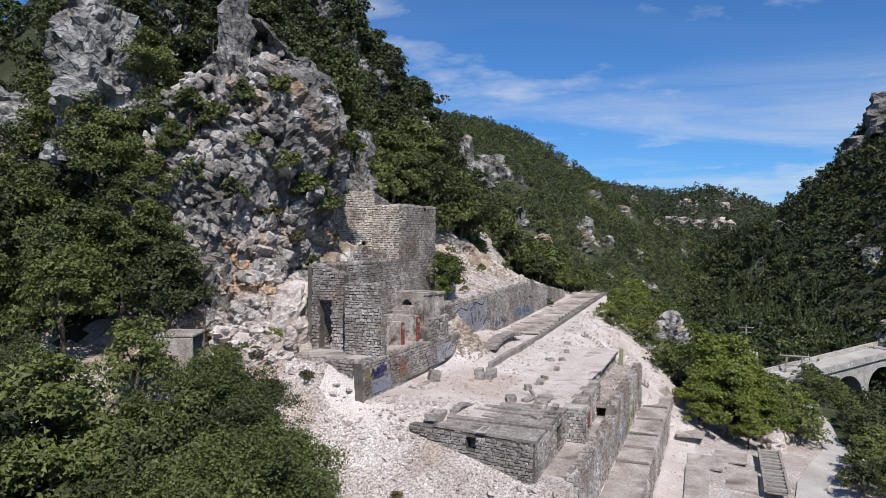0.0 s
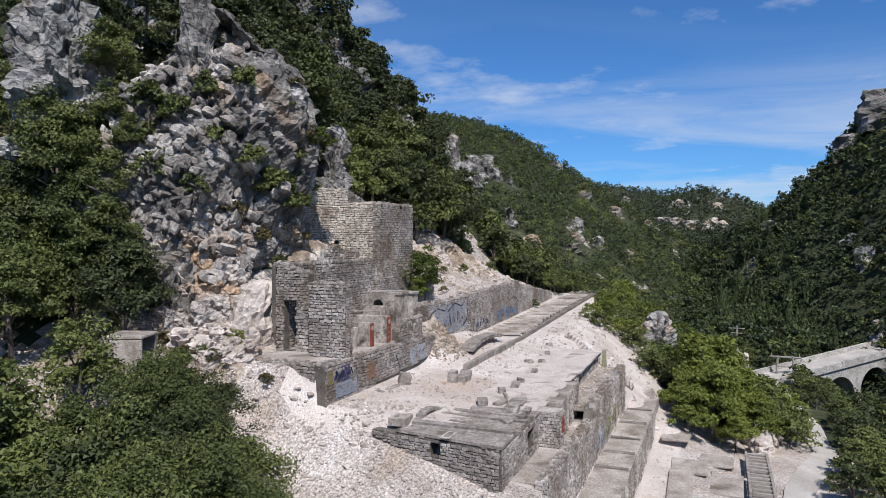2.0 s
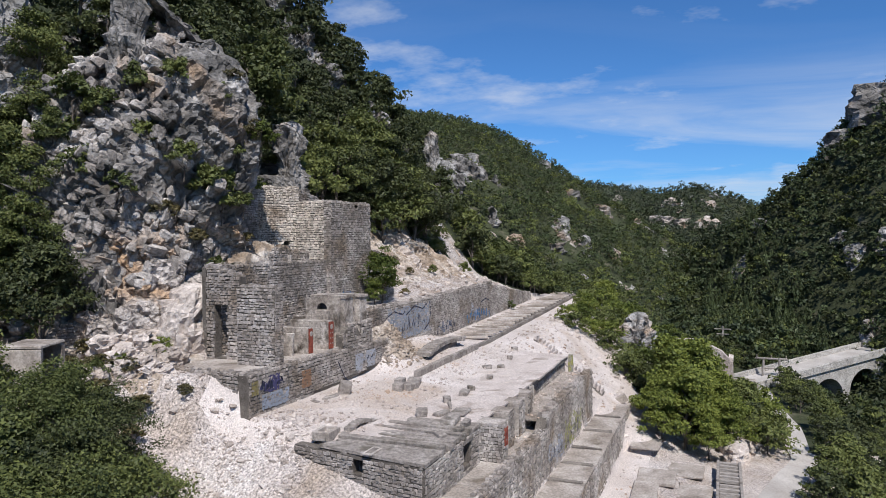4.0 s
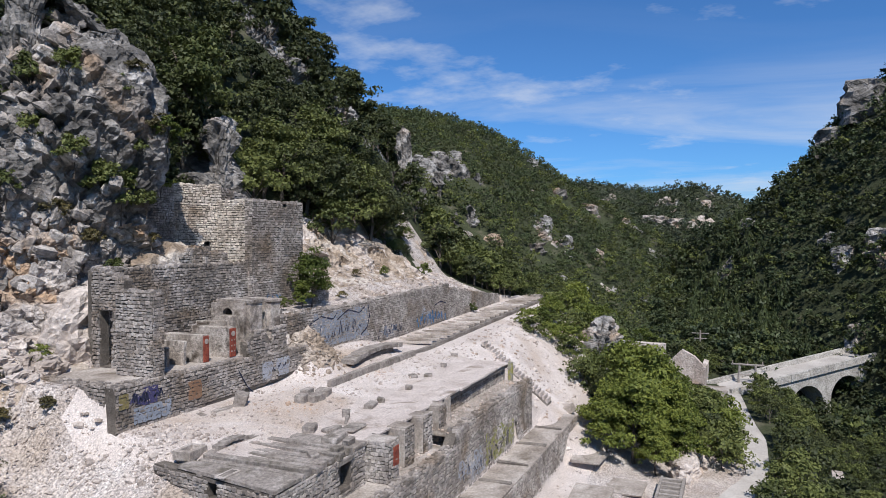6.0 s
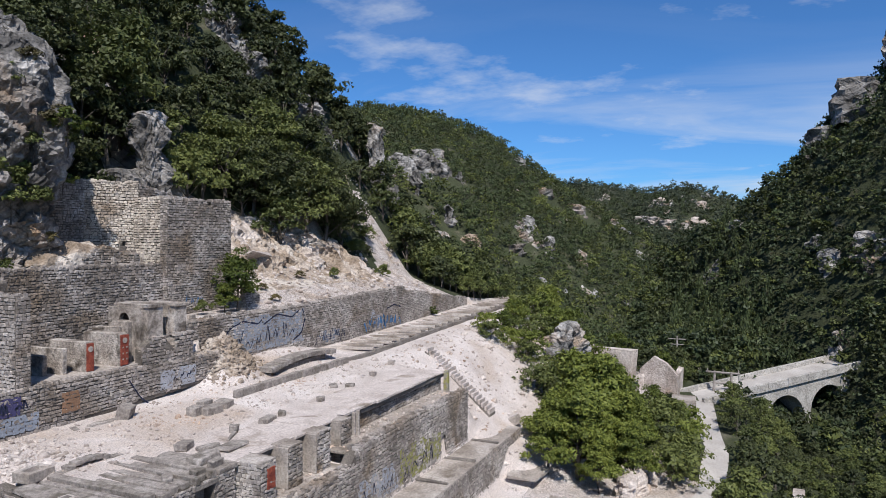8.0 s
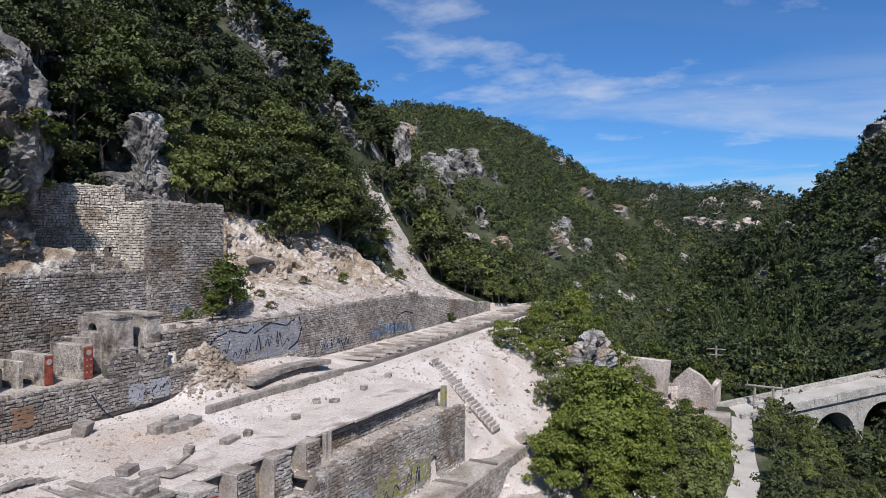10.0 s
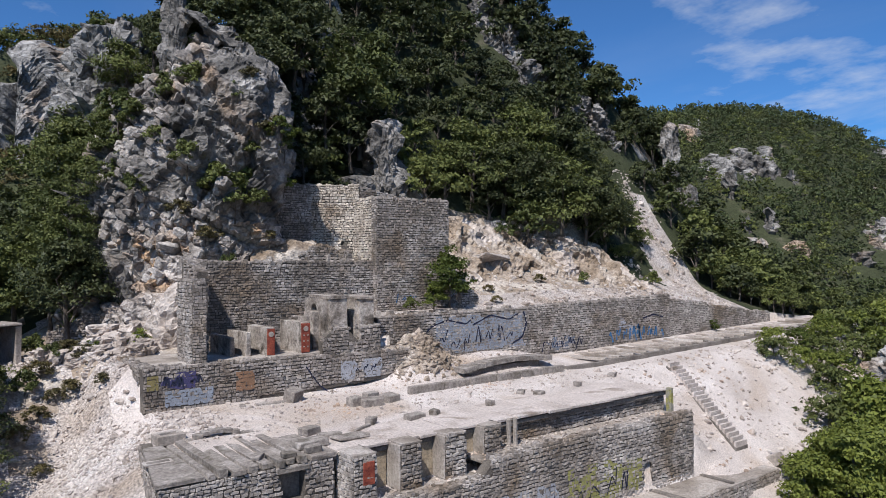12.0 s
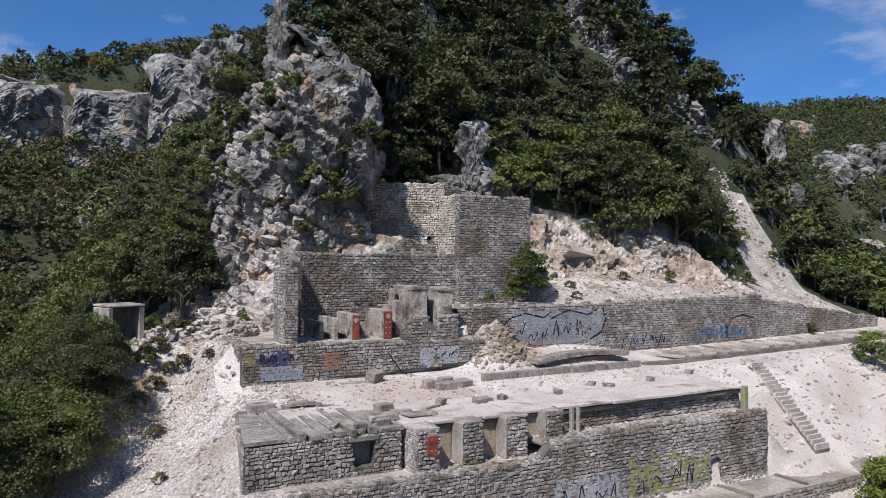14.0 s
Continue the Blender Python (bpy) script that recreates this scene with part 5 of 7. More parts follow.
# woods of the near hill, down to the bench and the bank
for n, (x, y) in enumerate(scatter(2600, 46, 112, 24, 58, 2.5, lambda x, y: (y > 31.2 + 0.9 * math.sin(x * 0.6) or x > 82) and not (-gully_half(y) - 1.9 < x - gully_x(y) < gully_half(y) + 0.4 and y < 39) and not (78.5 < x < 91 and y < 30.5) and not (88 < x < 92 and y < 34) and (y > 32.6 or x > 58) and y > 23 + 0.0 * x
                                   and not (x < 48 and y < 33) and not by_crop(x, y) and (x < 84 or y > 22.8 + 0.05 * (x - 84)), 5)):
    s = rng.uniform(0.75, 1.25) * (1.15 if y > 40 else 1.0)
    k = int(rng.integers(4)) if (y > 36 or rng.random() < 0.45) else 4 + int(rng.integers(4))
    tree(FAR_OAK[k * 3 // 4] if x > 84 or y > 46 else MID[k], x, y, s, "evergreen oak on the steep wooded slope", group="hillside oaks", turn=n * 0.9)
for n, (x, y) in enumerate(scatter(420, 80, 92, 27.5, 40, 1.3, lambda x, y: y > 28.6 + 0.3 * (84 - x) and x < gully_x(y) - gully_half(y) - 0.2, 61)):
    tree(BUSH[(0, 2, 3, 5)[n % 4]], x, y, rng.uniform(0.45, 0.8), "low scrub beside the pale gully", "bush", "gully scrub", turn=n * 0.8, name="bush")
for n, (x, y) in enumerate(scatter(2200, 70, 112, -8, 12, 1.7, lambda x, y: y < bank_edge(x) + 0.5 * math.sin(x) and y > track_y(x) + 2.4 and not (96 < x < 106 and -4 < y < 3.2) and not (82 < x < 92 and 4.6 < y < 9) and (x > 76 or y < 3), 6)):
    k = int(rng.integers(4, 8)) if rng.random() < 0.7 else int(rng.integers(4))
    tree(BUSH[k - 2 if k > 3 else k], x, y, rng.uniform(0.75, 1.25) * (0.62 if 84 < x < 108 and -5 < y < 6.5 else 1.0), "leafy bush below the gravel bank", "bush", "bushes below the bank", turn=n * 0.9, name="bush")
for n, (x, y) in enumerate(scatter(1000, 56, 101, -24, -7, 2.1, lambda x, y: y < track_y(x) - 2.3 and not (100 < x and y > -8 - 0.9 * (x - 100) - 4), 7)):
    k = int(rng.integers(4, 8)) if rng.random() < 0.65 else int(rng.integers(4))
    tree(MID[k], x, y, rng.uniform(0.7, 1.05) * (1.0 if x < 72 else 0.7), "bush between the track and the river", "bush", "riverside bushes", turn=n * 0.7, name="bush")

# far woods: one sheet of leaf sprays
def far_woods(name, label, spots, mats, count, size, seed, spire=False):
    r = np.random.default_rng(seed)
    forms = [leaves(r, count, size, 1.0, 1.7, 0.0, 9, 0.4) for _ in range(8)]
    if spire:
        forms = [f * (1, 1, 2.3) * np.stack([1.3 - 0.7 * f[:, 2:3].clip(0, 1.75).repeat(1, 1)[:, 0]] * 2 + [np.ones(len(f))], -1) for f in forms]
    V, I = [], []
    for x, y, s in spots:
        f = forms[int(r.integers(8))]
        an = r.uniform(0, 6.28)
        c, sn = math.cos(an), math.sin(an)
        q = np.stack([f[:, 0] * c - f[:, 1] * sn, f[:, 0] * sn + f[:, 1] * c, f[:, 2] * r.uniform(0.85, 1.25)], -1) * s + (x, y, height(x, y) - 0.2 * s)
        V.append(q)
        I.append(np.full(count, r.choice(len(mats), p=np.array([0.55, 0.27, 0.18])[:len(mats)] / np.sum([0.55, 0.27, 0.18][:len(mats)]))))
    V = np.concatenate(V)
    return tagged(new(name, fast_mesh(name, V, quads_of(len(V) // 3), mats, np.concatenate(I))), label, "woods", kind="stuff")


FARM = [M_FAR, M_OAK, M_OLIVE]


def open_rock(x, y):
    return bool(rocky(np.array(x), np.array(y))) or by_crop(x, y)


def clear_of_bridge(x, y):
    u, v = (x - 101.5) * 0.718 - (y + 4.5) * 0.696, (x - 101.5) * 0.696 + (y + 4.5) * 0.718
    return not (-4 < u < 21 and -2.7 < v < 3.0)


sp = [(x, y, rng.uniform(0.75, 1.5)) for x, y in scatter(16000, 106, 176, 5, 72, 1.05, lambda x, y: not open_rock(x, y), 8)]
far_woods("hillside_woods", "dense scrub oak covering the second hillside", sp, FARM, 105, 0.238, 21)
sp = [(x, y, rng.uniform(1.2, 2.1)) for x, y in scatter(13000, 102, 172, -60, 6, 1.15, lambda x, y: clear_of_bridge(x, y) and not open_rock(x, y) and not (x < 109 and y > -5), 9)]
far_woods("gorge_woods", "dark woods on the steep far side of the gorge", sp, FARM, 112, 0.235, 22)
sp = [(x, y, rng.uniform(1.2, 1.9)) for x, y in scatter(500, 118, 148, -17, 0, 2.3, lambda x, y: clear_of_bridge(x, y) and y < -2 + 0.25 * (x - 118) and y > -17 + 0.3 * (x - 118), 19)]
far_woods("conifers", "dark pointed conifers at the foot of the gorge side", sp, [M_FAR], 320, 0.15, 29, True)
# The far hill's haze comes from the leaf colour itself.
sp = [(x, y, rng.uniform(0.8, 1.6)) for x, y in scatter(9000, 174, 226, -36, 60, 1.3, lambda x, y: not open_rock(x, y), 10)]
far_woods("distant_woods", "scrub on the distant hill at the valley's end", sp, [M_HAZED, M_FAR], 60, 0.34, 23)
sp = [(x, y, rng.uniform(1.3, 2.4)) for x, y in scatter(5000, -2, 56, 44, 98, 1.75, lambda x, y: y > 46 and not (x > 44 and y < 62), 11)]
far_woods("side_valley_woods", "woods on the slope of the side valley", sp, [M_OAK, M_OLIVE, M_DRY], 300, 0.16, 24)
sp = [(x, y, rng.uniform(1.8, 3.0)) for x, y in scatter(1300, 50, 100, 58, 102, 2.5, lambda x, y: True, 12)]
far_woods("crest_woods", "trees along the crest of the near hill", sp, FARM[:2], 330, 0.175, 25)

# ---- decks, piers and loose pieces of the works ----
def piece(parent, name, dims, mat, jit=0.015, bevel=0.02, rot=0.0, label=""):
    return part(name, box(bmesh.new(), *dims, jit, rot, bevel), mat, parent, label)


# deck of the lower block: old concrete beams side by side, then broken slabs
deck = thing("floor_deck", "weathered concrete deck of beams and slabs", "floor", kind="structure")
piece(deck, "bed", (33.4, 62.05, 9.4, 13.2, -0.4, -0.2), M_DARK)
bm = bmesh.new()
lo = [bm.verts.new((px, py, -0.14)) for px, py in ((32.3, 9.2), (34.05, 9.2), (34.1, 14.7), (33.35, 14.9))]
hi = [bm.verts.new((v.co.x, v.co.y, 0.0)) for v in lo]
bm.faces.new(hi)
for i in range(4):
    bm.faces.new((lo[i], lo[(i + 1) % 4], hi[(i + 1) % 4], hi[i]))
part("slab", bm, M_BEAM, deck)
x = 34.1
for n, (w, top, y1) in enumerate(((0.42, 0.04, 14.5), (0.5, 0.06, 14.6), (0.62, 0.0, 14.4), (0.55, -0.02, 14.2), (0.6, 0.01, 14.4), (0.4, 0.05, 13.9), (0.5, 0.03, 13.7), (0.5, 0.06, 13.6), (1.3, 0.0, 13.6))):
    piece(deck, "beam", (x + 0.07, x + w - 0.08, 9.22 + 0.1 * math.sin(n * 2.3), y1, -0.2, top + 0.07 * (n % 2)), M_BEAM, 0.03)
    x += w
while x < 61.4:
    w = float(RNG.uniform(1.2, 2.6))
    piece(deck, "slab", (x + 0.03, min(x + w, 62.1) - 0.02, 9.25 + RNG.uniform(-0.05, 0.08), 13.2 + RNG.uniform(-0.5, 0.4), -0.14, RNG.uniform(-0.02, 0.025)), M_DUST, 0.02)
    x += w
lip = thing("slab_lip", "upturned broken lip of a concrete slab", "slab")
for i in range(9):
    a = i / 8
    xx, zz = 35.2 + 2.6 * a, 0.06 + 0.3 * math.sin(math.pi * min(1, a * 1.15)) ** 0.7
    part("shard", box(bmesh.new(), xx - 0.17, xx + 0.17, 14.35 - 0.15 * a, 14.75 - 0.15 * a, zz - 0.1, zz + 0.06, 0.015), M_BEAM, lip)
bm = bmesh.new()
for d in ((-0.6, 0.6, -0.45, -0.27), (-0.6, 0.6, 0.27, 0.45), (-0.6, -0.4, -0.27, 0.27), (0.4, 0.6, -0.27, 0.27)):
    box(bm, *d, 0, 0.42, 0.01, 0, 0.02)
ob = solid("hatch_box", bm, M_CONC, "open concrete hatch box on the deck", "hatch"); ob.matrix_world = pose(34.5, 15.2, -0.05, 0, 0, 3)
part("hatch_floor", box(bmesh.new(), -0.42, 0.42, -0.28, 0.28, 0.0, 0.1), M_DARK, ob)
ob = solid("floor_hatch", box(bmesh.new(), -0.55, 0.55, -0.25, 0.25, 0, 0.05, 0.01, 0, 0.01), M_CONC, "low concrete frame round a dark hatch", "hatch"); ob.matrix_world = pose(33.2, 12.1, 0.0, 0, 0, 0)
# No opening here: a dark plate paints the shade of the hatch.
part("hatch_dark_plate", box(bmesh.new(), -0.42, 0.42, -0.13, 0.13, 0.03, 0.06), M_DARK, ob)

LOOSE = ((38.9, 10.6, 1.5, 0.7, 0.32, 8), (39.9, 12.6, 0.9, 0.6, 0.3, 20), (40.4, 11.7, 1.1, 0.5, 0.16, -12), (41.0, 10.9, 1.6, 0.9, 0.14, 5), (43.0, 12.4, 0.45, 0.4, 0.35, 30), (45.4, 12.2, 1.1, 0.5, 0.24, 10),
         (46.6, 12.2, 0.55, 0.4, 0.26, 35), (50.3, 12.2, 0.4, 0.4, 0.3, 12), (53.8, 13.5, 0.8, 0.45, 0.22, 40), (54.5, 12.7, 0.55, 0.5, 0.2, 15), (58.2, 13.1, 0.45, 0.4, 0.3, 5), (62.4, 13.9, 0.6, 0.5, 0.3, 25),
         (36.4, 10.2, 0.6, 0.4, 0.2, 50), (38.6, 9.7, 0.7, 0.4, 0.3, 0), (37.5, 9.65, 0.55, 0.4, 0.24, 0), (42.2, 11.9, 1.2, 0.18, 0.12, 24))
for x, y, a, b, c, r in LOOSE:
    block("concrete_block", (a, b, c), M_BEAM, "loose weathered concrete block lying on the deck", "block", (x, y, 0.0), r, "loose deck blocks", jit=0.05)
for x, y, a, b, c, r, tl in ((41.8, 18.4, 0.9, 0.7, 0.7, 30, 14), (41.0, 18.5, 1.5, 0.4, 0.16, -6, -6), (40.2, 18.6, 0.8, 0.3, 0.14, 12, 3), (44.2, 16.0, 0.7, 0.6, 0.5, 8, 3), (45.0, 15.6, 1.2, 0.7, 0.45, -4, 0), (46.3, 15.9, 0.95, 0.8, 0.42, 16, 4),
                             (45.5, 16.5, 0.8, 0.5, 0.5, 5, 0), (39.2, 18.7, 0.6, 0.3, 0.12, 70, 0)):
    block("concrete_block", (a, b, c), M_BEAM, "broken concrete foundation block on the gravel", "block", (x, y, height(x, y) - 0.06), r, "foundation blocks", tilt=(tl, 0))

# piers along the deck's front
for n, (x, w, y0) in enumerate(((40.1, 1.05, 8.15), (42.6, 1.05, 8.5), (45.1, 1.15, 8.6), (47.4, 1.0, 8.7))):
    p = thing("pier", "square rubble pier with a pale mortar cap" if n else "rubble pier with a rust-red painted panel", "pier", "piers along the deck")
    masonry(p, (x - w / 2, (y0 + 9.55) / 2), (x + w / 2, (y0 + 9.55) / 2), -2.1, -0.02, 9.55 - y0, sides=(1,), ends=True, seed=60 + n, ragged=0.05, top=False)
    piece(p, "cap", (x - w / 2 - 0.02, x + w / 2 + 0.02, y0 - 0.02, 9.5, -0.1, 0.02), M_CONC, label="pale worn mortar cap")
    if n == 0:
        piece(p, "panel", (x - 0.12, x + 0.42, y0 - 0.09, y0 - 0.02, -1.25, -0.3), M_RUST, label="rust-red painted panel")
    else:
        piece(p, "render", (x - w / 2 - 0.09, x - w / 2 - 0.02, y0, 9.5, -1.95 if x < 46 else -1.3, -0.05), M_CONC, label="pale rendered side")
for x in (48.7, 49.1):
    piece(thing("post", "thin upright concrete post at the deck's edge", "post", "thin posts"), "shaft", (x - 0.08, x + 0.08, 8.9, 9.1, -1.35, 0.06), M_CONC)
piece(thing("post", "post daubed with yellow-green paint", "post"), "shaft", (61.7, 62.0, 8.95, 9.3, -1.9, 0.05),
      mineral("yellow_green_paint", [(0.45, (0.27, 0.255, 0.09)), (0.55, (0.26, 0.245, 0.2))], scale=2, fine=9))
# Sun falling into the recesses, made as tan panels on their right part.
for x in (41.35, 43.9, 46.25):
    piece(thing("sunlit_patch", "tan patch of sunlit wall in a recess", "panel", "recess panels"), "render", (x - 0.2, x + 0.62, 9.50, 9.56, -2.0 if x < 46 else -1.3, -0.2),
          mineral("sunlit_tan_wall", [(0.3, (0.25, 0.20, 0.14)), (0.7, (0.40, 0.33, 0.24))], scale=1.5, fine=8))
door = thing("door_lintel", "brick-edged lintel over a dark low doorway", "lintel")
piece(door, "lintel", (36.8, 38.2, 9.14, 9.30, -0.46, -0.26), M_DARK)
# Thin dark sheet closes the doorway and stands for its inner shade.
hole = thing("doorway_shade_sheet", "dark sheet for the shade inside the low doorway", "doorway", kind="structure")
piece(hole, "lining", (36.6, 38.4, 9.78, 9.86, -1.8, -0.3), M_DARK)

# lower bench
bench = thing("floor_lowest", "pale concrete top of the lowest bench", "floor", kind="structure")
x = 36.0
while x < 66.6:
    w = float(RNG.uniform(2.2, 4.2))
    piece(bench, "slab", (x + 0.02, min(x + w, 67.0) - 0.02, 5.15, 7.46, -5.1, -4.82 + RNG.uniform(-0.03, 0.03)), M_CONC, 0.03)
    x += w
for x in (46.0, 49.4, 53.0, 57.5, 62.0):
    piece(thing("crack_beam", "low broken beam across the bench", "beam", "bench beams"), "beam", (x, x + 0.3, 5.3, 7.3, -4.86, -4.7), M_DARK, 0.04)

# curb, sleepers and the broken slab on the long bench
x = 48.0
while x < 60.5:
    w = float(RNG.uniform(1.6, 3.2))
    block("curb", (w * 0.97, 0.34, 0.5), M_BEAM, "length of broken concrete curb on the gravel", "curb", (x + w / 2, 16.6 + 0.05 * math.sin(x), height(x, 16.6) - 0.08), RNG.uniform(-1.5, 1.5), "curb lengths", "structure")
    x += w
x = 61.2
while x < 113:
    w = float(RNG.uniform(3.0, 5.0))
    block("curb", (w * 0.99, 0.3, 0.42), M_DARK, "length of dark concrete curb along the bench", "curb", (x + w / 2, 16.9 + 0.008 * (x - 61), 0.05 + 0.022 * (x + w / 2 - 62)), RNG.uniform(-0.4, 0.4), "curb lengths", "structure")
    x += w
for n in range(30):
    x = 65.5 + n * 1.62
    block("sleeper", (0.55, 3.6, 0.2), M_CONC, "concrete cross sleeper in the gravel bench", "sleeper", (x, 19.1, 0.3 + 0.03 * math.sin(n) + 0.022 * min(x - 62, 45)), 18 + RNG.uniform(-2, 2), "sleepers")
    if n > 5:
        block("sleeper_block", (0.42, 0.42, 0.34), M_DARK, "small concrete block on the curb", "block", (x + 0.3, 17.35, 0.24 + 0.022 * min(x - 62, 45)), 40, "curb blocks")
bs = thing("broken_slab", "long undercut concrete slab sagging over the gravel", "slab")
for i in range(12):
    a = i / 11
    part("slab_piece", box(bmesh.new(), 53.2 + a * 7.2 - 0.34, 53.2 + a * 7.2 + 0.34, 17.6 + 0.3 * math.sin(a * 3), 18.7 + 0.3 * math.sin(a * 3), 0.75 + 0.3 * math.sin(a * 2.6), 1.05 + 0.3 * math.sin(a * 2.6), 0.03, 0, 0), M_BEAM, bs)
block("slab_support", (6.4, 0.5, 0.8), M_DARK, "dark footing below the sagging slab", "footing", (56.8, 18.3, 0.1), 2, jit=0.05)

# steps down the bank
stairs = thing("stairs", "straight flight of concrete steps down the bank", "stairs", kind="structure")
for n in range(21):
    a = n / 20
    part("step", box(bmesh.new(), 68.2 - 2.2 * a, 69.4 - 2.2 * a, 13.6 - 6.2 * a - 0.09, 13.6 - 6.2 * a + 0.09, 0.05 - 3.95 * a, 0.42 - 3.95 * a, 0.015), M_DUST, stairs)
# Bed coloured dark, for the shade in the gaps between steps.
bm = bmesh.new()
vs = [bm.verts.new((68.1 - 2.2 * a + w, 13.75 - 6.45 * a, 0.2 - 4.1 * a + z)) for z in (-0.7, 0.02) for a, w in ((0, 0), (0, 1.4), (1, 1.4), (1, 0))]
for f in ((4, 5, 6, 7), (0, 1, 5, 4), (1, 2, 6, 5), (2, 3, 7, 6), (3, 0, 4, 7)):
    bm.faces.new([vs[i] for i in f])
part("stringer", bm, M_DARK, stairs, "sloping bed of the steps, dark for shaded gaps")
for n in range(7):
    block("low_wall_block", (0.45, 1.4, 0.7), M_CONC, "block of the low wall below the steps", "block", (68.2 + 0.25 * n, 6.0 - 1.05 * n, height(68.2, 6.0 - 1.05 * n) - 0.1), 10, "low wall blocks", tilt=(-30, 0))

# footings on the lowest ground
for x, y, a, b, c in ((52, 2.6, 7, 1.6, 0.35), (57.5, 2.2, 3, 2.6, 0.3), (55.6, -0.4, 4.6, 2.2, 0.25), (50.5, -0.6, 3.6, 2.0, 0.3), (60.6, 0.6, 3.0, 3.0, 0.2), (63.2, 3.4, 3.0, 2.2, 0.25), (47, 1.6, 4, 2.4, 0.3)):
    block("footing", (a, b, c), M_CONC, "broken concrete footing slab on the lowest ground", "slab", (x, y, height(x, y) - 0.05), RNG.uniform(-3, 3), "footing slabs", jit=0.06)
for k in range(2):
    fr = thing("pit_frame", "concrete pit frame with dark timber rungs", "frame", "pit frames")
    x0, y0, z0 = 53.0 + 5.2 * k, -2.6, -7.85
    piece(fr, "rail", (x0, x0 + 4.6, y0 - 0.85, y0 - 0.65, z0, z0 + 0.35), M_WOOD)
    piece(fr, "rail", (x0, x0 + 4.6, y0 + 0.65, y0 + 0.85, z0, z0 + 0.35), M_WOOD)
    for i in range(6):
        piece(fr, "rung", (x0 + 0.1 + i * 0.82, x0 + 0.35 + i * 0.82, y0 - 0.65, y0 + 0.65, z0 + 0.05, z0 + 0.3), M_WOOD)
    piece(fr, "pit_bed", (x0, x0 + 4.6, y0 - 0.65, y0 + 0.65, z0 - 0.1, z0 + 0.02), M_DARK)

# kiln fittings on the first terrace
def arch_panel(bm, w, h, thick, aw, a0, a1, n=10):
    """A slab w by h in the xz plane with an arched opening aw wide from a0 up to a1."""
    r = aw / 2
    pts = [(-r, a0), (-r, a1 - r)] + [(-r * math.cos(math.pi * i / n), a1 - r + r * math.sin(math.pi * i / n)) for i in range(1, n)] + [(r, a1 - r), (r, a0)]
    for x0, x1 in ((-w / 2, -r), (r, w / 2)):
        box(bm, x0, x1, 0, thick, 0, h)
    if a0 > 0.02:
        box(bm, -r, r, 0, thick, 0, a0)
    top = [(x, z) for x, z in pts if z >= a1 - r - 1e-6]
    for (xa, za), (xb, zb) in zip(top[:-1], top[1:]):
        vs = [bm.verts.new(c) for c in ((xa, 0, za), (xb, 0, zb), (xb, 0, h), (xa, 0, h), (xa, thick, za), (xb, thick, zb), (xb, thick, h), (xa, thick, h))]
        for f in ((0, 1, 2, 3), (5, 4, 7, 6), (4, 5, 1, 0), (3, 2, 6, 7)):
            bm.faces.new([vs[i] for i in f])


for n, (x, y, w, h, red) in enumerate(((41.5, 20.75, 0.55, 1.55, 0), (43.5, 20.55, 0.62, 1.75, 1))):
    p = thing("kiln_pier", "concrete pier with a red painted front" if red else "concrete pier with a dark red front", "pier", "kiln piers")
    piece(p, "body", (x - w / 2, x + w / 2, y - 0.3, y + 2.4, 2.5, 2.56 + h), M_KILN)
    piece(p, "front", (x - w / 2 + 0.05, x + w / 2 - 0.04, y - 0.36, y - 0.3, 2.6, 2.5 + h), M_RUST, label="bright rust-red front" if red else "dark red front")
    ring = bmesh.new()
    bmesh.ops.create_cone(ring, cap_ends=True, segments=16, radius1=0.15, radius2=0.15, depth=0.03, matrix=pose(x, y - 0.375, 2.2 + h, 90, 0, 0))
    part("painted_ring", ring, M_CONC, p, "pale painted ring")
    if red:
        for i in range(3):
            for j in (-0.12, 0.12):
                piece(p, "painted_dot", (x + j - 0.04, x + j + 0.04, y - 0.38, y - 0.36, 2.9 + i * 0.32, 2.98 + i * 0.32), M_CONC, 0, 0)
for x, y0, y1, h in ((40.4, 20.9, 23.6, 1.35), (39.7, 21.4, 24.4, 1.1), (42.4, 21.6, 24.0, 0.9), (44.2, 21.2, 23.4, 2.0)):
    block("partition", (0.3, y1 - y0, h), M_KILN, "broken concrete partition on the terrace", "partition", (x, (y0 + y1) / 2, 2.53), 0, "terrace partitions", jit=0.05)
kh = thing("kiln", "concrete kiln head with arched openings and piers", "kiln")
for x0, x1, h in ((45.0, 46.15, 3.0), (47.0, 47.95, 2.9)):
    piece(kh, "pier", (x0, x1, 20.1, 21.0, 2.0, 2.56 + h), M_KILN, 0.03)
    piece(kh, "cap", (x0 - 0.08, x1 + 0.08, 20.02, 22.6, 2.56 + h, 2.74 + h), M_KILN, 0.03)
bm = bmesh.new()
arch_panel(bm, 2.4, 3.0, 0.3, 0.75, 1.6, 2.7)
ob = part("arched_side", bm, M_KILN, kh)
ob.matrix_local = pose(45.02, 21.6, 2.56, 0, 0, 90)
bm = bmesh.new()
arch_panel(bm, 2.4, 2.9, 0.3, 0.75, 1.6, 2.6)
ob = part("arched_side", bm, M_KILN, kh)
ob.matrix_local = pose(47.1, 21.6, 2.56, 0, 0, 90)
# Back and recess are coloured dark for the shade behind the arches.
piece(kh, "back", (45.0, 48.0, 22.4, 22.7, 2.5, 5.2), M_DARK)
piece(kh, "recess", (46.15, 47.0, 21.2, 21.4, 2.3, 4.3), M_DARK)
st = thing("kiln_front", "rubble front below the kiln head", "wall", kind="structure")
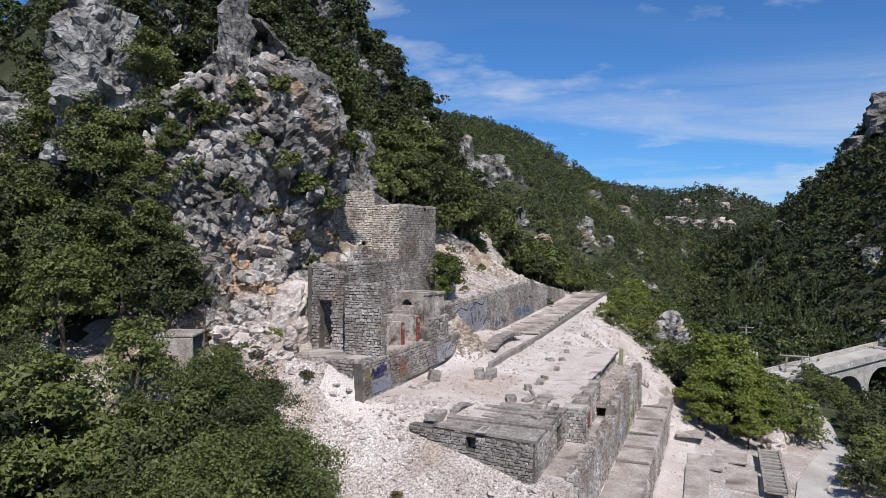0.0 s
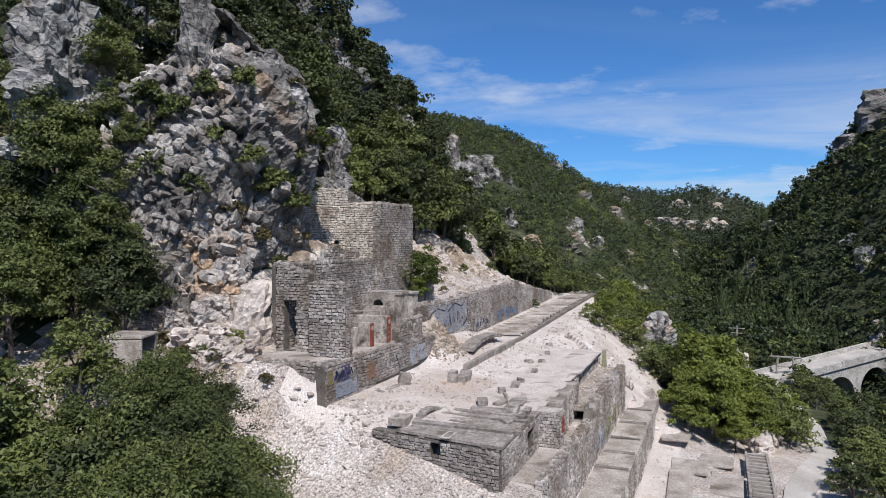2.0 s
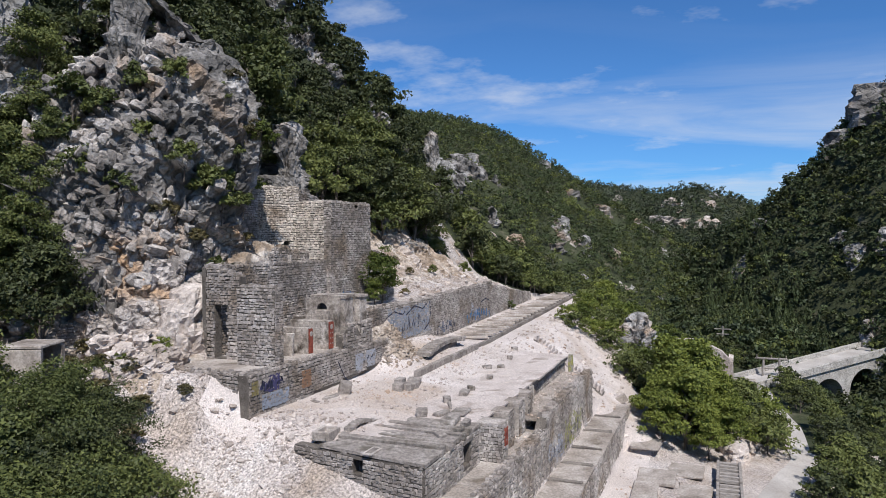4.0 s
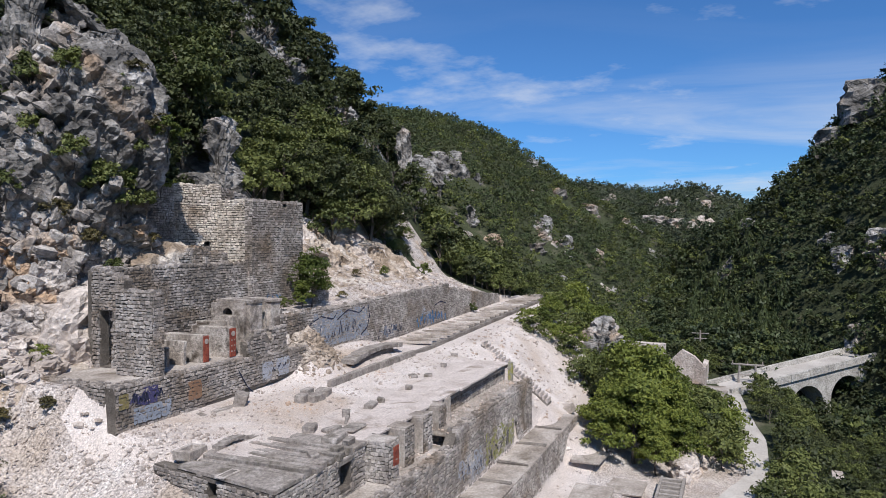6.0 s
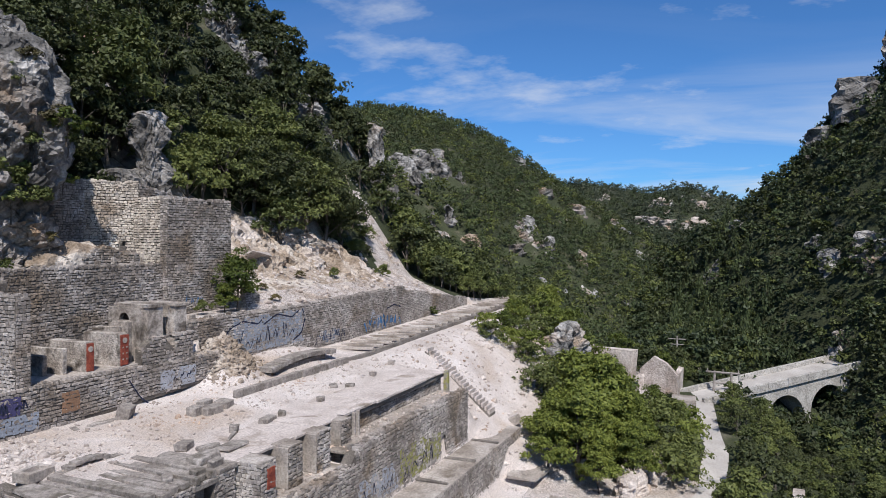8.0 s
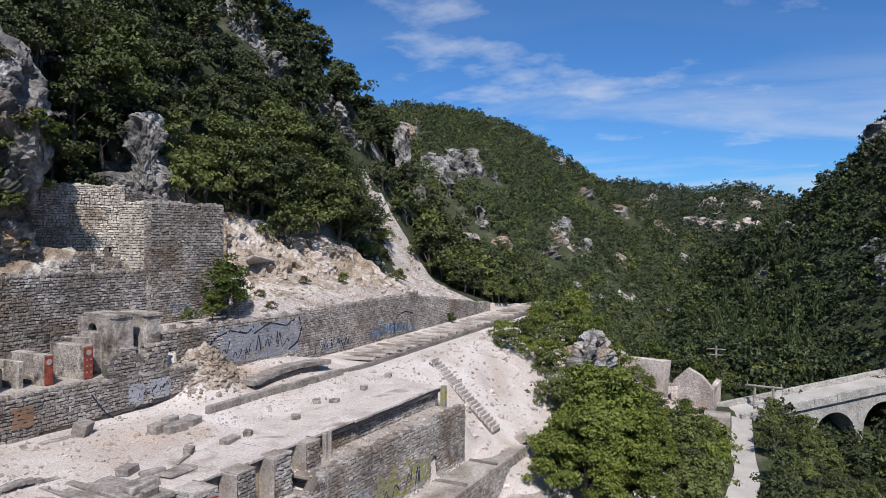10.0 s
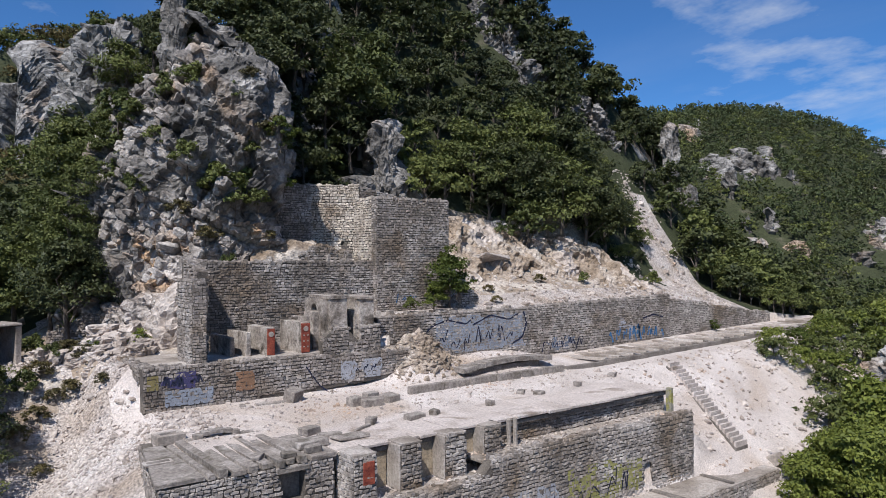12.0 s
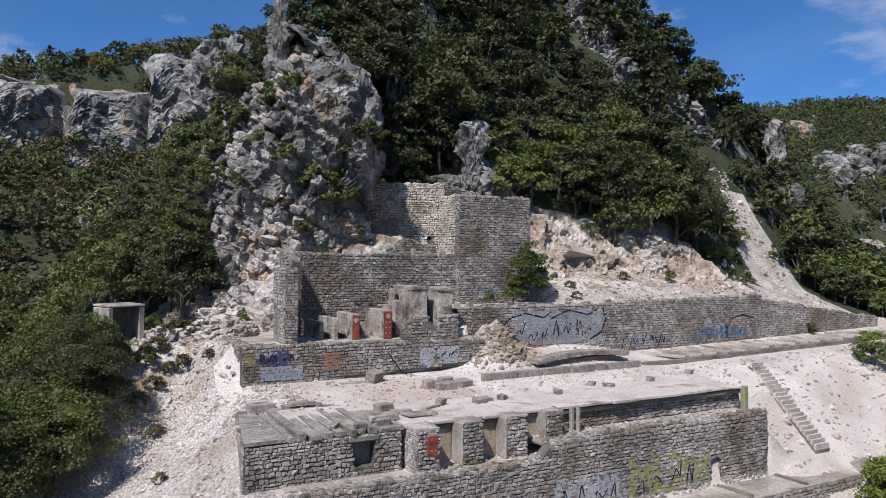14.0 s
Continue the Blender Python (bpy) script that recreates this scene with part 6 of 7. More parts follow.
masonry(st, (44.4, 20.15), (48.3, 20.15), 2.3, lambda u: 3.3 if u < 0.6 else (3.9 if u < 1.8 or u > 2.5 else 3.0), 0.5, sides=(1,), seed=71, ragged=0.1)
for x, y, a, b, c in ((44.6, 21.4, 0.7, 0.9, 2.3), (48.6, 21.9, 0.4, 0.4, 0.3), (49.4, 22.0, 0.35, 0.35, 0.28), (50.3, 21.9, 0.4, 0.35, 0.3), (43.0, 23.4, 1.2, 0.8, 0.5), (42.2, 22.6, 0.8, 0.6, 0.35), (40.0, 23.2, 0.9, 0.5, 0.3)):
    block("concrete_block", (a, b, c), M_KILN, "weathered concrete block on the terrace", "block", (x, y, height(x, y) + 0.08), RNG.uniform(-15, 15), "terrace blocks")
for x in (51.3, 52.6, 53.4, 54.8, 58.4, 60.2):
    block("coping_block", (0.38, 0.34, 0.3), M_KILN, "small block on the retaining wall", "block", (x, 21.5, 4.18), RNG.uniform(0, 40), "coping blocks")
for x in (43.6, 46.2):
    block("coping_block", (0.3, 0.3, 0.45), M_KILN, "small post on the high wall", "block", (x, 25.35, 7.62), 0, "wall-top posts")

# rooms above the high wall
wall("wall_room", "low broken room wall above the terrace", (46.2, 26.9), (49.6, 26.9), 7.3, lambda u: 8.1 + 0.75 * math.sin(u * 0.9), 0.45, sides=(1,), seed=72)
wall("wall_room_side", "low broken cross wall above the terrace", (49.5, 27.4), (49.5, 25.7), 7.3, 8.5, 0.4, sides=(1, -1), seed=73, ends=True)
# Slot in the wall: its shade is a dark sheet.
piece(thing("doorway_shade_sheet", "dark sheet for the shade of a slot in the upper wall", "doorway", kind="structure"), "lining", (50.2, 50.7, 28.0, 28.1, 7.6, 8.9), M_DARK)
heap = bmesh.new()
bmesh.ops.create_icosphere(heap, subdivisions=4, radius=1.0)
for v in heap.verts:
    v.co = Vector((v.co.x * 3.0 + 46.4, v.co.y * 1.9 + 28.3, max(v.co.z, -0.2) * 1.7 + 7.4)) + Vector((0.5 * noise.noise(v.co * 3.1), 0.4 * noise.noise(v.co * 2.7), 0.7 * noise.noise(v.co * 1.7) + 0.25 * noise.noise(v.co * 5.0)))
solid("earth_mound", heap, M_OCHRE, "mound of ochre earth against the upper wall", "mound")
stub = thing("wall_bench_stub", "ruined wall stub beside the fig tree", "wall", kind="structure")
masonry(stub, (57.4, 23.6), (59.0, 23.6), 4.2, lambda u: 6.0 - 0.5 * u, 0.5, sides=(1,), ends=True, seed=74)
block("rock_slab", (3.4, 1.8, 0.5), M_ROCKW, "overhanging rock slab at the wood's edge", "rock", (64.6, 28.4, height(64.6, 28.4) + 0.5), 8, jit=0.2, tilt=(-14, 6))
# A block, hollowed and with its back darkened, to imitate a shaded front.
shelter = thing("shelter", "square concrete block beside the scree, hollowed for a dark front", "shelter", at=(29.0, 27.4, 1.75))
shelter.rotation_euler = (0, 0, radians(24))
for nm, d, m in (("side_wall", (-1.1, -0.8, -0.9, 0.9, 0, 2.7), M_CONC), ("side_wall", (0.8, 1.1, -0.9, 0.9, 0, 2.7), M_CONC), ("back_wall", (-0.8, 0.8, 0.6, 0.9, 0, 2.7), M_DARK), ("roof", (-1.12, 1.12, -0.92, 0.92, 2.7, 2.86), M_CONC), ("sill", (-0.8, 0.8, -0.85, -0.6, 0, 0.35), M_CONC)):
    piece(shelter, nm, d, m, 0.03, 0.03)
wall("wall_scree", "dry-stone wall across the scree", (32.5, 33.4), (35.8, 32.2), lambda u: height(32.5 + u, 33) - 0.2, lambda u: height(32.5 + u, 33) + 1.0, 0.6, sides=(1,), seed=75)
block("vent_box", (0.9, 0.7, 0.9), M_CONC, "small concrete vent box at the scree's foot", "box", (29.2, 6.6, height(29.2, 6.6) - 0.1), 20)

for n, (x, y, k, sz) in enumerate(((31.0, 25.4, 1, 0.9), (32.2, 24.2, 1, 0.8), (30.2, 24.6, 0, 0.9), (33.2, 25.8, 1, 0.8), (31.8, 26.6, 0, 0.7), (30.6, 23.2, 1, 0.8), (33.8, 27.2, 2, 0.6), (29.6, 22.4, 1, 0.8), (32.8, 29.6, 1, 0.8), (31.2, 29.0, 0, 0.9), (34.6, 28.2, 1, 0.7), (30.4, 30.6, 1, 1.0), (28.6, 25.2, 0, 1.1), (28.2, 23.0, 0, 1.2))):
    tree(SHRUB[k], x, y, sz, "dry brown shrub on the upper scree" if k == 1 else "green shrub on the upper scree", "shrub", "scree shrubs", n * 1.3, name="shrub")
for x, y, h in ((49.9, 26.4, 1.3), (51.0, 26.8, 1.0), (48.2, 26.3, 0.8)):
    block("door_post", (0.26, 0.26, h), M_KILN, "dark stone post standing in the ruined room", "post", (x, y, height(x, y) - 0.05), 6, "room posts")
# loose stones of the scree, heaps and bank
rng = np.random.default_rng(40)
sp = []
for n in range(6400):
    x, y = rng.uniform(26, 37), rng.uniform(5, 31)
    sp.append((x, y, height(x, y) + 0.03, float(np.clip(rng.exponential(0.085) + 0.055, 0.06, 0.55))))
rocks("scree_stones", "white angular limestone scree stones", "scree", [s for s in sp if not (s[0] > 32.2 and s[1] < 15.5) and not (s[0] > 34.4 and s[1] > 19.5 and s[1] < 25.4)], M_ROCKW, 41)
sp = []
for n in range(2000):
    x, y = rng.uniform(62, 100), rng.uniform(3, 16)
    sp.append((x, y, height(x, y) + 0.02, float(np.clip(rng.exponential(0.13) + 0.06, 0.06, 0.8))))
for n in range(1300):
    x, y = rng.uniform(57.5, 86), rng.uniform(22.2, 30)
    sp.append((x, y, height(x, y) + 0.03, float(np.clip(rng.exponential(0.16) + 0.08, 0.08, 0.9))))
for n in range(700):
    y = rng.uniform(22.4, 38)
    x = gully_x(y) + rng.normal(0, 1.5)
    sp.append((float(x), float(y), height(x, y) + 0.03, float(np.clip(rng.exponential(0.14) + 0.1, 0.1, 0.8))))
rocks("bank_stones", "pale stones strewn over the bank and slope", "stones", sp, M_ROCKW, 42)
sp = []
for n in range(2200):
    x, y = rng.uniform(33, 62), rng.uniform(13.4, 21)
    if not (x < 50.8 and y > 19.6):
        sp.append((x, y, height(x, y) + 0.02, float(np.clip(rng.exponential(0.06) + 0.05, 0.05, 0.4))))
for n in range(700):
    x, y = rng.uniform(40, 61), rng.uniform(7.7, 9.4)
    sp.append((x, y, -1.24 if x > 46.2 else -1.94, float(np.clip(rng.exponential(0.07) + 0.05, 0.05, 0.35))))
for n in range(900):
    x, y = rng.uniform(38, 67), rng.uniform(-4, 4.6)
    sp.append((x, y, height(x, y) + 0.02, float(np.clip(rng.exponential(0.08) + 0.05, 0.05, 0.5))))
rocks("gravel_stones", "loose pale stones on the gravel bench", "stones", sp, M_ROCKW, 43)
sp = []
for n in range(800):
    x, y = rng.normal(51.2, 1.2), rng.normal(19.8, 0.8)
    if y < 21.0 and x > 49:
        sp.append((x, y, height(x, y) + 0.05, float(np.clip(rng.exponential(0.16) + 0.1, 0.1, 0.9))))
rocks("rubble_heap", "heap of ochre rubble against the retaining wall", "rubble", sp, M_OCHRE, 45)
sp = [(float(x), float(y), height(x, y) + 0.15, float(s)) for x, y, s in zip(rng.normal(35.5, 1.4, 130), rng.normal(28.6, 2.2, 130), rng.uniform(0.4, 1.3, 130)) if not (x > 34.2 and y < 25.6)]
rocks("rubble", "tumbled limestone blocks beside the ruin", "rubble", sp, M_ROCKW, 44)
for n, (x, y, k, s) in enumerate(((36.2, 26.6, 2, 0.8), (34.8, 30.8, 1, 0.9), (32.6, 27.6, 1, 1.0), (31.4, 24.0, 1, 0.7), (33.4, 22.5, 1, 0.6), (61.5, 25.0, 1, 0.6), (68, 26.0, 1, 0.7), (73, 25.6, 0, 0.7), (83.5, 26, 0, 1.0), (30.4, 20.6, 1, 0.6),
                                  (47.8, 28.9, 1, 0.6), (53, 23.4, 0, 0.7), (30.0, 15.4, 1, 0.5), (34.0, 33.8, 0, 1.1), (60.4, 23.0, 1, 0.6), (86, 21.0, 2, 0.7))):
    tree(SHRUB[k], x, y, s, ("green shrub rooted among pale stones", "dry brown shrub among the stones", "fresh green shrub on the rubble")[k], "shrub", "shrubs", n * 1.1, name="shrub")
for n, (x, y, z, s, k) in enumerate(((41.6, 28.5, 12.0, 1.1, 0), (43.2, 27.0, 14.2, 1.0, 0), (40.2, 32.0, 13.0, 1.3, 0), (41.0, 30.0, 16.6, 1.0, 1), (45.6, 27.6, 12.4, 0.8, 2), (41.2, 33.8, 17.0, 1.3, 0), (44.4, 27.2, 9.0, 0.7, 1), (42.4, 31.0, 19.4, 1.3, 0), (40.4, 36.0, 15.0, 1.5, 0),
                                     (42.2, 38.0, 19.0, 1.6, 0), (44.8, 29.8, 20.5, 1.2, 0), (40.0, 34.2, 9.5, 1.3, 1), (38.6, 30.2, 11.0, 1.0, 0), (40.4, 27.8, 9.0, 0.9, 1), (39.6, 29.0, 14.5, 0.9, 0), (43.4, 26.6, 11.0, 0.9, 0), (42.2, 27.2, 17.6, 1.0, 0), (38.2, 32.4, 14.0, 1.1, 1), (41.8, 27.4, 7.0, 0.8, 0), (44.8, 26.6, 16.5, 0.7, 1))):
    tree(SHRUB[k], x, y, s, "shrub rooted in a ledge of the crag", "shrub", "crag shrubs", n * 1.3, z, "shrub")
for n, (u, zz, s, k) in enumerate(((0.63, 12.0, 1.5, 0), (0.645, 11.2, 1.3, 0), (0.655, 12.4, 1.2, 0), (0.62, 9.4, 1.2, 1), (0.60, 13.6, 1.2, 0), (0.585, 11.0, 1.1, 1), (0.57, 15.0, 1.2, 0), (0.69, 15.6, 1.1, 2),
                                  (0.70, 15.0, 0.9, 0), (0.675, 16.0, 1.0, 1), (0.55, 12.0, 1.2, 0), (0.53, 16.5, 1.4, 0), (0.56, 18.5, 1.4, 0), (0.51, 13.0, 1.5, 0), (0.50, 17.0, 1.6, 0), (0.48, 15.0, 1.7, 0), (0.66, 19.6, 0.9, 1), (0.60, 19.0, 1.2, 0))):
    px_, py_, pz_ = face[int((zz - 0.5) / 24.0 * (face.shape[0] - 1)), int(u * (face.shape[1] - 1))]
    tree(SHRUB[k], float(px_), float(py_), s, "shrub rooted in a ledge of the crag", "shrub", "crag shrubs", n * 1.7, float(pz_) - 0.35, "shrub")
for n, (x, y, z, s) in enumerate(((41.6, 32.8, 21.0, 0.9), (43.6, 33.2, 22.0, 0.95), (45.6, 32.2, 21.0, 0.9), (42.4, 35.4, 23.4, 1.0), (44.8, 35.8, 24.6, 1.1), (40.4, 34.8, 21.4, 0.8), (47.2, 34.6, 22.6, 1.1), (44.2, 38.4, 26.0, 1.1), (41.8, 38.8, 24.0, 1.0), (47.5, 33.0, 20.5, 1.0), (49.6, 34.2, 21.5, 1.1), (46.4, 36.4, 22, 1.1), (44.0, 40.0, 20, 1.1), (48.6, 38.0, 25, 1.2), (43.0, 43.0, 17, 1.2), (51.5, 36.6, 23.5, 1.2), (52.0, 33.6, 17.0, 1.1), (49.2, 32.0, 13.5, 0.9), (51.0, 32.6, 11.5, 0.9), (54.5, 34.0, 15.5, 1.1), (48.0, 42.0, 27, 1.3), (44.9, 29.6, 20.6, 0.5), (46.2, 31.2, 20.4, 0.8), (46.4, 34.0, 23.5, 0.9), (47.4, 36.0, 26.0, 1.0), (43.2, 28.8, 19.2, 0.35))):
    tree(MID[n % 4], x, y, s, "evergreen oak clinging to the crag", "tree", "crag oaks", n * 1.3, z)

# ---- track, bridge, ruin and poles in the valley ----
def ribbon(name, label, line, width, mat, lift, category):
    P = np.array(line, float)
    d = np.r_[0, np.cumsum(np.hypot(*np.diff(P[:, :2], axis=0).T))]
    u = np.arange(0, d[-1], 0.8)
    c = np.stack([np.interp(u, d, P[:, i]) for i in range(P.shape[1])], -1)
    t = np.gradient(c[:, :2], axis=0)
    t /= np.linalg.norm(t, axis=1)[:, None]
    nn = np.stack([t[:, 1], -t[:, 0]], -1)
    V, F = [], []
    for i in range(len(u)):
        for k in range(5):
            w = (k / 4 - 0.5) * width * (1 + 0.06 * math.sin(u[i] * 0.5 + k))
            x, y = c[i, :2] + nn[i] * w
            V.append((x, y, (c[i, 2] if c.shape[1] > 2 else height(x, y)) + lift))
    for i in range(len(u) - 1):
        for k in range(4):
            a = i * 5 + k
            F.append((a, a + 1, a + 6, a + 5))
    return tagged(new(name, mesh_of(name, V, F, mat, smooth=True)), label, category, kind="structure")


ribbon("road_track", "pale gravel track along the valley floor", [(48, -4.2), (58, -5.2), (70, -8.4), (82, -8.2), (92, -6.9), (101, -6.2)], 2.0, M_ROAD, 0.16, "track")

bridge = thing("bridge", "pale stone road bridge with round arches", "bridge", kind="structure")
B0, B1 = np.array([101.5, -4.5]), np.array([134.0, -36.0])
BL = float(np.hypot(*(B1 - B0)))
be = (B1 - B0) / BL
turn = math.degrees(math.atan2(be[1], be[0]))
BZ = -9.1


def on_bridge(ob):
    ob.matrix_local = pose(B0[0], B0[1], BZ, 0, -6, turn) @ pose(0, 0, -BZ)
    return ob


def arched_wall(bm, y0, y1):
    """Spandrel wall from u = 0 to BL with three round arches, between the side planes y0 and y1."""
    arches = ((12.4, 3.1), (19.6, 3.1), (26.8, 3.1))
    us = np.unique(np.r_[np.arange(0, BL, 1.2), *[np.linspace(c - r, c + r, 17) for c, r in arches], BL])
    def low(u):
        for c, r in arches:
            if abs(u - c) < r - 1e-6:
                return BZ - 4.4 + math.sqrt(max(0, r * r - (u - c) ** 2))
        return -16.5
    for a, b in zip(us[:-1], us[1:]):
        m = (a + b) / 2
        inside = any(abs(m - c) < r for c, r in arches)
        la, lb = (max(low(a), BZ - 4.4), max(low(b), BZ - 4.4)) if inside else (-16.5, -16.5)
        va = [bm.verts.new(c) for c in ((a, y0, la), (b, y0, lb), (b, y0, BZ), (a, y0, BZ), (a, y1, la), (b, y1, lb), (b, y1, BZ), (a, y1, BZ))]
        for f in ((0, 1, 2, 3), (5, 4, 7, 6), (4, 5, 1, 0)):
            bm.faces.new([va[i] for i in f])
        if not inside:
            for f in ((1, 5, 6, 2), (4, 0, 3, 7)):
                bm.faces.new([va[i] for i in f])


M_BRIDGE = mineral("bridge_stone", [(0.3, (0.30, 0.285, 0.26)), (0.7, (0.46, 0.44, 0.41))], scale=0.6, fine=5, crack=0.3, crack_scale=1.6, bump=0.3)
bm = bmesh.new()
arched_wall(bm, -2.2, 2.2)
on_bridge(part("arcade", bm, M_BRIDGE, bridge))
on_bridge(part("deck", box(bmesh.new(), -4, BL + 4, -2.1, 2.1, BZ - 0.1, BZ + 0.12), M_ROAD, bridge, "pale road surface"))
for y in (-2.3, 2.3):
    for i in range(14):
        on_bridge(part("parapet", box(bmesh.new(), i * BL / 14, (i + 1) * BL / 14 - 0.03, y - 0.2, y + 0.2, BZ - 0.2, BZ + 0.75, 0.01, 0, 0.03), M_BRIDGE, bridge))
for c, r in ((12.4, 3.1), (19.6, 3.1), (26.8, 3.1)):
    for i in range(15):
        a = math.pi * (i + 0.5) / 15
        bm = box(bmesh.new(), -0.22, 0.22, -0.34, -0.0, -0.3, 0.3, 0, 0, 0.02)
        bmesh.ops.rotate(bm, verts=bm.verts, cent=(0, 0, 0), matrix=Matrix.Rotation(a - math.pi / 2, 3, "Y"))
        bmesh.ops.translate(bm, verts=bm.verts, vec=(c - math.cos(a) * (r + 0.2), 2.36, BZ - 4.4 + math.sin(a) * (r + 0.2)))
        on_bridge(part("voussoir", bm, M_BRIDGE, bridge))
river = solid("water", box(bmesh.new(), 60, 150, -34, -16, -15.6, -15.2), mineral("river_water", [(0.3, (0.02, 0.03, 0.02)), (0.7, (0.04, 0.05, 0.03))], rough=0.12, bump=0.1, fine=3), "dark green shallow river under the bridge", "water", kind="structure")

hut = thing("ruined_house", "pale roofless gable of a ruined stone house", "house")
bm = bmesh.new()
for pts, y0, y1 in (([(-2.2, -5.5), (2.2, -5.5), (2.2, 1.6), (0.6, 3.2), (-0.9, 2.5), (-2.2, 1.2)], -0.3, 0.3),):
    f = [bm.verts.new((x, y0, z)) for x, z in pts]
    g = [bm.verts.new((x, y1, z)) for x, z in pts]
    bm.faces.new(f)
    bm.faces.new(g[::-1])
    for i in range(len(pts)):
        j = (i + 1) % len(pts)
        bm.faces.new((f[j], f[i], g[i], g[j]))
for ob in (part("gable", bm, M_ROCKW, hut),):
    ob.matrix_local = pose(101.2, -1.2, -7.4, 0, 0, 78)
part("side_wall", box(bmesh.new(), 101.3, 106.0, -3.4, -2.9, -12, -6.0, 0.15), M_ROCKW, hut)
part("side_wall", box(bmesh.new(), 101.0, 105.5, 0.6, 1.1, -12, -6.4, 0.15), M_ROCKW, hut)
# The gable is uncut; this dark plate paints a window's shade.
part("window_dark_plate", box(bmesh.new(), 100.84, 100.9, -2.6, -2.0, -8.2, -7.2), M_DARK, hut)
block("ruin_wall", (6.0, 1.0, 4.6), M_ROCKW, "crumbling pale wall beside the ruined house", "wall", (101.6, 4.6, -8.4), 75, jit=0.3)
block("ruin_hut", (2.6, 2.4, 2.6), M_CONC, "small pale concrete hut by the track", "hut", (93.0, -4.6, -9.6), 5)


def log(bm, a, b, r, n=8):
    a, b = Vector(a), Vector(b)
    m = (b - a).to_track_quat("Z", "Y").to_matrix().to_4x4()
    bmesh.ops.create_cone(bm, cap_ends=True, segments=n, radius1=r, radius2=r * 0.85, depth=(b - a).length, matrix=Matrix.Translation((a + b) / 2) @ m)
    return bm


hp = thing("power_pole", "twin-legged timber power pole with crossbars", "pole")
for s in (-0.95, 0.95):
    part("leg", log(bmesh.new(), (105.2 + s * 0.15, -8.0 + s * 1.25, -13.0), (105.2 + s * 0.1, -8.0 + s * 0.95, -6.1), 0.17), M_WOOD, hp)
part("crossbar", log(bmesh.new(), (105.1, -9.9, -6.25), (105.3, -6.1, -6.25), 0.14), M_WOOD, hp)
part("crossbar", log(bmesh.new(), (105.1, -9.3, -7.5), (105.3, -6.8, -7.5), 0.1), M_WOOD, hp)
for y in (-9.7, -8.0, -6.3):
    part("insulator", log(bmesh.new(), (105.2, y, -6.15), (105.2, y, -5.8), 0.07), M_CONC, hp)
tp = thing("utility_pole", "slender timber pole with two short crossarms", "pole")
part("shaft", log(bmesh.new(), (112, -2.2, -12), (112, -2.2, -3.1), 0.14), M_WOOD, tp)
part("crossarm", log(bmesh.new(), (112, -3.3, -3.5), (112, -1.1, -3.5), 0.08), M_WOOD, tp)
part("crossarm", log(bmesh.new(), (112, -3.0, -4.2), (112, -1.4, -4.2), 0.07), M_WOOD, tp)
block("river_wall", (14, 0.8, 2.2), M_ROCKW, "pale river wall among the bushes", "wall", (70, -14.0, -12.0), -4, jit=0.1)

# ---- paint on the walls ----
def paint(name, rgb):
    return mineral(name, [(0.35, tuple(c * 0.8 for c in rgb)), (0.65, rgb)], scale=1.5, fine=14, fine_amount=0.35, rough=0.8, bump=0.15)


BLUE, INK, WHITE, OCHRE, ORANGE = paint("blue_spray", (0.06, 0.17, 0.34)), paint("dark_spray", (0.025, 0.03, 0.06)), paint("white_spray", (0.37, 0.38, 0.41)), paint("ochre_spray", (0.24, 0.20, 0.09)), paint("orange_spray", (0.27, 0.16, 0.10))
VIOLET = paint("violet_spray", (0.07, 0.065, 0.15))


def stroke(parent, pts, width, y, mat, name="stroke"):
    """One painted line on a wall that faces the valley: a flat ribbon."""
    P = np.array(pts, float)
    d = np.r_[0, np.cumsum(np.hypot(*np.diff(P, axis=0).T))]
    u = np.linspace(0, d[-1], max(3, int(d[-1] / 0.12)))
    c = np.stack([np.interp(u, d, P[:, 0]), np.interp(u, d, P[:, 1])], -1)
    if len(c) > 5:
        c[1:-1] = (c[:-2] + c[1:-1] + c[2:]) / 3
    t = np.gradient(c, axis=0)
    t /= np.linalg.norm(t, axis=1)[:, None] + 1e-9
    w = width * (0.5 + 0.12 * np.sin(u * 5 + P[0, 0]))[:, None] * np.stack([-t[:, 1], t[:, 0]], -1)
    V = [(x, y, z) for p, q in zip(c - w, c + w) for x, z in (p, q)]
    return child(name, mesh_of(name, V, [(2 * i, 2 * i + 1, 2 * i + 3, 2 * i + 2) for i in range(len(c) - 1)], mat), parent)


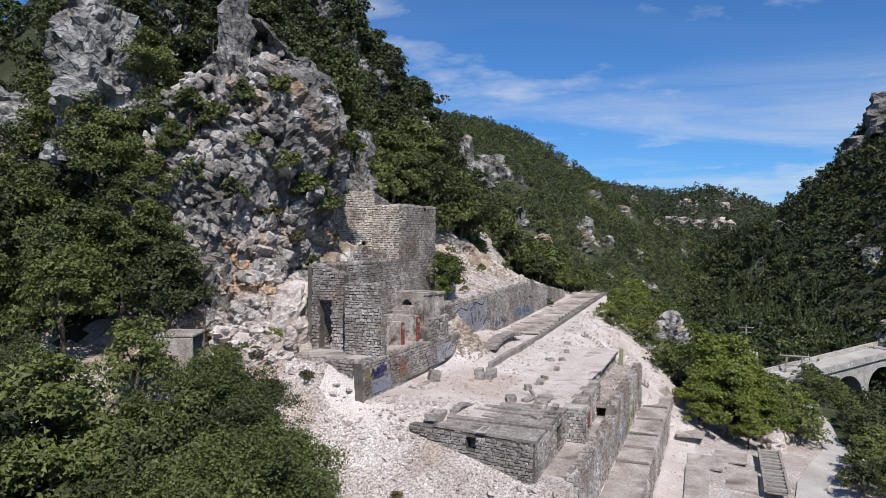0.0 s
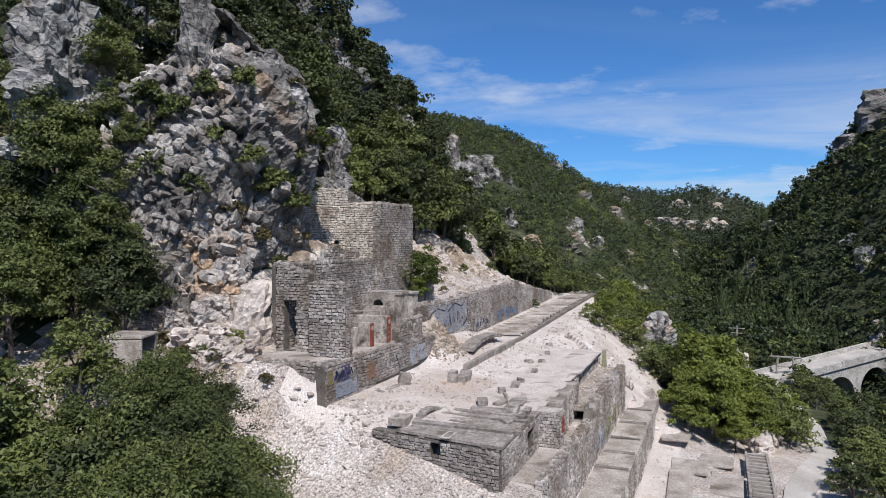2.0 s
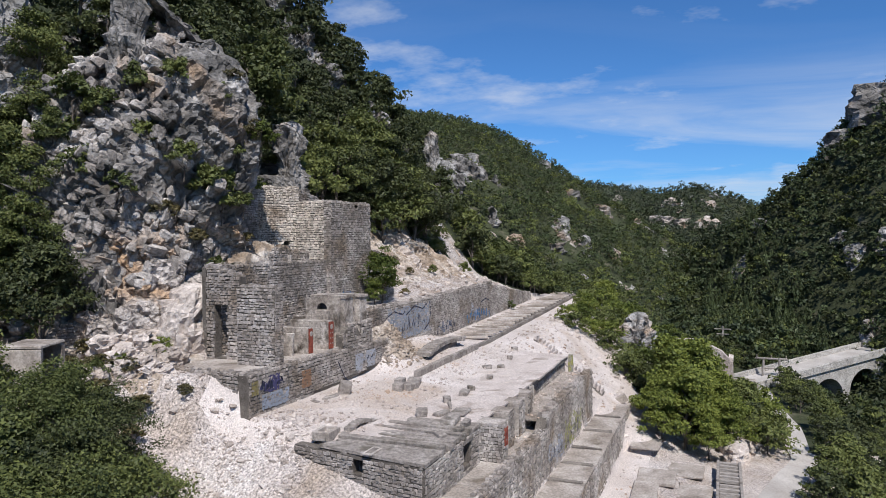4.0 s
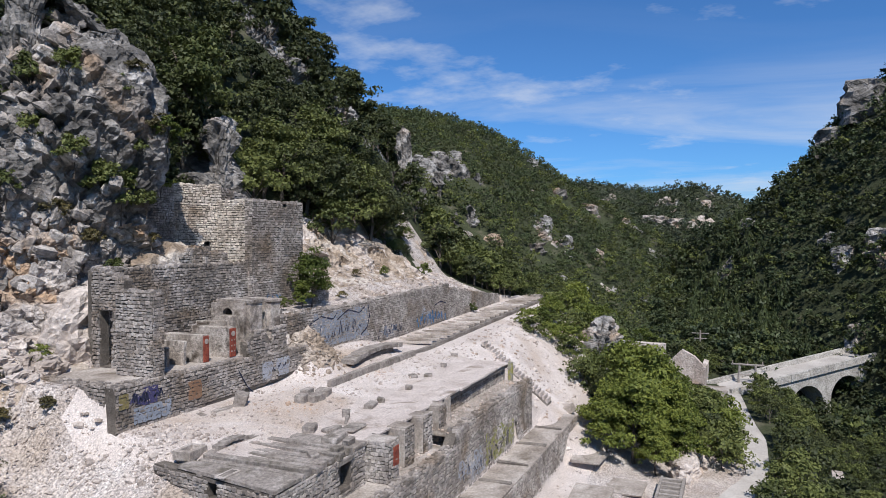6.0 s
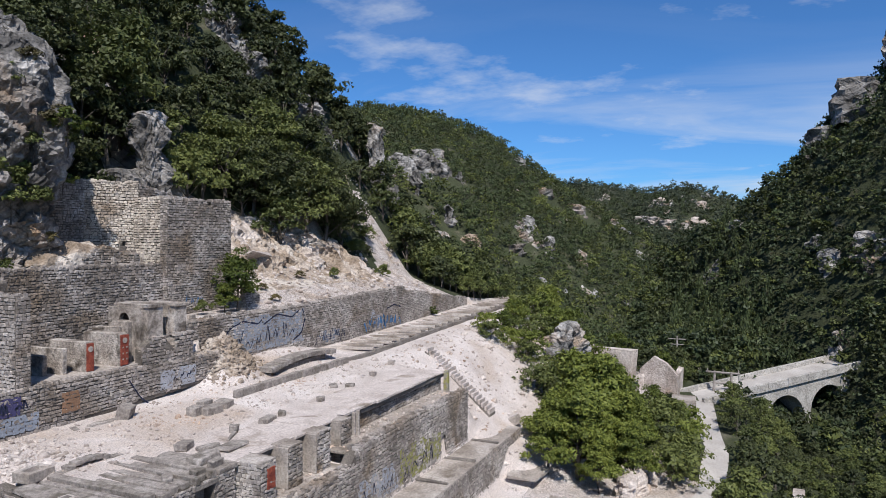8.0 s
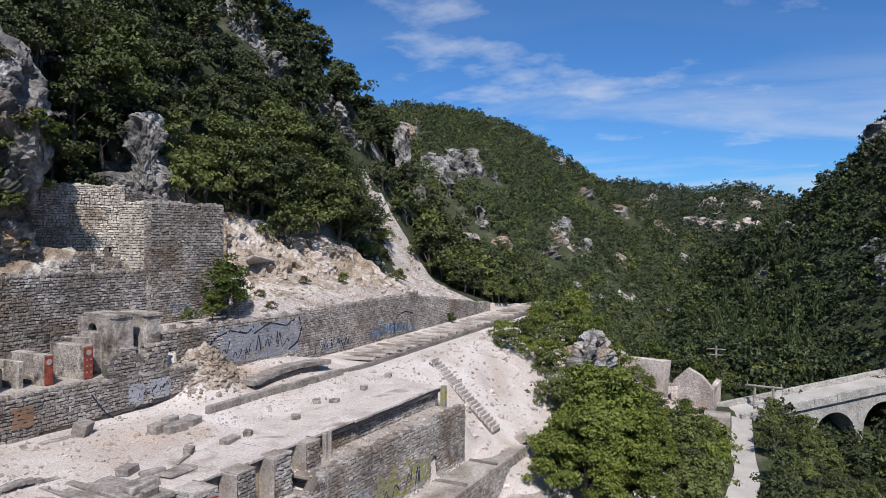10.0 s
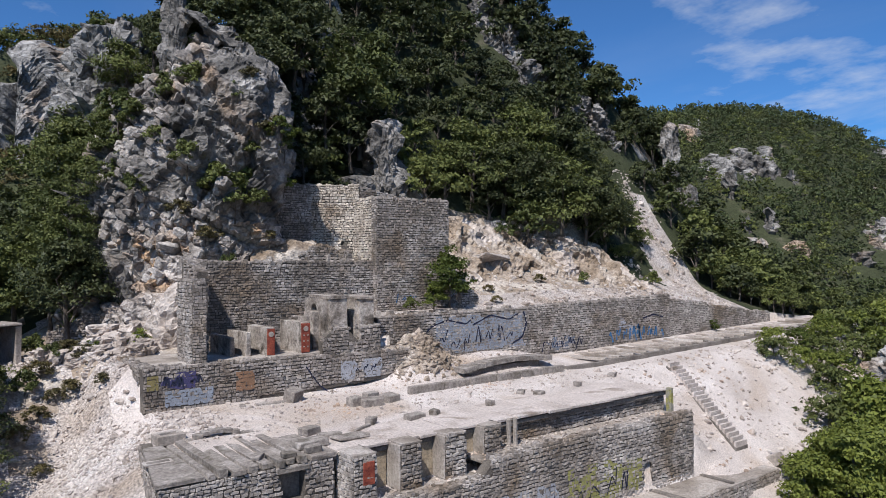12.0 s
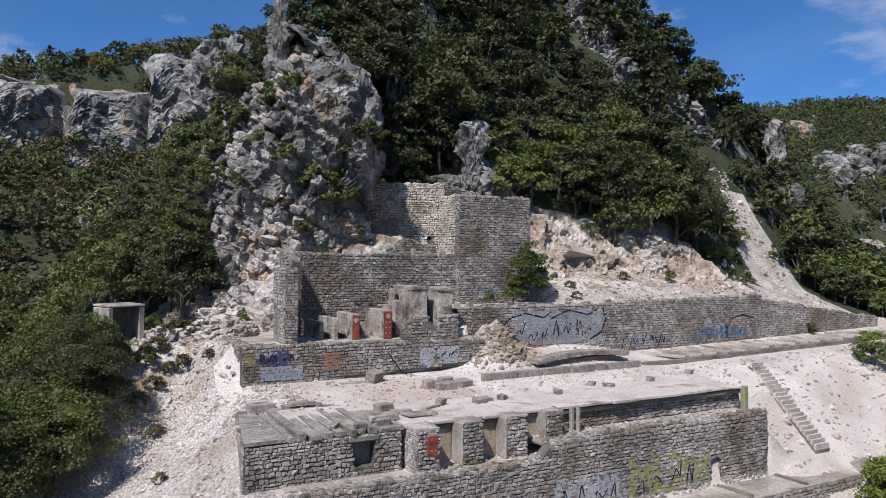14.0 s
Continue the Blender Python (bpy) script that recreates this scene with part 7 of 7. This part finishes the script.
def wash(parent, x0, x1, z0, z1, y, mat, seed, cell=0.07, cover=0.0, name="paint_wash"):
    """A worn coat of paint: one ragged sheet, holed where it has flaked away."""
    nx_, nz_ = int((x1 - x0) / cell), int((z1 - z0) / cell)
    X, Z = np.meshgrid((np.arange(nx_) + 0.5) / nx_, (np.arange(nz_) + 0.5) / nz_)
    rim = np.minimum(np.minimum(X, 1 - X) * (x1 - x0), np.minimum(Z, 1 - Z) * (z1 - z0))
    keep = (fbm(X * (x1 - x0) * 1.6, Z * (z1 - z0) * 1.6, 0, 4, seed) + 0.25 * np.minimum(rim, 0.6) > 0.04 - cover) | ((np.abs(Z - 0.5) < 0.6 * cell / (z1 - z0)) & (rim > 0.1))
    row = np.floor((z0 + Z * (z1 - z0)) / 0.205)
    along = (x0 + X * (x1 - x0)) / 0.3 + lattice(row.astype(np.int64), row.astype(np.int64) * 0, row.astype(np.int64) * 0, seed)
    seam = (np.abs((z0 + Z * (z1 - z0)) / 0.205 - row - 0.5) > 0.5 - 0.5 * cell / 0.205) | (np.abs(along % 1 - 0.5) > 0.5 - 0.5 * cell / 0.3)
    keep &= ~seam | (lattice(np.round(X * nx_).astype(np.int64), np.round(Z * nz_).astype(np.int64), row.astype(np.int64), seed) > 0.5) | ((np.abs(Z - 0.5) < 0.6 * cell / (z1 - z0)) & (rim > 0.1))
    seen, stack = np.zeros_like(keep), [tuple(np.argwhere(keep & (np.abs(Z - 0.5) < 0.6 * cell / (z1 - z0)))[0])]
    while stack:
        j, i = stack.pop()
        if 0 <= j < nz_ and 0 <= i < nx_ and keep[j, i] and not seen[j, i]:
            seen[j, i] = True
            stack += [(j + 1, i), (j - 1, i), (j, i + 1), (j, i - 1)]
    gx_, gz_ = np.meshgrid(np.linspace(x0, x1, nx_ + 1), np.linspace(z0, z1, nz_ + 1))
    V = np.stack([gx_ + 0.5 * cell * fbm(gx_ * 9, gz_ * 9, 0, 2, 3), gx_ * 0 + y, gz_ + 0.5 * cell * fbm(gx_ * 9, gz_ * 9, 5, 2, 4)], -1).reshape(-1, 3)
    J, I = np.nonzero(seen)
    k = J * (nx_ + 1) + I
    F = np.stack([k, k + 1, k + nx_ + 2, k + nx_ + 1], -1)
    used, inv = np.unique(F, return_inverse=True)
    return child(name, mesh_of(name, V[used], inv.reshape(-1, 4), mat), parent)


def letters(parent, r, x0, x1, z0, h, y, width, pitch, mat):
    """Unreadable crossing strokes in a row."""
    x = x0
    while x < x1:
        w, hh, zz = pitch * r.uniform(0.55, 0.95), h * r.uniform(0.75, 1.1), z0 + h * r.uniform(-0.1, 0.12)
        s = [(0.25 * k + r.uniform(-0.2, 0.2), (k % 2) * 0.6 + r.uniform(0.0, 0.4)) for k in range(int(r.integers(3, 6)))]
        stroke(parent, [(x + a * w, zz + b * hh) for a, b in s], width * r.uniform(0.8, 1.2), y - 0.002 * r.integers(4), mat)
        x += pitch


rg = np.random.default_rng(55)


def mural(label):
    return thing("graffiti", label, "graffiti", "wall paintings")


PALE = paint("pale_blue_wash", (0.29, 0.32, 0.37))
g = mural("dark violet tag over white paint on the terrace wall")
wash(g, 35.4, 37.4, 1.45, 2.3, 19.575, VIOLET, 1, 0.045, 0.15)
letters(g, rg, 35.5, 37.2, 1.5, 0.75, 19.56, 0.09, 0.42, INK)
wash(g, 35.6, 38.0, 0.6, 1.4, 19.578, PALE, 2, 0.045, 0.18)
g = mural("ochre and orange paint on the terrace wall")
wash(g, 37.8, 40.4, 0.7, 2.3, 19.578, OCHRE, 3, 0.045, 0.22)
wash(g, 34.75, 35.3, 1.5, 2.2, 19.578, OCHRE, 4, 0.045, 0.25)
wash(g, 39.2, 40.2, 1.0, 2.0, 19.565, ORANGE, 5, 0.045, 0.15)
g = mural("white painted patch low on the kiln wall")
wash(g, 45.4, 48.2, 0.9, 2.0, 19.57, WHITE, 6, 0.045, 0.0)
letters(g, rg, 46.4, 47.8, 1.2, 0.6, 19.56, 0.07, 0.5, INK)
stroke(g, [(43.2, 1.9), (44.0, 0.8), (44.9, 0.1)], 0.07, 19.57, INK)
g = mural("dark looping tag over a pale blue wash")
wash(g, 53.4, 61.6, 1.5, 4.0, 21.146, PALE, 7, 0.045, 0.1)
letters(g, rg, 53.8, 60.6, 1.7, 1.6, 21.132, 0.075, 1.0, INK)
stroke(g, [(52.2, 2.6), (53.0, 3.4), (54.4, 3.75), (56.0, 3.4), (56.6, 3.8)], 0.11, 21.13, INK)
stroke(g, [(60.2, 1.7), (61.3, 2.2), (61.7, 3.2), (61.4, 4.0)], 0.15, 21.13, INK)
stroke(g, [(56.6, 3.3), (58.2, 3.9), (60.0, 3.5), (60.9, 3.9)], 0.1, 21.13, INK)
g = mural("thin dark tag on the retaining wall")
letters(g, rg, 63.4, 67.4, 0.8, 1.5, 21.235, 0.09, 0.95, INK)
wash(g, 63.6, 67.0, 0.9, 1.9, 21.248, paint("faded_blue", (0.16, 0.19, 0.25)), 8, 0.045, -0.06)
g = mural("blue lettering with a white patch on the retaining wall")
wash(g, 72.2, 74.4, 1.3, 3.1, 21.248, WHITE, 9, 0.045, -0.02)
letters(g, rg, 71.2, 78.2, 1.0, 1.5, 21.232, 0.15, 0.85, BLUE)
stroke(g, [(75.4, 2.7), (77.0, 3.0), (78.4, 2.7)], 0.12, 21.23, INK)
g = mural("yellow-green and black lettering on the lower wall")
wash(g, 51.0, 56.8, -4.5, -2.5, 7.345, paint("lime_spray", (0.30, 0.29, 0.11)), 10, 0.045, 0.03)
letters(g, rg, 51.6, 56.0, -4.3, 1.4, 7.33, 0.08, 1.15, INK)
g = mural("white and black lettering on the lower wall")
wash(g, 46.2, 50.8, -4.5, -2.9, 7.345, WHITE, 11, 0.045, 0.0)
letters(g, rg, 46.8, 50.2, -4.3, 1.2, 7.33, 0.07, 1.0, INK)
g = mural("faint blue tag on the high wall")
wash(g, 52.4, 54.2, 4.6, 6.0, 24.55, PALE, 12, 0.045, -0.08)
letters(g, rg, 52.5, 54.0, 4.8, 0.8, 24.54, 0.07, 0.6, BLUE)
